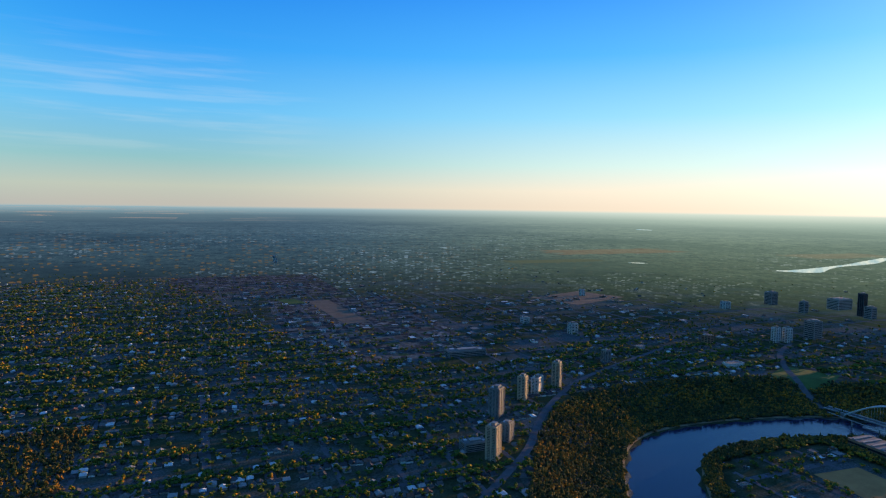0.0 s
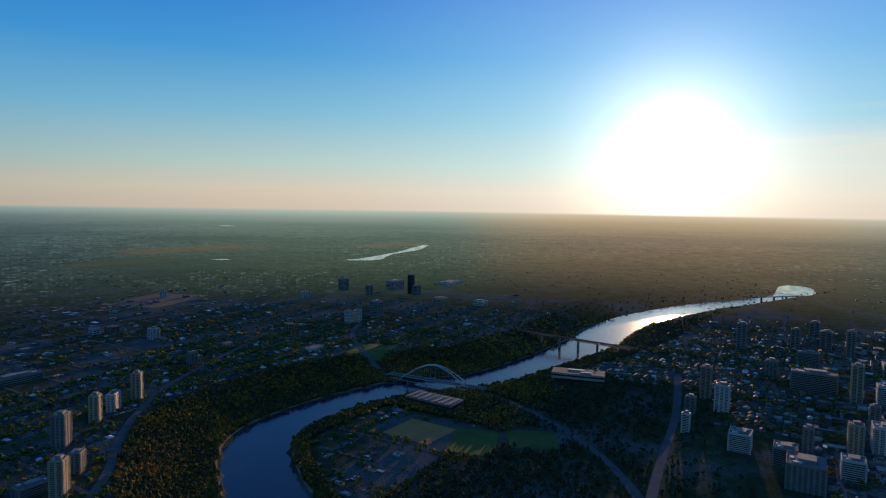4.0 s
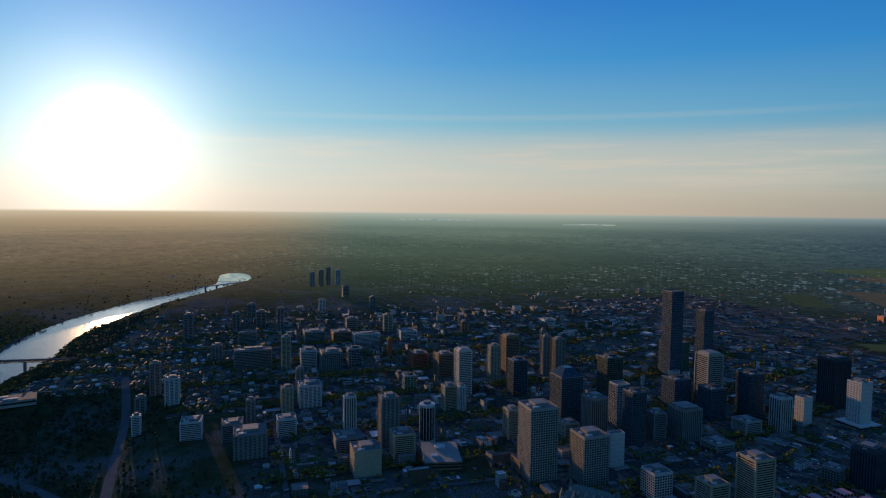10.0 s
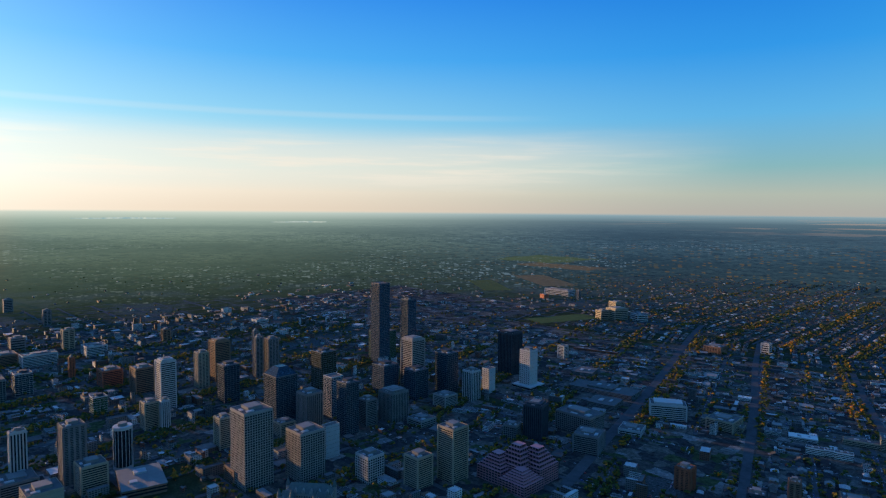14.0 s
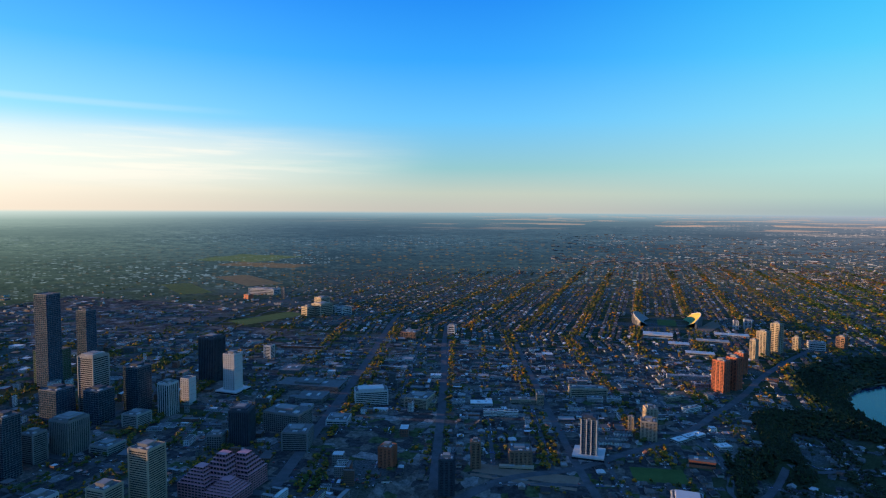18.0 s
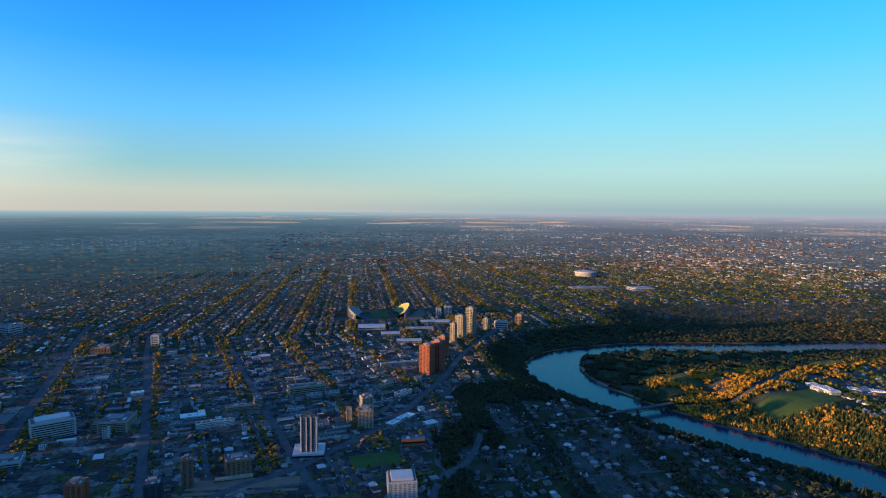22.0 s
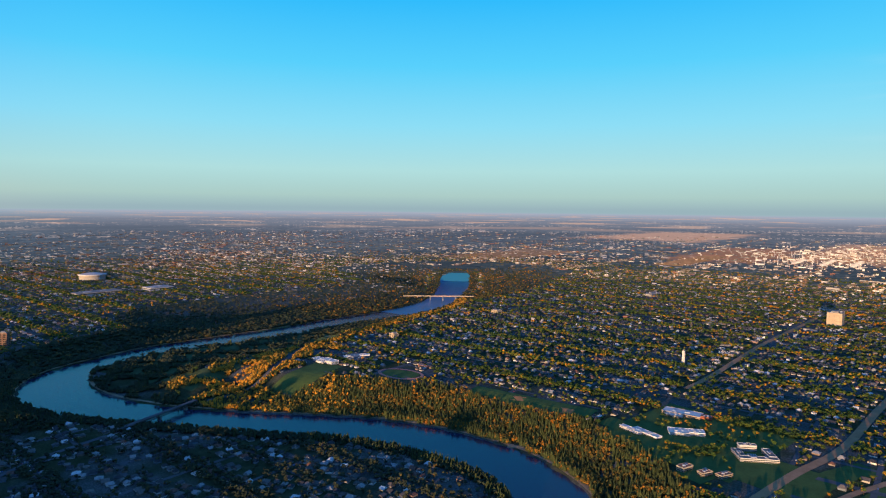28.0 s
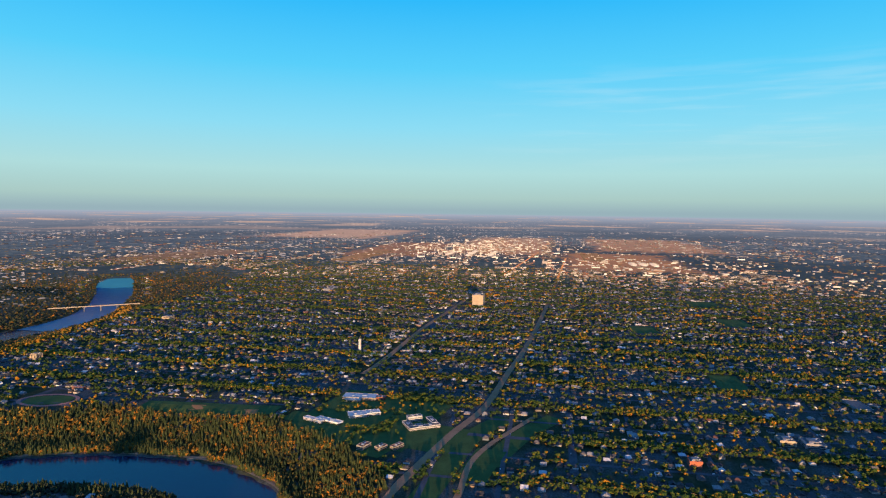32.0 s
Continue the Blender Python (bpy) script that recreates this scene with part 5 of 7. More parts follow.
def compound(name, E, N, turn, wall, roof, wings, label, category="building", glass=GLASS):
    """A low building of several wings: walls, bands of windows, flat roofs with edges and units."""
    root = thing(name, E, N, ground_at(E, N) - 0.5, label, category, "", turn)
    for i, (x0, y0, x1, y1, h) in enumerate(wings):
        x0, y0, x1, y1 = x0 + 0.03 * i, y0 + 0.03 * i, x1 - 0.03 * i, y1 - 0.03 * i
        h += 0.5 + 0.05 * i
        wing = part("wing", [(x0, y0, 0, x1, y1, h)], wall, root)
        cx, cy, w_, d_ = (x0 + x1) / 2, (y0 + y1) / 2, x1 - x0, y1 - y0
        for z0 in np.arange(1.4, h - 1.4, 3.3):
            part("window_band", [(cx + r[0], cy + r[1], r[2], cx + r[3], cy + r[4], r[5]) for r in ring(w_, d_, 0.12, z0, min(z0 + 1.5, h - 0.6))], glass, wing)
        top = part("roof", [(x0 + 0.4, y0 + 0.4, h - 0.2, x1 - 0.4, y1 - 0.4, h + 0.1)], roof, root)
        part("roof_edge", [(cx + r[0], cy + r[1], r[2], cx + r[3], cy + r[4], r[5]) for r in ring(w_ - 0.8, d_ - 0.8, 0.45, h - 0.2, h + 0.7)], wall, root)
        singly("roof_unit", [(cx - w_ * 0.2, cy - d_ * 0.2, h + 0.1, cx - w_ * 0.06, cy + d_ * 0.1, h + 1.9), (cx + w_ * 0.16, cy - d_ * 0.08, h + 0.1, cx + w_ * 0.24, cy + d_ * 0.2, h + 1.3)], STEEL, top)
    c, sn = abs(math.cos(radians(turn))), abs(math.sin(radians(turn)))
    a_ = max(max(abs(w_[0]), abs(w_[2])) for w_ in wings)
    b_ = max(max(abs(w_[1]), abs(w_[3])) for w_ in wings)
    OCCUPIED.append((E, N, a_ * c + b_ * sn + 4, a_ * sn + b_ * c + 4))
    return root


def row_houses(E, N, turn, n, wall, roof):
    """A terrace of narrow gabled houses."""
    root = thing("row_houses", E, N, ground_at(E, N) - 0.3, "terrace of narrow pale houses with grey gabled roofs", "houses", "terraces", turn)
    for i in range(n):
        x, h = (i - n / 2) * 6.4, 6.2 + 0.5 * (i % 2)
        unit = part("house_wall", [(x, -5, 0, x + 6.2, 5, h)], wall, root)
        mesh_object("gable_roof", np.array([(x - .2, -5.5, h), (x + 6.4, -5.5, h), (x + 6.4, 5.5, h), (x - .2, 5.5, h), (x + 3.1, -5.5, h + 2.8), (x + 3.1, 5.5, h + 2.8)]), [(0, 1, 4), (1, 2, 5, 4), (2, 3, 5), (3, 0, 4, 5)], roof, root)
        singly("window", [(x + 1.0, -5.1, 1.2, x + 2.4, -5.0, 2.6), (x + 3.6, -5.1, 1.2, x + 5.2, -5.0, 2.6), (x + 2.2, -5.1, 4.0, x + 4.0, -5.0, 5.4)], GLASS, unit)
    c, sn = abs(math.cos(radians(turn))), abs(math.sin(radians(turn)))
    OCCUPIED.append((E, N, n * 3.3 * c + 6 * sn + 2, n * 3.3 * sn + 6 * c + 2))


# blocks north-east of downtown
compound("clinic", -549, 1640, 16, BRIGHT, BRIGHT, [(-15, -9, 15, 9, 9), (-15, 9, -4, 18, 6)], "small white clinic building with a white roof")
compound("office_block", -515, 1410, 6, BEIGE, ROOFING, [(-44, -16, 14, 16, 14), (14, -18, 44, 10, 9), (-10, 16, 30, 30, 17)], "beige office block with stepped wings")
compound("low_shop", -422, 1440, 16, WHITE, ROOFING, [(-16, -12, 16, 12, 9)], "pale flat-roofed shop block")
compound("low_hall", -366, 1450, 17, WHITE, BRIGHT, [(-27, -14, 27, 14, 8), (12, 14, 27, 34, 6)], "low hall with a wide white roof")
compound("apartment_block", -303, 1386, 15, BRIGHT, ROOFING, [(-40, -8, -8, 8, 14), (-8, -4, 8, 10, 14), (8, -8, 40, 8, 14)], "white walk-up apartment block with three wings", "apartment block")
compound("apartment_block", -262, 1502, 14, BEIGE, ROOFING, [(-42, -9, 22, 9, 12), (22, -16, 40, 30, 26)], "beige apartment block with a taller wing", "apartment block")
compound("apartment_block", -104, 1572, 12, WHITE, ROOFING, [(-19, -9, 19, 9, 11)], "pale three-storey apartment block", "apartment block")
compound("apartment_block", -58, 1582, 12, WHITE, ROOFING, [(-17, -9, 17, 9, 11)], "pale three-storey apartment block", "apartment block")
compound("warehouse_row", 100, 1368, 49, WHITE, BRIGHT, [(-40, -10, -8, 10, 7), (-8, -8, 18, 8, 9), (18, -11, 46, 11, 7)], "row of low pale warehouses with white roofs")
compound("warehouse_row", 166, 1338, 30, WHITE, BRIGHT, [(-14, -10, 14, 10, 8)], "pale house-like warehouse with a white roof")
compound("slab_block", 130, 1860, 10, WHITE, CONCRETE, [(-56, -9, 56, 9, 13)], "long pale slab of flats", "apartment block")
compound("apartment_block", 82, 1640, 40, BEIGE, ROOFING, [(-20, -8, 20, 8, 12), (6, 8, 20, 24, 12)], "beige walk-up apartment block", "apartment block")
compound("apartment_block", 122, 1566, 44, BRIGHT, ROOFING, [(-24, -8, 24, 8, 11)], "white walk-up apartment block", "apartment block")
compound("exhibition_hall", -832, 1440, 8, CONCRETE, ROOFING, [(-86, -34, 86, 34, 13), (-40, -20, 30, 26, 18)], "wide grey exhibition hall with a flat roof", "hall")
compound("exhibition_hall", -772, 1342, 10, CONCRETE, ROOFING, [(-34, -32, 34, 32, 14)], "square grey hall with a flat roof", "hall")
compound("shop_row", -1100, 1838, 14, BRICK, ROOFING, [(-74, -9, 0, 9, 7), (0, -7, 74, 7, 6)], "long row of low red brick shops", "shops")
compound("warehouse_row", -972, 1568, 16, CONCRETE, ROOFING, [(-30, -34, 30, 34, 10), (-30, 34, 6, 52, 7)], "grey warehouse with a flat gravel roof")
compound("low_block", 62, 992, 14, WHITE, BRIGHT, [(-44, -9, 44, 9, 8)], "long low pale block with a white roof")
compound("long_shed", -210, 1108, 12, BEIGE, BEIGE, [(-32, -5, 32, 5, 5)], "long low beige shed by the tracks", "shed")
row_houses(-52, 1288, 14, 7, BRIGHT, ROOFING)
row_houses(-40, 1318, 14, 7, WHITE, ROOFING)
row_houses(-28, 1350, 14, 6, BRIGHT, ROOFING)
# the school grounds across the river
compound("school", 1312, 276, -58, WHITE, ROOFING, [(-36, -29, 36, -15, 7), (-36, -15, -20, 24, 6), (22, -15, 36, 26, 8), (-20, 26, 14, 40, 12), (-14, -12, 2, 2, 4)], "white school with three wings round a court", "school")
compound("school", 1352, 420, -64, BRIGHT, WHITE, [(-36, -16, 6, 16, 6), (6, -10, 38, 14, 7)], "white flat-roofed school building", "school")
compound("school", 1302, 496, 70, BRIGHT, WHITE, [(-48, -6, 20, 10, 5), (-10, 10, 44, 24, 6)], "long white school building with a flat roof", "school")
compound("school", 1246, 1482, 88, BRIGHT, WHITE, [(-48, -15, 10, 13, 9), (10, -10, 46, 16, 7), (-20, 13, 16, 26, 6)], "long white school on the bench above the river", "school")
compound("school", 1348, 1450, -28, BRIGHT, WHITE, [(-42, -11, 8, 11, 7), (8, -14, 40, 8, 8)], "white flat-roofed school wing above the river", "school")
compound("school", 1476, 470, 94, BEIGE, WHITE, [(-46, -18, 40, 18, 7), (-10, 18, 30, 34, 5)], "beige flat-roofed school building", "school")
compound("school_hall", 1480, 414, 94, BRICK, ROOFING, [(-12, -9, 12, 9, 7)], "small red brick hall beside the school")
compound("residence", 1164, 362, -20, BEIGE, BRICK, [(-14, -8, 14, 8, 8)], "two-storey beige residence with a reddish roof", "house")
compound("residence", 1164, 326, -28, BEIGE, BRICK, [(-12, -7, 12, 7, 7), (8, 7, 16, 14, 5)], "two-storey beige residence with a reddish roof", "house")
compound("residence", 1176, 296, -28, BEIGE, BRICK, [(-14, -7, 14, 7, 7)], "two-storey beige residence with a reddish roof", "house")

hall("power_station", -1372, -822, 62, 145, 17, BROWN, ROOFING, "long brown brick power station with grey roof strips", -3, 7)
hall("terminal_block", -1735, -548, 60, 150, 16, PALE, ROOFING, "long pale low building on the valley's edge", 14)
hall("field_house", 62, 2455, 105, 60, 14, WHITE, WHITE, "wide white-roofed sports hall beside the stadium")
hall("warehouse", 130, 2330, 70, 40, 9, PALE, WHITE, "pale flat-roofed warehouse by the rail yard")
hall("warehouse", 250, 2420, 110, 34, 9, PALE, PALE, "long pale warehouse by the rail yard")
hall("warehouse", 330, 2560, 120, 40, 9, WHITE, WHITE, "long white warehouse by the rail yard")
hall("warehouse", 190, 2200, 90, 36, 9, BEIGE, WHITE, "beige warehouse with a white roof")
hall("expo_hall", 1395, 3560, 230, 80, 14, PALE, CONCRETE, "very long white exhibition hall")
hall("expo_hall", 1700, 3500, 130, 110, 15, WHITE, PALE, "square white exhibition hall")
hall("brick_hall", 118, 1235, 46, 24, 14, BRICK, ROOFING, "old red brick hall above the valley")


def arena():
    X, Y, Z, s = (float(v) for v in sight(1660, 4300, 0.0))
    root = thing("arena", X, Y, Z, "round white arena with a shallow domed roof", "arena", "", 0, s)
    v, f = round_wall(78, 0, 26, 40)
    mesh_object("wall", v, f, PALE, root)
    v, f = round_wall(84, 26, 32, 40)
    mesh_object("rim", v, f, WHITE, root)
    v, f = round_wall(80, 32, 40, 40, 25)
    mesh_object("dome", v, f, WHITE, root, True)


arena()

# fields and lots
for x, y, a_, b_ in ((-1900, 560, 1500, 1000), (-830, 830, 640, 640), (-770, 1640, 2000, 900), (-150, 1250, 560, 800), (-2350, 2050, 1100, 900), (-620, -2450, 620, 1300), (-300, -3700, 900, 1000)):
    area("pavement", x, y, a_, b_, PAVING, 0, 0.25, "grey paved blocks and lots between city buildings", "pavement")
area("dirt_field", -1184, -748, 118, 128, DIRT, -4, label="brown bare earth yard with low walls")
area("lawn", -1195, -612, 150, 105, GRASS, 20, label="green lawn in the river flats")
area("lawn", -1275, -505, 105, 110, GRASS, 30, label="green outfield of the ballpark")
area("lawn", 1125, 1418, 220, 100, GRASS, 14, label="green lawn below the school")
area("lawn", 1332, 800, 62, 340, GRASS, 4, label="long strip of mown sports fields")
area("infield", 1322, 690, 30, 34, DIRT, 10, 0.9, "red earth infield of a ball diamond")
area("infield", 1330, 830, 28, 34, DIRT, 10, 0.9, "red earth infield of a ball diamond")
area("lawn", 1245, 235, 150, 120, GRASS, -12, label="green verge beside the avenue")
area("lawn", 1832, -508, 170, 80, GRASS, 0, label="green school field among the houses")
area("lawn", 40, 1165, 95, 60, GRASS, 10, label="green park above the valley")
area("lawn", -1540, 2290, 130, 320, GRASS, -20, label="long green field by the hospital")
area("lawn", 2604, -387, 150, 100, GRASS, 0, label="green school field among the houses")
area("lawn", -1640, -1230, 170, 150, GRASS, 25, label="open grassy slope above the river")
area("parking_lot", -520, 1120, 180, 150, PAVING, 14, label="wide empty asphalt parking lot", category="parking lot")
area("parking_lot", -470, 1270, 190, 110, PAVING, 14, label="grey asphalt parking lot", category="parking lot")
area("parking_lot", -190, 1080, 190, 55, PATH, 0, label="pale gravel lot beside the tracks", category="parking lot")
area("rail_yard", 250, 2680, 60, 500, PATH, -20, label="pale gravel rail yard", category="rail yard")
area("rail_yard", -1900, -2750, 420, 300, YARD, 20, label="bare brown rail yard land", category="rail yard")
for x, y, a_, b_ in ((-1184, -748, 66, 70), (-1195, -612, 82, 60), (-1275, -505, 62, 62), (1125, 1418, 112, 62), (1332, 800, 34, 172), (1245, 235, 70, 55), 
                     (1832, -508, 85, 40), (40, 1165, 50, 34), (-1540, 2290, 90, 160), (2604, -387, 75, 50), (-1640, -1230, 75, 65), (-520, 1120, 84, 66), (-480, 1275, 84, 48), (-190, 1080, 96, 30), (1300, 1212, 60, 80)):
    OCCUPIED.append((x, y, a_, b_))

area("golf_course", 1270, 1930, 880, 540, ROUGH, 8, label="rough and mown green fairways in the river bend", category="golf course")
area("lawn", 1350, 400, 340, 300, GRASS, -10, 0.3, "mown lawns round the school buildings")
area("lawn", 1300, 480, 60, 230, GRASS, -10, label="green lawn between school buildings")
area("lawn", 1180, 330, 110, 60, GRASS, -20, label="green verge beside the avenue")
area("lawn", 1130, 120, 150, 60, GRASS, -10, label="green verge beside the curved road")
area("rail_yard", -590, -2730, 110, 640, YARD, 4, label="bare brown rail yard land", category="rail yard")
area("lawn", -440, -3050, 90, 160, GRASS, 12, label="grassy field beside the rail yard")
area("dry_field", 6200, 1900, 1500, 260, YARD, 0, label="bare brown field by the refinery")
area("dry_field", 6800, -450, 1300, 220, YARD, 0, label="bare brown field by the tanks")
area("dry_field", -2560, 2960, 520, 170, GRASS, -36, label="open green field by the old airport")
area("dry_field", -2480, 3440, 640, 230, STUBBLE, -34, label="open brown field by the old airport")
OCCUPIED.append((-2560, 2960, 230, 170)), OCCUPIED.append((-2480, 3440, 280, 220))
area("lawn", 2861, -807, 190, 120, GRASS, 0, label="green school field among the houses")
area("lawn", 3416, -803, 180, 150, GRASS, 0, label="green school field among the houses")
for x, y, a_, b_ in ((1300, 480, 30, 110), (1180, 330, 50, 30), (1130, 120, 75, 30), (-590, -2730, 58, 320), (-440, -3050, 45, 80), (2861, -807, 95, 60), (3416, -803, 90, 75)):
    OCCUPIED.append((x, y, a_, b_))

for x, y, a_, b_, turn_ in ((1040, 1105, 14, 95, 12), (1062, 1020, 12, 60, 0), (1120, 860, 12, 46, 20), (1150, 720, 12, 40, 30)):
    area("bare_cliff", x, y, a_, b_, SAND, turn_, 1.5, "pale bare earth cliff on the wooded river bank", "cliff")
    OCCUPIED.append((x, y, a_ / 2 + 3, b_ / 2))

# running track
area("lawn", 1300, 1212, 70, 110, GRASS, 18, label="green field inside a running track")
t_ = np.linspace(0, 2 * np.pi, 61)
ribbon("running_track", np.stack([1300 + 44 * np.cos(t_) * 0.95 - 16 * np.sin(t_), 1212 + 66 * np.sin(t_) + 13 * np.cos(t_), 0 * t_ + 4.5], -1), plain("red_track", (0.30, 0.12, 0.09)), 1.0, label="red oval running track", category="track")


def road(rows, half, mat=None, label="grey asphalt road", clear=True):
    line = spline([(x, y, half) for x, y in rows], 20)
    ribbon("road", line, mat or ASPHALT, 0.8, label=label, category="road")
    if clear:
        for x, y, h_ in line[::1]:
            if math.hypot(x, y) < 3200:
                OCCUPIED.append((x, y, half + 2, half + 2))


road([(940, 270), (1100, 236), (1272, 200), (1477, 148), (1808, 115), (2214, 71), (3002, 17), (4237, -49), (6500, -170)], 9, AVENUE, label="wide avenue running east through the suburbs")
road([(960, 150), (1010, 144), (1127, 142), (1229, 115), (1312, 78), (1420, 30)], 6, AVENUE, label="curved road beside the avenue")
road([(1700, 530), (1897, 515), (2459, 498), (3083, 452), (3733, 418), (5262, 286), (7331, 126)], 9, AVENUE, label="shopping avenue running east to the refineries")
for rows_, half_ in (([(960, 205), (1055, 190), (1188, 172), (1290, 148), (1400, 95)], 24), ([(1130, 106), (1230, 76), (1330, 36), (1430, -22)], 24)):
    line_ = spline([(x, y, half_) for x, y in rows_], 20)
    ribbon("lawn", line_, GRASS, 0.35, label="green verge along the curving avenue", category="lawn")
    OCCUPIED.extend((x, y, h_ - 4, h_ - 4) for x, y, h_ in line_)
road([(-400, -850), (-508, -943), (-608, -1036), (-767, -1227), (-964, -1396), (-1129, -1484), (-1500, -1650)], 8, label="road along the top of the valley")
road([(840, 1522), (968, 1510), (1080, 1530), (1250, 1640), (1420, 1760)], 8, label="road climbing from the bridge")
road([(-1530, -760), (-1510, -690), (-1440, -560), (-1300, -380), (-1150, -260), (-900, -150)], 9, label="road from the arch bridge into the city")
road([(-1524, -1060), (-1545, -1135), (-1610, -1243), (-1705, -1352), (-1834, -1468), (-2000, -1560)], 9, label="road climbing south from the arch bridge")
road([(-950, -190), (-1246, -222), (-1620, -255), (-1900, -300)], 10, label="wide street west through downtown")


road([(-335, 999), (-440, 1357), (-545, 1700), (-654, 2035), (-760, 2400)], 9, label="grey street running north-west from downtown")
road([(-55, 1030), (-103, 1154), (-179, 1387), (-260, 1640), (-343, 1896), (-420, 2150)], 8, label="grey street between low blocks")
road([(-590, 900), (-662, 1176), (-776, 1615), (-970, 2283), (-1050, 2600)], 11, label="wide street north from downtown")
road([(-330, 945), (-282, 993), (-204, 1072), (-106, 1143), (-15, 1254), (80, 1371), (173, 1556), (259, 1746), (356, 2003), (520, 2330), (720, 2660)], 9, label="diagonal avenue along the top of the valley")
road([(130, 1400), (151, 1316), (161, 1258), (164, 1200), (156, 1136), (176, 1112)], 6, label="narrow road curving down into the wooded valley")
road([(130, 1010), (157, 1078), (224, 1216), (288, 1339), (350, 1378), (465, 1426), (589, 1452)], 7, label="grey road climbing through the wooded valley")


def storage_tank(E, N, r, h):
    """A white oil tank with a rim, on the far plain."""
    X, Y, Z, k_ = (float(v_) for v_ in sight(E, N, 0.0))
    root = thing("storage_tank", X, Y, Z, "round white steel oil storage tank", "storage tank", "refinery tanks", 0.0, k_)
    v, f = round_wall(r, 0, h, 24)
    mesh_object("shell", v, f, WHITE, root, True)
    v, f = round_wall(r + 0.4, h - 1.2, h, 24)
    mesh_object("rim", v, f, STEEL, root, True)
    a_ = np.linspace(0, 2 * np.pi, 25)[:-1]
    mesh_object("roof", np.stack([r * np.cos(a_), r * np.sin(a_), 0 * a_ + h - 0.3], -1), [tuple(range(24))], STEEL, root)


for i in range(9):
    storage_tank(5780 + 90 * (i % 3), -760 - 95 * (i // 3), 30, 17)
for i in range(14):
    storage_tank(6500 + 160 * (i % 5), 620 + 230 * (i // 5), 26 + 6 * (i % 2), 18)


def grand_hotel(E, N, turn):
    """A castle-like hotel with steep copper roofs, gables and corner turrets."""
    z = float(land_z(np.array([E]), np.array([N]))[0])
    root = thing("grand_hotel", E, N, z - 1, "pale stone castle-like hotel with steep green copper roofs", "hotel", "", turn)
    for x0, y0, x1, y1, h in ((-38, -11, 38, 11, 34), (-38, -30, -18, -11.2, 30), (18, -30, 38, -11.2, 30)):
        wing = part("wing", [(x0, y0, 0, x1, y1, h)], PALE, root)
        nx, ny = max(2, int((x1 - x0) / 4)), max(2, int((y1 - y0) / 4))
        rows = [(x0 + (x1 - x0) * (i + 0.3) / nx, yy - 0.15, zz_, x0 + (x1 - x0) * (i + 0.7) / nx, yy + 0.15, zz_ + 2.0) for i in range(nx) for zz_ in np.arange(4, h - 3, 4.0) for yy in (y0, y1)]
        rows += [(xx - 0.15, y0 + (y1 - y0) * (i + 0.3) / ny, zz_, xx + 0.15, y0 + (y1 - y0) * (i + 0.7) / ny, zz_ + 2.0) for i in range(ny) for zz_ in np.arange(4, h - 3, 4.0) for xx in (x0, x1)]
        joined("window_glass", rows, GLASS, root, "small dark windows")
        cx, cy, a_, b_ = (x0 + x1) / 2, (y0 + y1) / 2, (x1 - x0) / 2, (y1 - y0) / 2
        rise, long_x = 13.0, a_ > b_
        tip = [(cx - a_ * 0.72, cy, h + rise), (cx + a_ * 0.72, cy, h + rise)] if long_x else [(cx, cy - b_ * 0.6, h + rise), (cx, cy + b_ * 0.6, h + rise)]
        v = [(x0 - .5, y0 - .5, h), (x1 + .5, y0 - .5, h), (x1 + .5, y1 + .5, h), (x0 - .5, y1 + .5, h)] + tip
        f = [(0, 1, 5, 4), (1, 2, 5), (2, 3, 4, 5), (3, 0, 4)] if long_x else [(0, 1, 4), (1, 2, 5, 4), (2, 3, 5), (3, 0, 4, 5)]
        mesh_object("copper_roof", np.array(v), f, COPPER, root)
        n = max(2, int((x1 - x0) / 12))
        for i in range(n):
            c = x0 + (x1 - x0) * (i + 0.5) / n
            for yy, s_ in ((y0, 1), (y1, -1)):
                v = [(c - 2.4, yy - 0.3 * s_, h - 1), (c + 2.4, yy - 0.3 * s_, h - 1), (c + 2.4, yy - 0.3 * s_, h + 4), (c - 2.4, yy - 0.3 * s_, h + 4), (c, yy - 0.3 * s_, h + 8)]
                v += [(x, y + 5 * s_, zq) for x, y, zq in v]
                mesh_object("gable", np.array(v), [(0, 1, 2, 4, 3), (2, 1, 6, 7), (0, 3, 8, 5), (3, 4, 9, 8), (4, 2, 7, 9)], PALE, root)
    for x, y in ((-38, -30), (38, -30), (-38, 11), (38, 11), (-18, -30), (18, -30)):
        v, f = round_wall(3.4, 0, 38, 12)
        ob = mesh_object("turret", v, f, PALE, root)
        ob.location = (x, y, 0)
        v, f = round_wall(3.9, 38, 50, 12, 0.2)
        tagged(mesh_object("turret_roof", v, f, COPPER, ob), "pointed green copper roof")
    OCCUPIED.append((E, N, 45, 38))


COPPER = plain("weathered_copper", (0.085, 0.105, 0.10), 0.7, 0.0, 0.25, 0.2)
grand_hotel(-820, 530, 40)

tower(-605, -5100, 30, 24, 60, "balcony", "WHITE")

# ---- streets, houses and trees ----

def kept_free(E, N, grow=0.0):
    hit = np.zeros(E.shape, bool)
    for x, y, a, b in OCCUPIED:
        hit |= (np.abs(E - x) < a + grow) & (np.abs(N - y) < b + grow)
    return hit


def inside(E, N, box):
    return (E > box[0]) & (E < box[1]) & (N > box[2]) & (N < box[3])


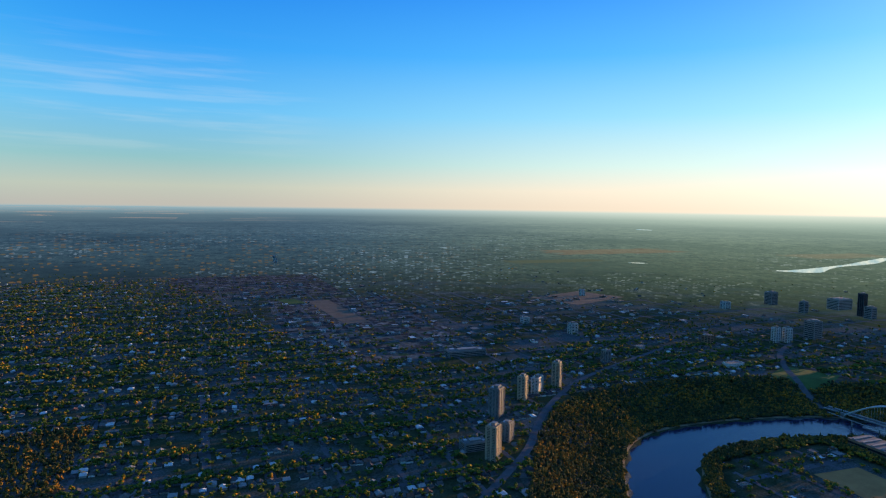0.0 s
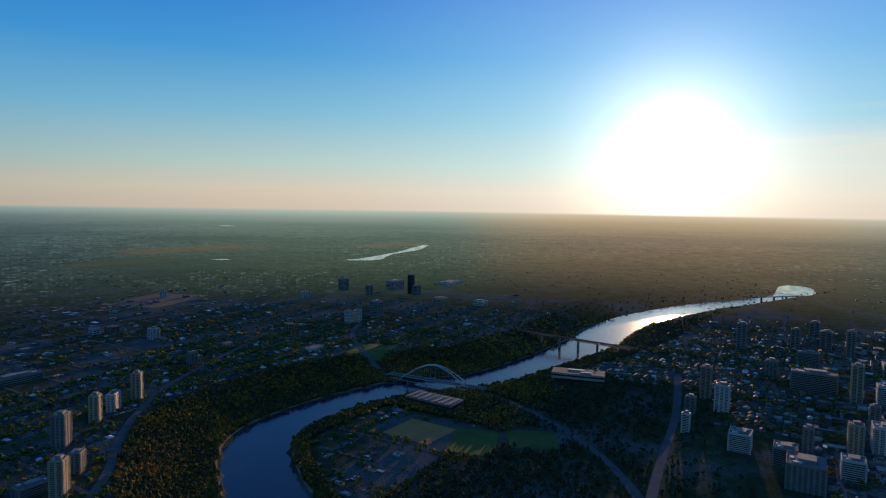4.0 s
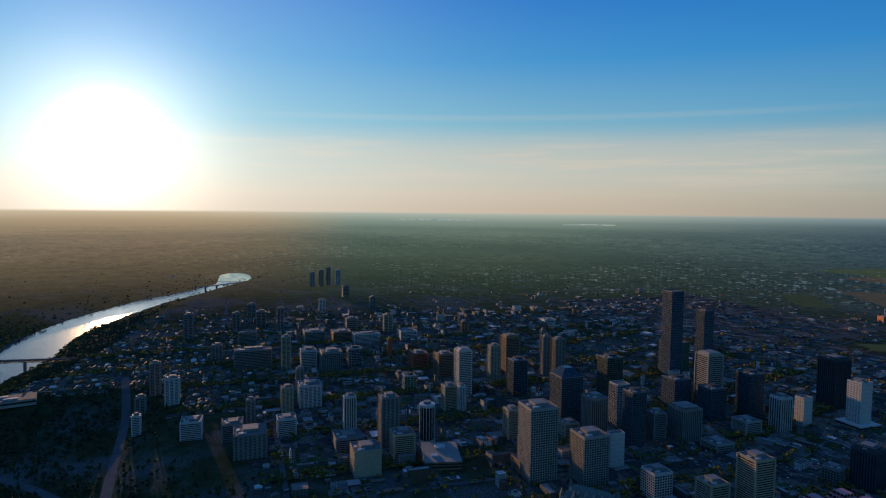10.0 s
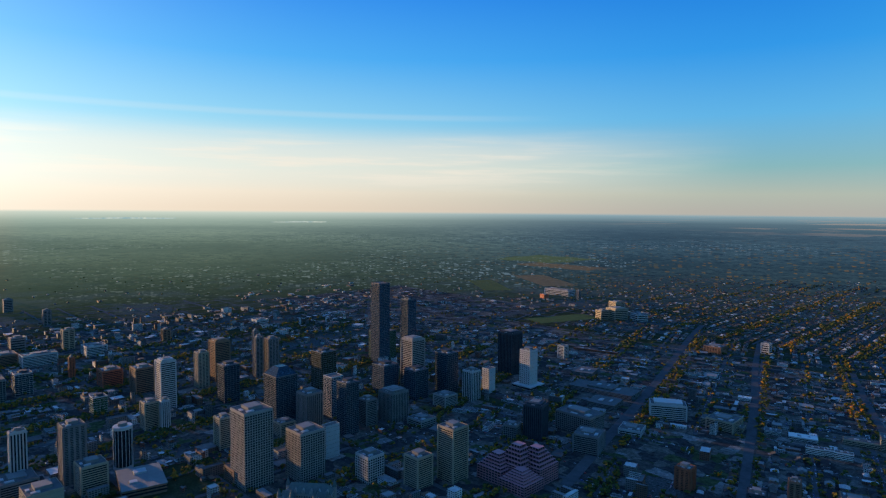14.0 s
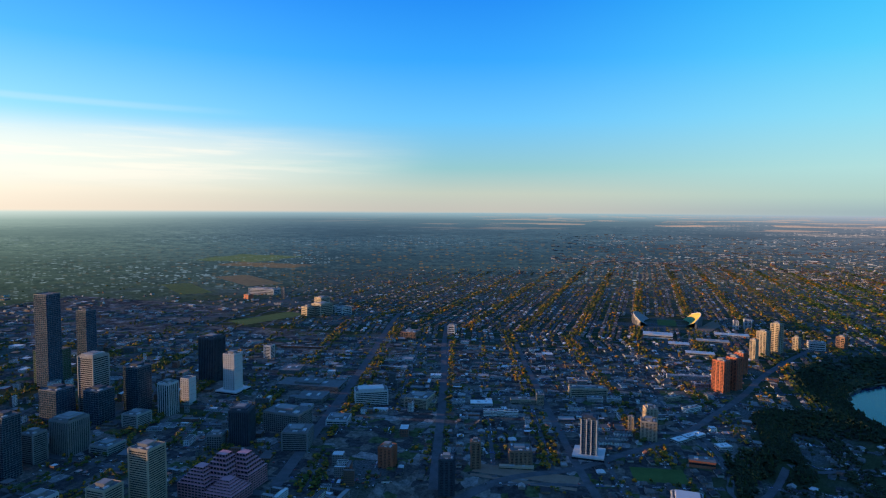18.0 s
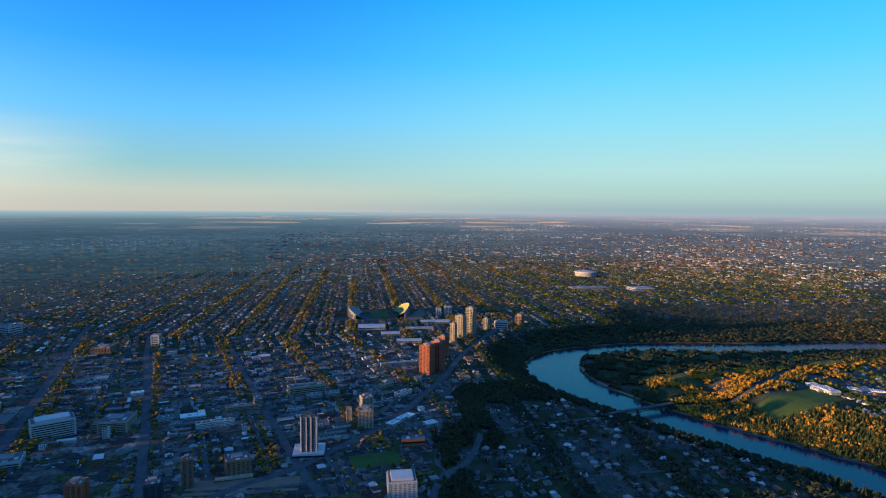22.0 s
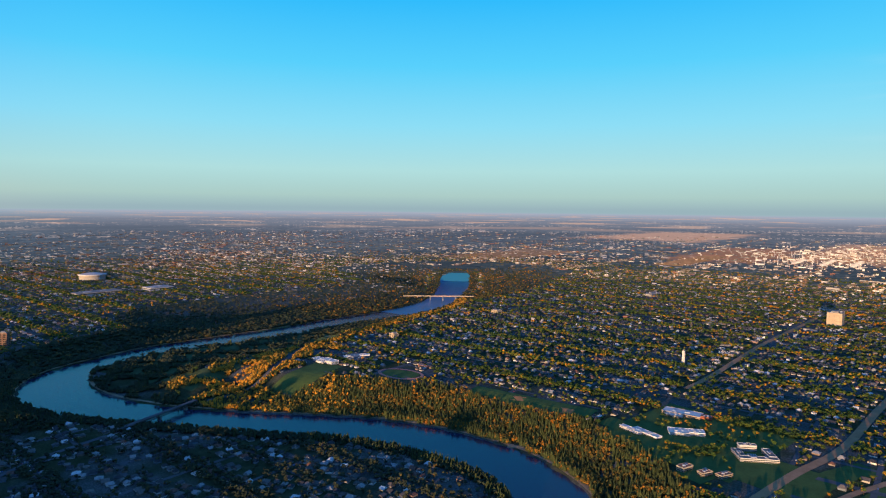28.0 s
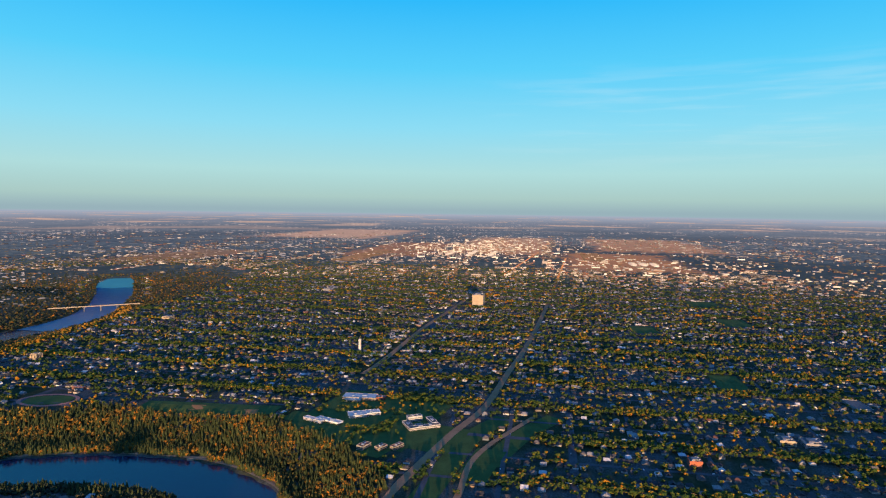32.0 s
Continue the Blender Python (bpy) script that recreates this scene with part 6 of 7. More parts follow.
CORE = (-2750, -420, 60, 1600)      # downtown
FRINGE = (-1900, 350, 1350, 2150)   # low flat-roofed blocks north of it
YARDS = [(3900, 9000, -2500, 2300), (300, 900, 3900, 4700), (-3200, -1700, 1500, 2700), (-2100, -1250, -2900, -2150),
         (1880, 2600, 455, 560), (2600, 3300, 410, 520), (3300, 3950, 360, 470), (-800, 300, 3900, 4500)]


def seen(E, N):
    """The sectors round the camera that it turns through, with a margin."""
    b = np.degrees(np.arctan2(E, N)) % 360
    return (b < 122) | (b > 160)


FLAT_TOWN = (215, 960, 560, 1590)   # houses on the valley floor
TURN, PIVOT = radians(16.0), (-400.0, 1400.0)  # the streets north of downtown stand askew


def in_turned(E, N):
    return inside(E, N, (-2450, 225, 900, 2350))


def regrid(E, N, *more):
    """Places of the plain grid, with those of the askew quarter put in its own grid. Returns E, N, the other arrays, and which ones are askew."""
    c, sn = math.cos(TURN), math.sin(TURN)
    x, y = E - PIVOT[0], N - PIVOT[1]
    E2, N2 = PIVOT[0] + x * c - y * sn, PIVOT[1] + x * sn + y * c
    a, b = ~in_turned(E, N), in_turned(E2, N2)
    return (np.concatenate([E[a], E2[b]]), np.concatenate([N[a], N2[b]]), *(np.concatenate([m[a], m[b]]) for m in more), np.concatenate([np.zeros(a.sum(), bool), np.ones(b.sum(), bool)]))


BELT = [(1017, -4112), (147, -4144), (-133, -3037), (-323, -2198), (-535, -1789), (-803, -1627), (-1352, -1855), (-1210, -2247), (-947, -2972), (-882, -4810), (-757, -6744), (2309, -9411)]


def in_belt(E, N):
    """Inside the belt of works and warehouses along the railway, south."""
    odd = np.zeros(np.shape(E), bool)
    for (x0, y0), (x1, y1) in zip(BELT, BELT[1:] + BELT[:1]):
        odd ^= ((y0 > N) != (y1 > N)) & (E < x0 + (x1 - x0) * (N - y0) / (y1 - y0))
    return odd


def settle(E, N):
    """What kind of land: 0 none, 1 houses, 2 downtown, 3 low commercial, 4 woods, 5 school lawns."""
    q = river_gap(E, N)
    z = land_z(E, N, q)
    kind = np.ones(E.shape, int)
    kind[inside(E, N, FRINGE)] = 3
    kind[inside(E, N, CORE)] = 2
    for y in YARDS:
        kind[inside(E, N, y)] = 3
    kind[in_belt(E, N)] = 3
    slope = (z > -43.5) & (z < -3.5)
    kind[slope | (q < 70)] = 4
    low = z < -36
    kind[low & (q >= 45) & inside(E, N, FLAT_TOWN)] = 1
    kind[low & (q >= 45) & inside(E, N, (-1300, -760, -930, -620))] = 3
    kind[inside(E, N, (640, 1700, 1560, 2260)) & low] = 4
    kind[inside(E, N, (210, 460, -1450, -1070))] = 4
    kind[inside(E, N, (-1500, -650, -620, 30))] = 4
    kind[inside(E, N, (840, 1180, 1490, 1690)) | (inside(E, N, (1180, 1420, 1560, 1690)))] = 4
    kind[inside(E, N, (1110, 1560, 225, 570)) & (z > -3.5)] = 5
    kind[q < 6] = 0
    return kind, z, q


# streets
def build_streets():
    lines = []
    for x in np.arange(-5200, 5200, 108):
        lines.append(("n", x))
    for y in np.arange(-5200, 5200, 132):
        lines.append(("e", y))
    verts, faces, base = [], [], 0
    for way_, c, askew in [(*l_, k_) for l_ in lines for k_ in (False, True)]:
        s = np.arange(-5200, 5201, 36.0)
        half = 8.0 if round(abs(c) / 108) % 4 == 0 else 5.0
        if way_ == "n":
            E, N = np.stack([np.full(s.shape, c - half), np.full(s.shape, c + half)], 1), np.stack([s, s], 1)
        else:
            E, N = np.stack([s, s], 1), np.stack([np.full(s.shape, c + half), np.full(s.shape, c - half)], 1)
        if askew:
            x, y, c_, s_ = E - PIVOT[0], N - PIVOT[1], math.cos(TURN), math.sin(TURN)
            E, N = PIVOT[0] + x * c_ - y * s_, PIVOT[1] + x * s_ + y * c_
        mine = in_turned(E.mean(1), N.mean(1)) == askew
        if not mine.any():
            continue
        kind, z, q = settle(E.mean(1), N.mean(1))
        r = np.hypot(E.mean(1), N.mean(1))
        good = mine & (kind > 0) & (kind < 4) & (r < np.where(off_sun(E.mean(1), N.mean(1)) < 70, 3400, np.where(N.mean(1) > 0, 4850, 4300))) & (r > 500) & seen(E.mean(1), N.mean(1))
        Z = land_z(E, N) + 0.5
        x, y, zz_, k_ = sight(E, N, Z)
        verts.append(np.stack([x, y, zz_], -1).reshape(-1, 3))
        i = np.arange(len(s) - 1)
        i = i[good[:-1] & good[1:]]
        faces.append(base + np.stack([2 * i, 2 * i + 1, 2 * i + 3, 2 * i + 2], 1))
        base += 2 * len(s)
    ob = mesh_object("road", np.concatenate(verts), np.concatenate(faces), ASPHALT)
    tagged(ob, "grid of grey asphalt city streets", "road", kind="structure")


build_streets()


def stamp(protos, E, N, Z, size, tall, turn):
    """Copies of small shapes, joined: arrays of verts and faces. protos: list of (verts, faces)."""
    x, y, z, s = sight(E, N, Z)
    which = RNG.integers(0, len(protos), len(E))
    V, F, base = [], [], 0
    for p, (pv, pf) in enumerate(protos):
        i = np.where(which == p)[0]
        if not len(i):
            continue
        c, sn = np.cos(turn[i])[:, None], np.sin(turn[i])[:, None]
        a = (size[i] * s[i])[:, None]
        vx, vy, vz = pv[:, 0][None], pv[:, 1][None], pv[:, 2][None]
        X = x[i][:, None] + a * (vx * c - vy * sn)
        Y = y[i][:, None] + a * (vx * sn + vy * c)
        Zz = z[i][:, None] + (tall[i] * s[i])[:, None] * vz
        V.append(np.stack([X, Y, Zz], -1).reshape(-1, 3))
        k_ = len(pv)
        F.append((base + np.arange(len(i))[:, None, None] * k_ + pf[None]).reshape(-1, pf.shape[1]))
        base += len(i) * k_
    return np.concatenate(V), np.concatenate(F)


OCTA_V = np.array([(1, 0, 0), (0, 1, 0), (-1, 0, 0), (0, -1, 0), (0, 0, 1), (0, 0, -1)], float)
OCTA_F = np.array([(0, 1, 4), (1, 2, 4), (2, 3, 4), (3, 0, 4), (1, 0, 5), (2, 1, 5), (3, 2, 5), (0, 3, 5)])


def crown(clumps, rng):
    """A lumpy crown of unit height and about unit width: small leaf clumps with gaps, on a trunk."""
    V, F = [], []
    for i in range(clumps):
        a, r = rng.uniform(0, 2 * np.pi), 0.30 * np.sqrt(rng.uniform(0.05, 1))
        h = rng.uniform(0.36, 0.84)
        r *= 1.25 - abs(h - 0.5) * 1.2
        size = rng.uniform(0.15, 0.25) * {1: 2.0, 2: 1.75, 3: 1.5}.get(clumps, 1.15)
        v = OCTA_V * size * rng.uniform(0.7, 1.3, (6, 1)) * (1, 1, 0.75)
        t = rng.uniform(0, 1.5)
        v = np.stack([v[:, 0] * np.cos(t) - v[:, 1] * np.sin(t), v[:, 0] * np.sin(t) + v[:, 1] * np.cos(t), v[:, 2]], -1)
        F.append(OCTA_F + 6 * i)
        V.append(v + (r * np.cos(a), r * np.sin(a), h))
    b = 6 * clumps
    if clumps < 4:
        return np.concatenate(V), np.concatenate(F)
    V.append(np.array([(0.035, 0, 0), (-0.02, 0.03, 0), (-0.02, -0.03, 0), (0, 0, 0.6)]))
    F.append(np.array([(0, 1, 3), (1, 2, 3), (2, 0, 3)]) + b)
    return np.concatenate(V), np.concatenate(F)


def spruce(tiers, sides, rng):
    V, F, b = [], [], 0
    for i in range(tiers):
        z0, z1 = 0.08 + 0.80 * i / tiers * 0.9, min(1.0, 0.08 + 0.92 * (i + 1.5) / tiers)
        r = 0.24 * (1 - i / tiers) + 0.05
        ang = np.arange(sides) * 2 * np.pi / sides + i
        rr = r * rng.uniform(0.75, 1.2, sides)
        V.append(np.concatenate([np.stack([rr * np.cos(ang), rr * np.sin(ang), np.full(sides, z0)], -1), [(0, 0, z1)]]))
        F.append(b + np.array([(j, (j + 1) % sides, sides) for j in range(sides)]))
        b += sides + 1
    return np.concatenate(V), np.concatenate(F)


SHAPE = np.random.default_rng(3)
BIG = [crown(6, SHAPE) for i in range(8)]
MID = [crown(3, SHAPE) for i in range(8)]
SMALL = [crown(2, SHAPE) for i in range(8)]
TINY = [(v_ * (1.5, 1.5, 1.0), f_) for v_, f_ in (crown(1, SHAPE) for i in range(6))]
FIR, FIR_FAR = [spruce(4, 7, SHAPE) for i in range(4)], [spruce(2, 5, SHAPE) for i in range(3)]


def scatter(count, box):
    return RNG.uniform(box[0], box[1], count), RNG.uniform(box[2], box[3], count)


def rows_of(step_row, step_tree, along, box, jitter):
    """Places in rows along one of the street directions."""
    if along == "n":
        a, b = np.meshgrid(np.arange(box[0], box[1], step_row), np.arange(box[2], box[3], step_tree))
    else:
        b, a = np.meshgrid(np.arange(box[2], box[3], step_row), np.arange(box[0], box[1], step_tree))
    a, b = a.ravel(), b.ravel()
    return a + RNG.normal(0, jitter, a.shape), b + RNG.normal(0, jitter, a.shape)


def wave(E, N, scale, seed):
    """A smooth field between 0 and 1."""
    k_ = 2 * np.pi / scale
    v = np.sin(E * k_ + seed) * np.cos(N * k_ * 0.9 + seed * 2) + 0.6 * np.sin((E + N) * k_ * 1.7 + seed * 3) + 0.4 * np.cos((E - 0.6 * N) * k_ * 2.6 + seed)
    return np.clip(0.5 + v / 3.2, 0, 1)


def reach_of(E, N):
    """How far out single trees and houses stand."""
    off = off_sun(E, N)
    return 4850 + np.where(N > 0, 1850 * soft(80, 112, off), 600 * soft(84, 96, off))


def thinning(E, N, d):
    """How far the trees and houses thin out with distance, sooner under the sun."""
    sunward, away = 1 - 0.995 * soft(1600, 3300, d), 1 - 0.97 * soft(0.55, 1.0, d / reach_of(E, N))
    return sunward + (away - sunward) * soft(58, 98, off_sun(E, N))


def build_near_trees(rows):
    """Single trees by the houses: a tapered trunk with limbs, and a crown of leaf clumps."""
    tints = (("green", (0.055, 0.080, 0.018)), ("olive", (0.10, 0.105, 0.020)), ("golden", (0.30, 0.17, 0.02)), ("orange", (0.38, 0.15, 0.016)))
    protos = []
    for i in range(12):
        what, colour = tints[(i * 5) % 4]
        leaves = bpy.data.materials.get("leaves_" + what) or plain("leaves_" + what, colour, 0.9, 0, 0.45, 0.5, 0.1)
        v, f = crown(11, SHAPE)
        root = new("tree", None)
        mesh_object("crown", v[:-4], f[:-3], leaves, root)
        V, F, k0 = [], [], 0
        for a_, lean, z0, z1, r in ((0, 0.0, 0.0, 0.62, 0.028), (0.6, 0.20, 0.28, 0.62, 0.014), (2.7, 0.22, 0.32, 0.66, 0.013), (4.6, 0.18, 0.24, 0.58, 0.014)):
            foot, tip = np.array((0, 0, z0)), np.array((lean * math.cos(a_), lean * math.sin(a_), z1))
            ring_ = [(r * math.cos(t), r * math.sin(t), 0) for t in (0, 1.26, 2.51, 3.77, 5.03)]
            V += [foot + np.array(c) for c in ring_] + [tip + np.array(c) * 0.35 for c in ring_]
            F += [(k0 + j, k0 + (j + 1) % 5, k0 + 5 + (j + 1) % 5, k0 + 5 + j) for j in range(5)]
            k0 += 10
        mesh_object("trunk", np.array(V), F, BARK, root)
        protos.append(tagged(root, "broad %s street tree beside small houses" % what if what != "golden" else "golden yellow autumn tree beside small houses", "tree", "trees by the houses"))
    used = set()
    for k_, (E, N, z, size, tall, turn) in enumerate(rows):
        p = k_ % len(protos)
        m = pose(E, N, z - 0.2, 0, 0, math.degrees(turn))
        ob = copy_thing(protos[p], m) if p in used else protos[p]
        used.add(p)
        ob.matrix_basis = m
        ob.scale = Vector((size, size, tall))


def build_trees():
    E, N, W = [], [], []
    # street trees: along the avenues south, along the streets north and east
    for off in (8.0, -8.0):
        a, b = rows_of(132, 8.5, "e", (-5200, 5200, -5212, 6800), 1.6)
        E.append(a), N.append(b + off + 12), W.append(np.where((b < -900) & (a < 900), 0.95, 0.10))
        a, b = rows_of(108, 8.5, "n", (-5200, 5200, -5200, 6800), 1.6)
        strong = np.where(np.round((a + 5200) / 108) % 2 == 0, np.where(a > 900, 1.0, 0.78), 0.16)
        E.append(a + off), N.append(b), W.append(np.where((b > -900) | (a > 900), strong, 0.12))
    for off in (17.0, -17.0):
        a, b = rows_of(216, 10.0, "n", (-5200, 5200, -5200, 6800), 2.0)
        use = (b > -900) | (a > 900)
        E.append(a[use] + off), N.append(b[use]), W.append(np.where(a[use] > 900, 0.95, 0.6))
    a, b = scatter(265000, (-5200, 5200, -5200, 6800))
    E.append(a), N.append(b), W.append(np.where((b < -700) & (a < 900), 0.72, np.where(a > 900, np.where(np.hypot(a, b) < 2600, 0.50, 0.42), np.where((a > 500) & (b > 2300), 0.40, 0.17))))
    E, N, W, askew = regrid(np.concatenate(E), np.concatenate(N), np.concatenate(W))
    d = np.hypot(E, N)
    good = (d < reach_of(E, N)) & (d > 700) & seen(E, N)
    E, N, W, d = E[good], N[good], W[good], d[good]
    kind, z, q = settle(E, N)
    keep = (kind > 0) & (kind != 4)
    W = W * np.where(kind == 2, 1.25, np.where(kind == 3, np.where(N < -1500, 0.16, 0.62), np.where(kind == 5, 1.5, np.where(inside(E, N, FLAT_TOWN), 2.6, 1.0)))) * (0.62 + 0.7 * wave(E, N, 520, 2.0))
    W = W * thinning(E, N, d)
    keep &= RNG.uniform(0, 1, E.shape) < W
    keep &= ~kept_free(E, N, 2.0) & ~((N > 4300) & (np.abs(E) < 40))
    E, N, z, d = E[keep], N[keep], z[keep], d[keep]
    n = len(E)
    size, tall, turn = RNG.uniform(8, 17.5, n) * np.where(d > 2500, 0.82, np.where((E > 900) | (N < -700), 1.08, 1.0)), RNG.uniform(7, 15, n), RNG.uniform(0, 6.28, n)
    near = d < 1900
    first = np.argsort(d)[:260]
    build_near_trees([(E[i], N[i], z[i], size[i], tall[i], turn[i]) for i in first])
    lone = np.zeros(n, bool)
    lone[first] = True
    E, N, z, d, size, tall, turn, near = (v_[~lone] for v_ in (E, N, z, d, size, tall, turn, near))
    # trees on the valley floor: its shade is painted into their leaves
    below = inside(E, N, FLAT_TOWN)
    south = (E < 700) & (N > -700) & ~below
    for part_of, leaf, sel, protos, name in [(p_, l_) + g_ for p_, l_ in ((south, GOLD_LEAF), (~south & ~below, LEAF), (below, SHADE_LEAF))
                                             for g_ in ((near, BIG, "street_trees"), (~near & (d < 2900), SMALL, "far_street_trees"), (d >= 2900, TINY, "distant_street_trees"))]:
        sel = sel & part_of
        if not sel.any():
            continue
        v, f = stamp(protos, E[sel], N[sel], z[sel], size[sel], tall[sel], turn[sel])
        tagged(mesh_object(name, v, f, leaf), "green, yellow and orange autumn trees lining streets and yards", "trees", kind="stuff")
    # woods on the valley's sides
    pick = RNG.integers(0, len(RIVER), 430000)
    reach = RIVER[pick, 2] + 12 + 680 * RNG.uniform(0, 1, len(pick))
    ang = RNG.uniform(0, 2 * np.pi, len(pick))
    a, b = RIVER[pick, 0] + reach * np.cos(ang), RIVER[pick, 1] + reach * np.sin(ang)
    a3, b3 = scatter(1200, (210, 460, -1450, -1070))
    a4, b4 = scatter(8000, (120, 420, 950, 1800))
    a, b = np.concatenate([a, a3, a4]), np.concatenate([b, b3, b4])
    d = np.hypot(a, b)
    good = (d < np.where(off_sun(a, b) > 100, 5300, 4700)) & (d > 850) & seen(a, b)
    a, b, d = a[good], b[good], d[good]
    kind, z, q = settle(a, b)
    open_ = inside(a, b, (700, 1650, 1560, 2230)) & (wave(a, b, 150, 3.0) < 0.52)
    keep = (kind == 4) & (q > 13) & ~kept_free(a, b, 3.0) & ~open_
    park = inside(a, b, (-1800, -620, -610, 40)) & (q > 45)
    keep &= RNG.uniform(0, 1, a.shape) < np.where(park, 0.36, np.where(d < 2300, 0.95, np.where(off_sun(a, b) < 70, 0.36 - 0.35 * soft(2300, 3300, d), 0.36 - 0.22 * soft(2900, 3600, d))))
    a, b, z, d = a[keep], b[keep], z[keep], d[keep]
    n = len(a)
    size, tall, turn = RNG.uniform(7, 13.5, n), RNG.uniform(8, 15, n), RNG.uniform(0, 6.28, n)
    fir = RNG.uniform(0, 1, n) < np.where((a > 880) & (a < 1500) & (b < 1500), 0.42 + 0.38 * soft(0.42, 0.62, wave(a, b, 190, 5.0)), 0.12)
    bench = inside(a, b, (840, 1420, 1190, 1690))
    on_east = np.zeros(n, bool)
    for i in np.array_split(np.arange(n), 40):
        on_east[i] = a[i] > RIVER[np.argmin(np.hypot(a[i][:, None] - RIVER[::2, 0], b[i][:, None] - RIVER[::2, 1]), 1) * 2, 0]
    # woods outside the gold take leaves with the valley's shade painted in
    gold = ((a > 860) & on_east & (b < 1560)) | ((b < -560) & (RNG.uniform(0, 1, n) < 0.8)) | ((a > 1900) & (RNG.uniform(0, 1, n) < 0.4))
    tone_of = ((gold & ~bench, WOOD_LEAF, "golden"), (bench, RIM_LEAF, "bright golden"), (~gold & ~bench, SHADE_LEAF, "dull green"))
    for sel, protos, name, mat, what in [((d < 1500) & ~fir & w_, BIG, "valley_woods", m_, "dense %s autumn woods on the valley slope" % t_) for w_, m_, t_ in tone_of] \
            + [((d >= 1500) & (d < 2200) & ~fir & w_, MID, "valley_woods", m_, "dense %s autumn woods along the valley" % t_) for w_, m_, t_ in tone_of] \
            + [((d >= 2200) & ~fir & w_, TINY, "far_valley_woods", m_, "dense %s autumn woods on the far valley slope" % t_) for w_, m_, t_ in tone_of] \
            + [((d < 1900) & fir, FIR, "spruce_woods", SPRUCE, "dark green spruces among the valley woods"),
               ((d >= 1900) & fir, FIR_FAR, "far_spruce_woods", SPRUCE, "dark spruces on the far valley slope")]:
        if sel.sum():
            v, f = stamp(protos, a[sel], b[sel], z[sel], size[sel] * (1.35 if mat is SPRUCE else 1), tall[sel] * (1.3 if mat is SPRUCE else 1), turn[sel])
            tagged(mesh_object(name, v, f, mat), what, "woods", kind="stuff")
    # the bright edge of aspens between the bench and the houses above it
    rim = spline([(872, 1390, 26), (930, 1450, 34), (1040, 1556, 40), (1180, 1625, 34), (1344, 1678, 34), (1644, 1738, 30), (1988, 1800, 28), (2370, 1864, 24), (2600, 2010, 24), (2800, 2150, 22)], 7)
    rim = np.repeat(rim, 6, axis=0)
    a, b = rim[:, 0] + RNG.normal(0, 0.8, len(rim)) * rim[:, 2], rim[:, 1] + RNG.normal(0, 0.8, len(rim)) * rim[:, 2]
    free = ~kept_free(a, b, 2.0) & (river_gap(a, b) > 12)
    a, b = a[free], b[free]
    n = len(a)
    v, f = stamp(BIG, a, b, land_z(a, b), RNG.uniform(8, 15, n), RNG.uniform(9, 16, n), RNG.uniform(0, 6.28, n))
    tagged(mesh_object("aspen_edge", v, f, RIM_LEAF), "bright golden aspens along the edge of the bench", "trees", kind="stuff")


build_trees()

HOUSE_V = np.array([(-.5, -.5, 0), (.5, -.5, 0), (.5, .5, 0), (-.5, .5, 0), (-.5, -.5, .55), (.5, -.5, .55), (.5, .5, .55), (-.5, .5, .55)], float)
HOUSE_F = np.array([(0, 1, 5, 4), (1, 2, 6, 5), (2, 3, 7, 6), (3, 0, 4, 7)])
ROOF_V = np.array([(-.56, -.58, .5), (.56, -.58, .5), (.56, .58, .5), (-.56, .58, .5), (-.5, 0, 1), (.5, 0, 1)], float)
ROOF_F = np.array([(0, 1, 5, 4), (2, 3, 4, 5), (1, 2, 5, 5), (3, 0, 4, 4)])
HIP_V = ROOF_V.copy()
HIP_V[4:, 0] *= 0.35
FLAT_V = np.array([(-.5, -.5, 1), (.5, -.5, 1), (.5, .5, 1), (-.5, .5, 1)], float)
FLAT_F = np.array([(0, 1, 2, 3)])
BOXWALL_V = HOUSE_V.copy()
BOXWALL_V[4:, 2] = 1.04


def tri(f):
    """Quads, some with a doubled corner, as triangles."""
    t = np.concatenate([f[:, [0, 1, 2]], f[:, [0, 2, 3]]])
    return t[(t[:, 0] != t[:, 1]) & (t[:, 1] != t[:, 2]) & (t[:, 0] != t[:, 2])]


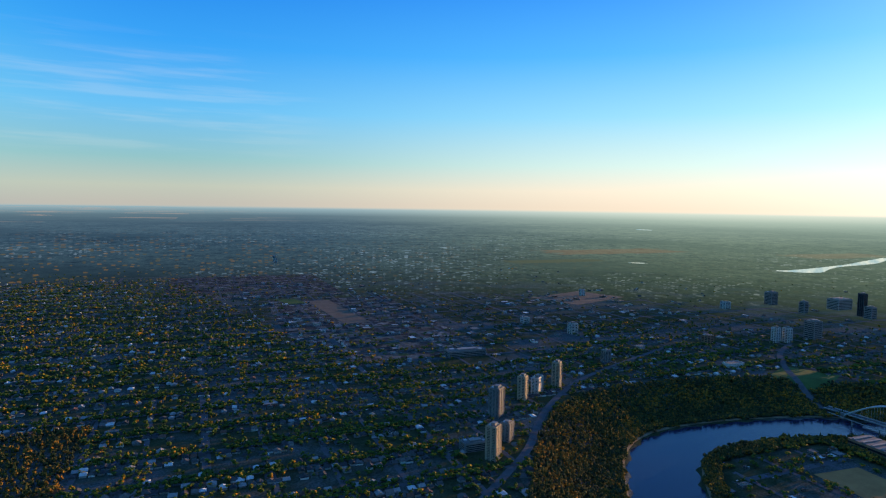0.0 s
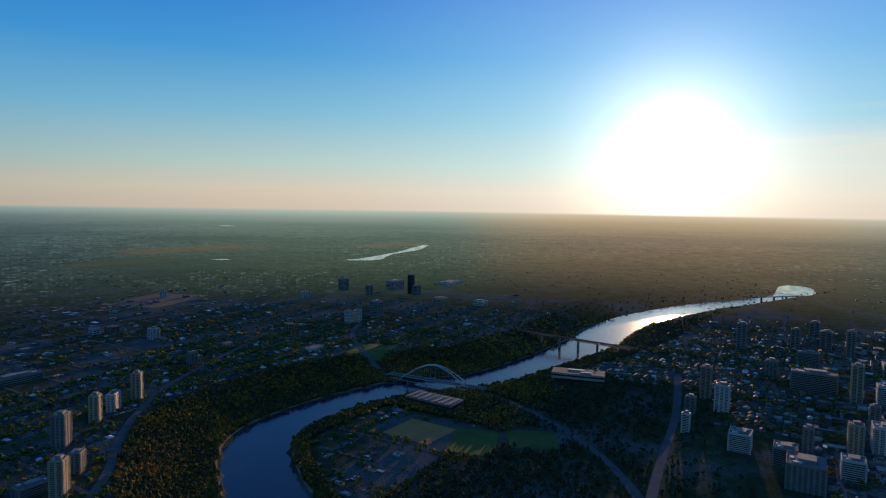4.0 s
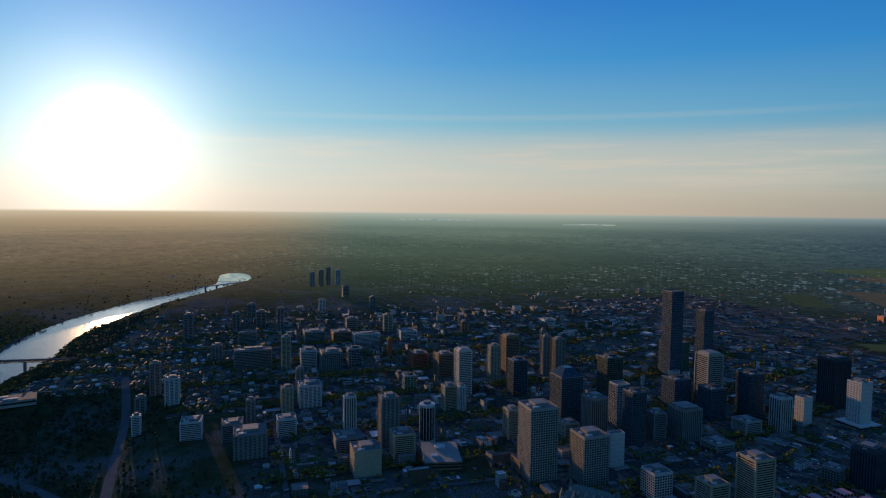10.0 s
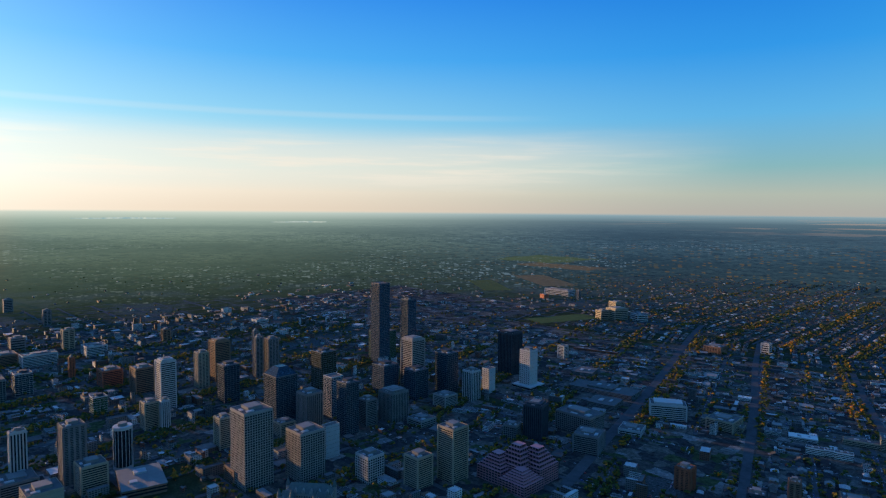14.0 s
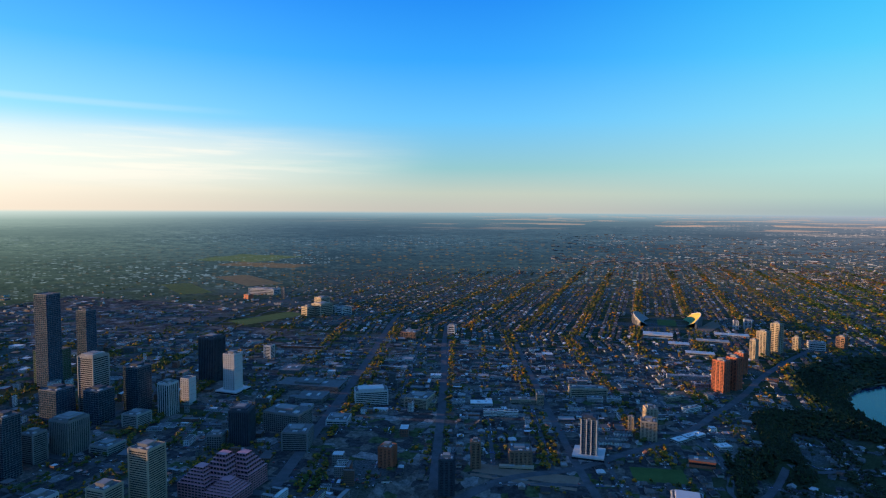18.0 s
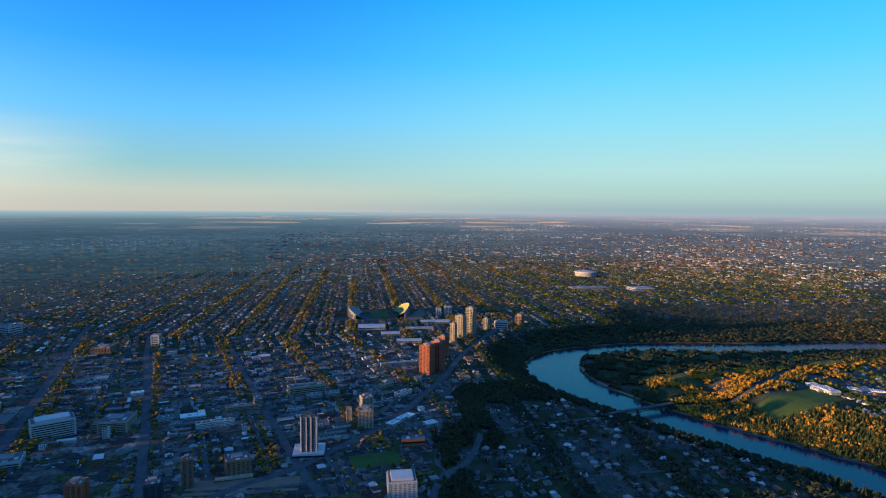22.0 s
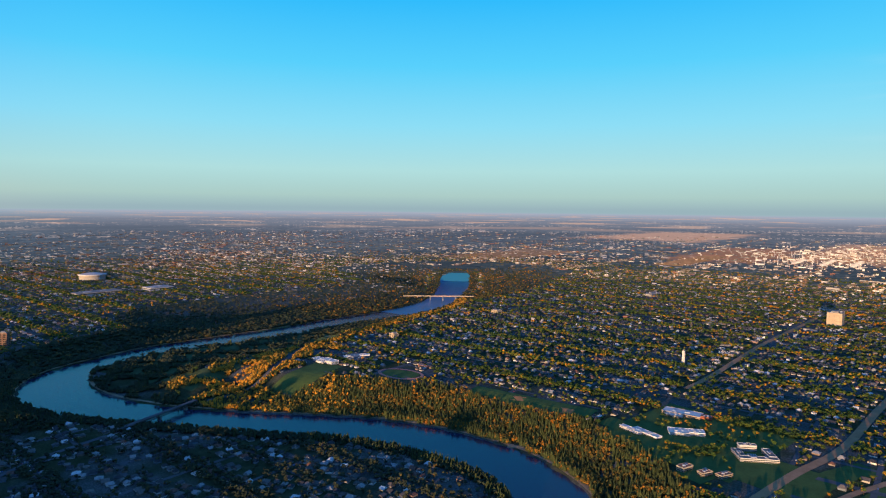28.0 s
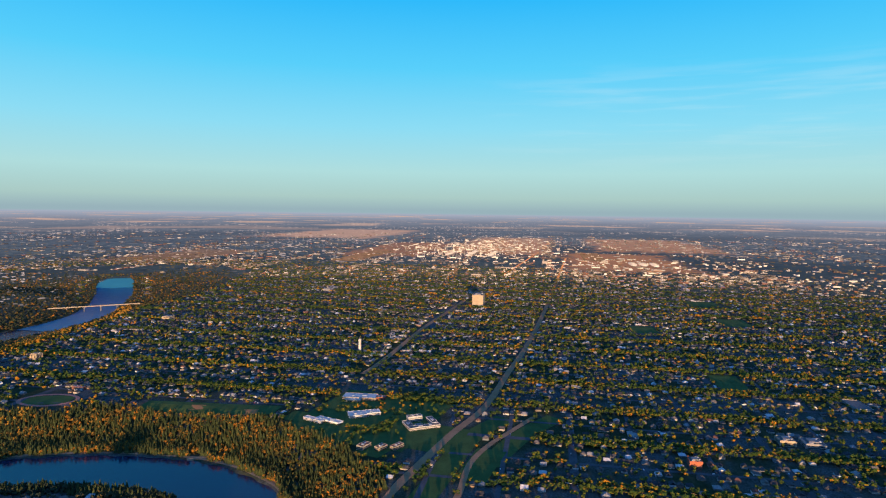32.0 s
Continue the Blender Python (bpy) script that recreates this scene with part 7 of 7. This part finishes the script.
def build_houses():
    E, N = [], []
    for off in (22.0, -22.0, 45.0):
        a, b = rows_of(132, 15.0, "e", (-5200, 5200, -5200, 5200), 1.5)
        use = (b < -900) & (a < 900)
        E.append(a[use]), N.append(b[use] + off)
        a, b = rows_of(108, 15.0, "n", (-5200, 5200, -5200, 6800), 1.5)
        use = (b > -900) | (a > 900)
        E.append(a[use] + off), N.append(b[use])
    # the valley flats, along winding streets
    a, b = rows_of(21, 19, "n", FLAT_TOWN, 2.2)
    use = np.abs(np.sin((a + 60 * np.sin(b / 170)) / 32)) > 0.42
    use &= RNG.uniform(0, 1, a.shape) < 0.85
    flats = inside(E_ := np.concatenate(E), N_ := np.concatenate(N), FLAT_TOWN)
    E, N = np.concatenate([E_[~flats], a[use]]), np.concatenate([N_[~flats], b[use]])
    E, N, askew = regrid(E, N)
    d = np.hypot(E, N)
    good = (d < reach_of(E, N)) & (d > 700) & seen(E, N)
    E, N, d, askew = E[good], N[good], d[good], askew[good]
    kind, z, q = settle(E, N)
    keep = (kind == 1) & (RNG.uniform(0, 1, E.shape) < np.where((E > 500) & (N > 2200), 0.34, np.where(E > 900, 0.52, np.where(N < -700, 0.55, 0.8))) * thinning(E, N, d)) & ~kept_free(E, N, 5.0)
    E, N, z, d, askew = E[keep], N[keep], z[keep], d[keep], askew[keep]
    n = len(E)
    turn = RNG.integers(0, 2, n) * np.pi / 2 + TURN * askew + RNG.normal(0, 0.03, n) + np.where(inside(E, N, FLAT_TOWN), 0.5 * np.sin(N / 120), 0)
    size, tall = RNG.uniform(10.0, 14.5, n), RNG.uniform(6.0, 9.0, n)
    order = np.argsort(d)
    first, rest = order[:260], order[260:]
    v, f = stamp([(HOUSE_V, HOUSE_F)], E[rest], N[rest], z[rest] - 0.3, size[rest], tall[rest], turn[rest])
    tagged(mesh_object("house_walls", v, f, HOUSEWALL), "siding and stucco walls of small detached houses", "houses", kind="stuff")
    v, f = stamp([(ROOF_V, tri(ROOF_F)), (HIP_V, tri(ROOF_F))], E[rest], N[rest], z[rest] - 0.3, size[rest], tall[rest], turn[rest])
    tagged(mesh_object("house_roofs", v, f, HOUSEROOF), "grey and brown shingled roofs of detached houses", "houses", kind="stuff")
    build_near_houses([(E[i], N[i], z[i], size[i], tall[i], turn[i]) for i in first])


def build_near_houses(rows):
    paints = [plain("siding_%s" % n_, c) for n_, c in (("white", (0.62, 0.61, 0.59)), ("cream", (0.5, 0.46, 0.38)), ("grey", (0.3, 0.3, 0.3)), ("blue", (0.2, 0.25, 0.32)), ("brown", (0.28, 0.2, 0.14)))]
    tops = [plain("shingles_%s" % n_, c) for n_, c in (("grey", (0.17, 0.17, 0.178)), ("brown", (0.22, 0.18, 0.15)), ("pale", (0.40, 0.39, 0.38)))]
    protos = []
    for i, paint in enumerate(paints):
        for j, topping in enumerate(tops):
            root = new("house", None)
            wall = mesh_object("wall", HOUSE_V, HOUSE_F, paint, root)
            roof = mesh_object("roof", (HIP_V if (i + j) % 2 else ROOF_V), tri(ROOF_F), topping, root)
            c = np.array([(x, y, zc) for zc in (0.8, 1.12) for x, y in ((.16, .1), (.24, .1), (.24, .2), (.16, .2))])
            mesh_object("chimney", c, [(0, 1, 5, 4), (1, 2, 6, 5), (2, 3, 7, 6), (3, 0, 4, 7), (4, 5, 6, 7)], BRICK, roof)
            wn = np.concatenate([np.array([(x - .07, s * .503, .18), (x + .07, s * .503, .18), (x + .07, s * .503, .38), (x - .07, s * .503, .38)]) for s in (-1, 1) for x in (-.28, .05, .32)])
            for q_ in range(6):
                mesh_object("window", wn[4 * q_:4 * q_ + 4], np.arange(4).reshape(1, 4), GLASS, wall)
            tagged(root, "small detached house with %s walls and a %s shingled roof" % (paint.name.split("_")[1], topping.name.split("_")[1]), "house", "houses by the river")
            protos.append(root)
    used = set()
    for k_, (E, N, z, size, tall, turn) in enumerate(rows):
        p = k_ % len(protos)
        m = pose(E, N, z - 0.3, 0, 0, math.degrees(turn))
        protos_scale = Vector((size, size * 0.85, tall))
        if p not in used:
            used.add(p)
            protos[p].matrix_basis = m
            protos[p].scale = protos_scale
        else:
            ob = copy_thing(protos[p], m)
            ob.scale = protos_scale


build_houses()


# ground plans of low blocks: boxes x0, y0, x1, y1 and height, in units of the longest side
PLANS = [[(-.5, -.18, .5, .18, 1)], [(-.5, -.3, .5, .3, 1)], [(-.45, -.42, .45, .42, 1)], [(-.5, -.4, .5, -.1, 1), (-.5, -.1, -.15, .42, 0.8)], [(-.5, -.3, .1, .3, 1), (.1, -.22, .5, .2, 0.6)],
         [(-.5, -.42, .5, -.2, 1), (-.5, -.2, -.26, .42, 1), (.26, -.2, .5, .42, 1)], [(-.5, -.24, .5, .24, 0.75), (-.2, -.16, .25, .16, 1.15)]]


def plan_shapes(plan):
    """Walls and roofs of one plan: verts and quads each."""
    wv, rv, q = [], [], []
    for i, (x0, y0, x1, y1, h) in enumerate(plan):
        wv += [(x, y, zc) for zc in (0, h + 0.04) for x, y in ((x0, y0), (x1, y0), (x1, y1), (x0, y1))]
        rv += [(x, y, h - 0.015) for x, y in ((x0, y0), (x1, y0), (x1, y1), (x0, y1))]
    n = len(plan)
    return (np.array(wv, float), np.concatenate([HOUSE_F + 8 * i for i in range(n)])), (np.array(rv, float), np.concatenate([FLAT_F + 4 * i for i in range(n)]))


def build_low_blocks():
    """Flat-roofed shops, sheds and walk-ups."""
    E, N = [], []
    a, b = scatter(46000, (-5200, 5200, -5200, 5200))
    a2, b2 = scatter(9000, (CORE[0], FRINGE[1], CORE[2], FRINGE[3]))
    a, b = np.concatenate([a, a2]), np.concatenate([b, b2])
    d = np.hypot(a, b)
    good = (d < np.where(off_sun(a, b) < 86, 4850, 5200)) & (d > 800) & seen(a, b)
    a, b, d = a[good], b[good], d[good]
    a, b = np.floor(a / 108) * 108 + np.round((a % 108) / 25) * 25 * 0.72 + 18, np.floor(b / 132) * 132 + np.round((b % 132) / 28) * 28 * 0.72 + 20
    key = np.unique(np.round(a) * 100000 + np.round(b), return_index=True)[1]
    a, b, askew = regrid(a[key], b[key])
    kind, z, q = settle(a, b)
    p = np.where(kind == 3, 0.56, np.where(kind == 2, 0.42, np.where(kind == 1, 0.03, 0.0)))
    p = p * np.where(off_sun(a, b) < 100, 1 - soft(2600, 4300, np.hypot(a, b)), 1.0)
    keep = (RNG.uniform(0, 1, a.shape) < p) & ~kept_free(a, b, 14.0) & (q > 40)
    a, b, z, kind, askew = a[keep], b[keep], z[keep], kind[keep], askew[keep]
    n = len(a)
    size = 9 + 31 * RNG.uniform(0, 1, n) ** 1.3
    tall = np.where(kind == 2, 5 + 22 * RNG.uniform(0, 1, n) ** 3.6, RNG.uniform(4.0, 9.5, n))
    turn = RNG.integers(0, 2, n) * np.pi / 2 + TURN * askew
    forms = RNG.integers(0, len(PLANS), n)
    W, R = [], []
    for p, plan in enumerate(PLANS):
        sel = forms == p
        wall, roof = plan_shapes(plan)
        W.append(stamp([wall], a[sel], b[sel], z[sel] - 0.5, size[sel], tall[sel], turn[sel]))
        R.append(stamp([roof], a[sel], b[sel], z[sel] - 0.5, size[sel], tall[sel], turn[sel]))
    for name, mat, rows, words in (("low_block_walls", SHEDWALL, W, "walls of low flat-roofed shops, sheds and walk-ups"), ("low_block_roofs", SHEDROOF, R, "flat gravel and membrane roofs of low blocks")):
        k0, V, F = 0, [], []
        for v, f in rows:
            V.append(v), F.append(f + k0)
            k0 += len(v)
        tagged(mesh_object(name, np.concatenate(V), np.concatenate(F), mat), words, "buildings", kind="stuff")


build_low_blocks()


# far clusters of sheds and shops: x, y, spreads, count
FAR_TOWNS = [(2700, 5050, 260, 180, 150), (3400, 5700, 380, 330, 260), (4500, 7100, 550, 620, 330), (6000, 9200, 800, 800, 260), (0, 5850, 420, 45, 110), (-700, 6080, 260, 45, 50),
             (1150, 5450, 300, 70, 60), (-1600, 8020, 420, 60, 60), (1500, 7600, 800, 70, 90), (3000, 8600, 700, 80, 90), (1450, 4950, 160, 60, 30), (4750, -330, 260, 110, 90), (4450, -820, 220, 120, 70),
             (4850, -1250, 260, 130, 80), (4800, -1620, 260, 120, 70), (9700, -1600, 1100, 500, 220), (12500, -4500, 1300, 1000, 150), (7600, -2900, 700, 260, 110), (5200, 2900, 500, 90, 60), (6900, 4200, 800, 160, 90)]


def build_far_blocks():
    """Sheds, plants and towns kilometres out."""
    E, N = [], []
    for x, y, a_, b_, n in FAR_TOWNS:
        E.append(RNG.normal(x, a_, n)), N.append(RNG.normal(y, b_, n))
    # along the section roads, farther out
    n = 5200
    bearing, d = RNG.uniform(-12, 128, n), 5200 + 7500 * RNG.uniform(0, 1, n) ** 1.4
    x, y = d * np.sin(np.radians(bearing)), d * np.cos(np.radians(bearing))
    on_row = RNG.uniform(0, 1, n) < 0.5
    y = np.where(on_row, np.round(y / 805) * 805 + RNG.normal(0, 26, n), y)
    x = np.where(on_row | (x < 2600), x, np.round(x / 805) * 805 + RNG.normal(0, 26, n))
    E, N = np.concatenate(E + [x]), np.concatenate(N + [y])
    keep = (river_gap(E, N) > 120) & (np.hypot(E, N) > 3300) & (off_sun(E, N) > 92)
    E, N = E[keep], N[keep]
    m = len(E)
    size, tall, turn = 14 + 62 * RNG.uniform(0, 1, m) ** 2.0, RNG.uniform(4, 10, m), RNG.integers(0, 2, m) * np.pi / 2
    v, f = stamp([(BOXWALL_V * (1.0, 0.5, 1.0), HOUSE_F)], E, N, np.zeros(m), size, tall, turn)
    tagged(mesh_object("far_shed_walls", v, f, SHEDWALL), "pale walls of distant warehouses and plants", "buildings", kind="stuff")
    v, f = stamp([(FLAT_V * (0.99, 0.49, 1.0), FLAT_F)], E, N, np.zeros(m), size, tall, turn)
    tagged(mesh_object("far_shed_roofs", v, f, SHEDROOF), "flat roofs of distant warehouses and plants", "buildings", kind="stuff")


build_far_blocks()


def build_avenue_shops():
    """Low pale shops and sheds on both sides of the shopping avenue."""
    n = 150
    line = spline([(1900, 515, 1), (2459, 498, 1), (3083, 452, 1), (3733, 418, 1), (5262, 286, 1)], 10)
    at = line[RNG.integers(0, len(line), n)]
    E, N = at[:, 0] + RNG.uniform(-6, 6, n), at[:, 1] + RNG.choice((-1, 1), n) * RNG.uniform(26, 62, n)
    size, tall, turn = 9 + 20 * RNG.uniform(0, 1, n) ** 1.6, RNG.uniform(4, 8, n), RNG.integers(0, 2, n) * np.pi / 2 - 0.05
    for name, proto, mat, words in (("shop_walls", (BOXWALL_V * (1.0, 0.55, 1.0), HOUSE_F), PLANTWALL, "pale walls of low shops along the avenue"), ("shop_roofs", (FLAT_V * (0.99, 0.54, 1.0), FLAT_F), SHEDROOF, "flat roofs of low shops along the avenue")):
        v, f = stamp([proto], E, N, np.zeros(n), size, tall, turn)
        tagged(mesh_object(name, v, f, mat), words, "shops", kind="stuff")


PLANTWALL = islands("white_plant_walls", [(0.0, (0.26, 0.25, 0.24)), (0.4, (0.45, 0.44, 0.42)), (0.75, (0.60, 0.58, 0.55)), (0.88, (0.20, 0.13, 0.10))], 0.8, 0.15, 0.1, "CONSTANT")
build_avenue_shops()


def build_plants():
    """Refineries and warehouses in the sun, east: sheds, vessels and stacks."""
    n = 10000
    E, N = RNG.uniform(4300, 12500, n), RNG.uniform(-2900, 3000, n)
    dense = np.exp(-((E - 8300) / 1800) ** 2 - ((N - 800) / 800) ** 2) + 0.45 * np.exp(-((E - 5600) / 900) ** 2 - ((N + 600) / 1300) ** 2)
    keep = RNG.uniform(0, 1, n) < dense * (0.4 + 0.8 * wave(E, N, 700, 2.0))
    E, N = E[keep], N[keep]
    m = len(E)
    size, tall, turn = 12 + 60 * RNG.uniform(0, 1, m) ** 2.4, 5 + 7 * RNG.uniform(0, 1, m) ** 2, RNG.integers(0, 2, m) * np.pi / 2
    v, f = stamp([(BOXWALL_V * (1.0, 0.6, 1.0), HOUSE_F)], E, N, np.zeros(m), size, tall, turn)
    tagged(mesh_object("plant_walls", v, f, PLANTWALL), "white walls of warehouses and refinery buildings", "buildings", kind="stuff")
    v, f = stamp([(FLAT_V * (0.99, 0.59, 1.0), FLAT_F)], E, N, np.zeros(m), size, tall, turn)
    tagged(mesh_object("plant_roofs", v, f, SHEDROOF), "flat roofs of warehouses and refinery buildings", "buildings", kind="stuff")
    E, N = RNG.normal(7200, 600, 90), RNG.normal(1150, 330, 90)
    m = len(E)
    v, f = stamp([(BOXWALL_V, HOUSE_F)], E, N, np.zeros(m), RNG.uniform(3, 6, m), RNG.uniform(18, 48, m), np.zeros(m))
    tagged(mesh_object("refinery_stacks", v, f, PLANTWALL), "pale refinery stacks and columns", "stacks", kind="stuff")


build_plants()


def build_cars():
    """Cars along the kerbs and in the lots."""
    a, b = scatter(7000, (-2000, 1500, -1900, 2100))
    a2, b2 = scatter(6500, (-1000, 420, 900, 2000))
    a, b = np.concatenate([a, a2]), np.concatenate([b, b2])
    n = len(a)
    on_ns = RNG.uniform(0, 1, n) < 0.45
    lot = RNG.uniform(0, 1, n) < 0.35
    E = np.where(on_ns & ~lot, np.round((a + 5200) / 108) * 108 - 5200 + RNG.choice((-3.2, 3.2), n), a)
    N = np.where(~on_ns & ~lot, np.round((b + 5200) / 132) * 132 - 5200 + RNG.choice((-3.2, 3.2), n), b)
    N = np.where(lot, np.round(N / 16) * 16, N)
    E, N, on_ns, lot, askew = regrid(E, N, on_ns, lot)
    d = np.hypot(E, N)
    kind, z, q = settle(E, N)
    keep = (d > 700) & (d < 2100) & seen(E, N) & (kind > 0) & (kind < 4) & (~lot | (kind > 1)) & ~kept_free(E, N, 0.0)
    E, N, z, turn = E[keep], N[keep], z[keep], (np.where(on_ns & ~lot, np.pi / 2, 0.0) + TURN * askew)[keep]
    m = len(E)
    v0 = np.array([(x, y, zc) for zc, k_ in ((0.15, 1.0), (0.55, 1.0), (1.0, 0.55)) for x, y in ((-.5 * k_, -.2 * (0.5 + k_ / 2)), (.5 * k_, -.2 * (0.5 + k_ / 2)), (.5 * k_, .2 * (0.5 + k_ / 2)), (-.5 * k_, .2 * (0.5 + k_ / 2)))])
    f0 = np.array([(4 * l + i, 4 * l + (i + 1) % 4, 4 * l + 4 + (i + 1) % 4, 4 * l + 4 + i) for l in (0, 1) for i in range(4)] + [(8, 9, 10, 11)])
    v, f = stamp([(v0, f0)], E, N, z + 0.5, np.full(m, 4.6), np.full(m, 1.5), turn)
    tagged(mesh_object("parked_cars", v, f, CARPAINT), "small parked cars along kerbs and in lots", "cars", kind="stuff")


build_cars()
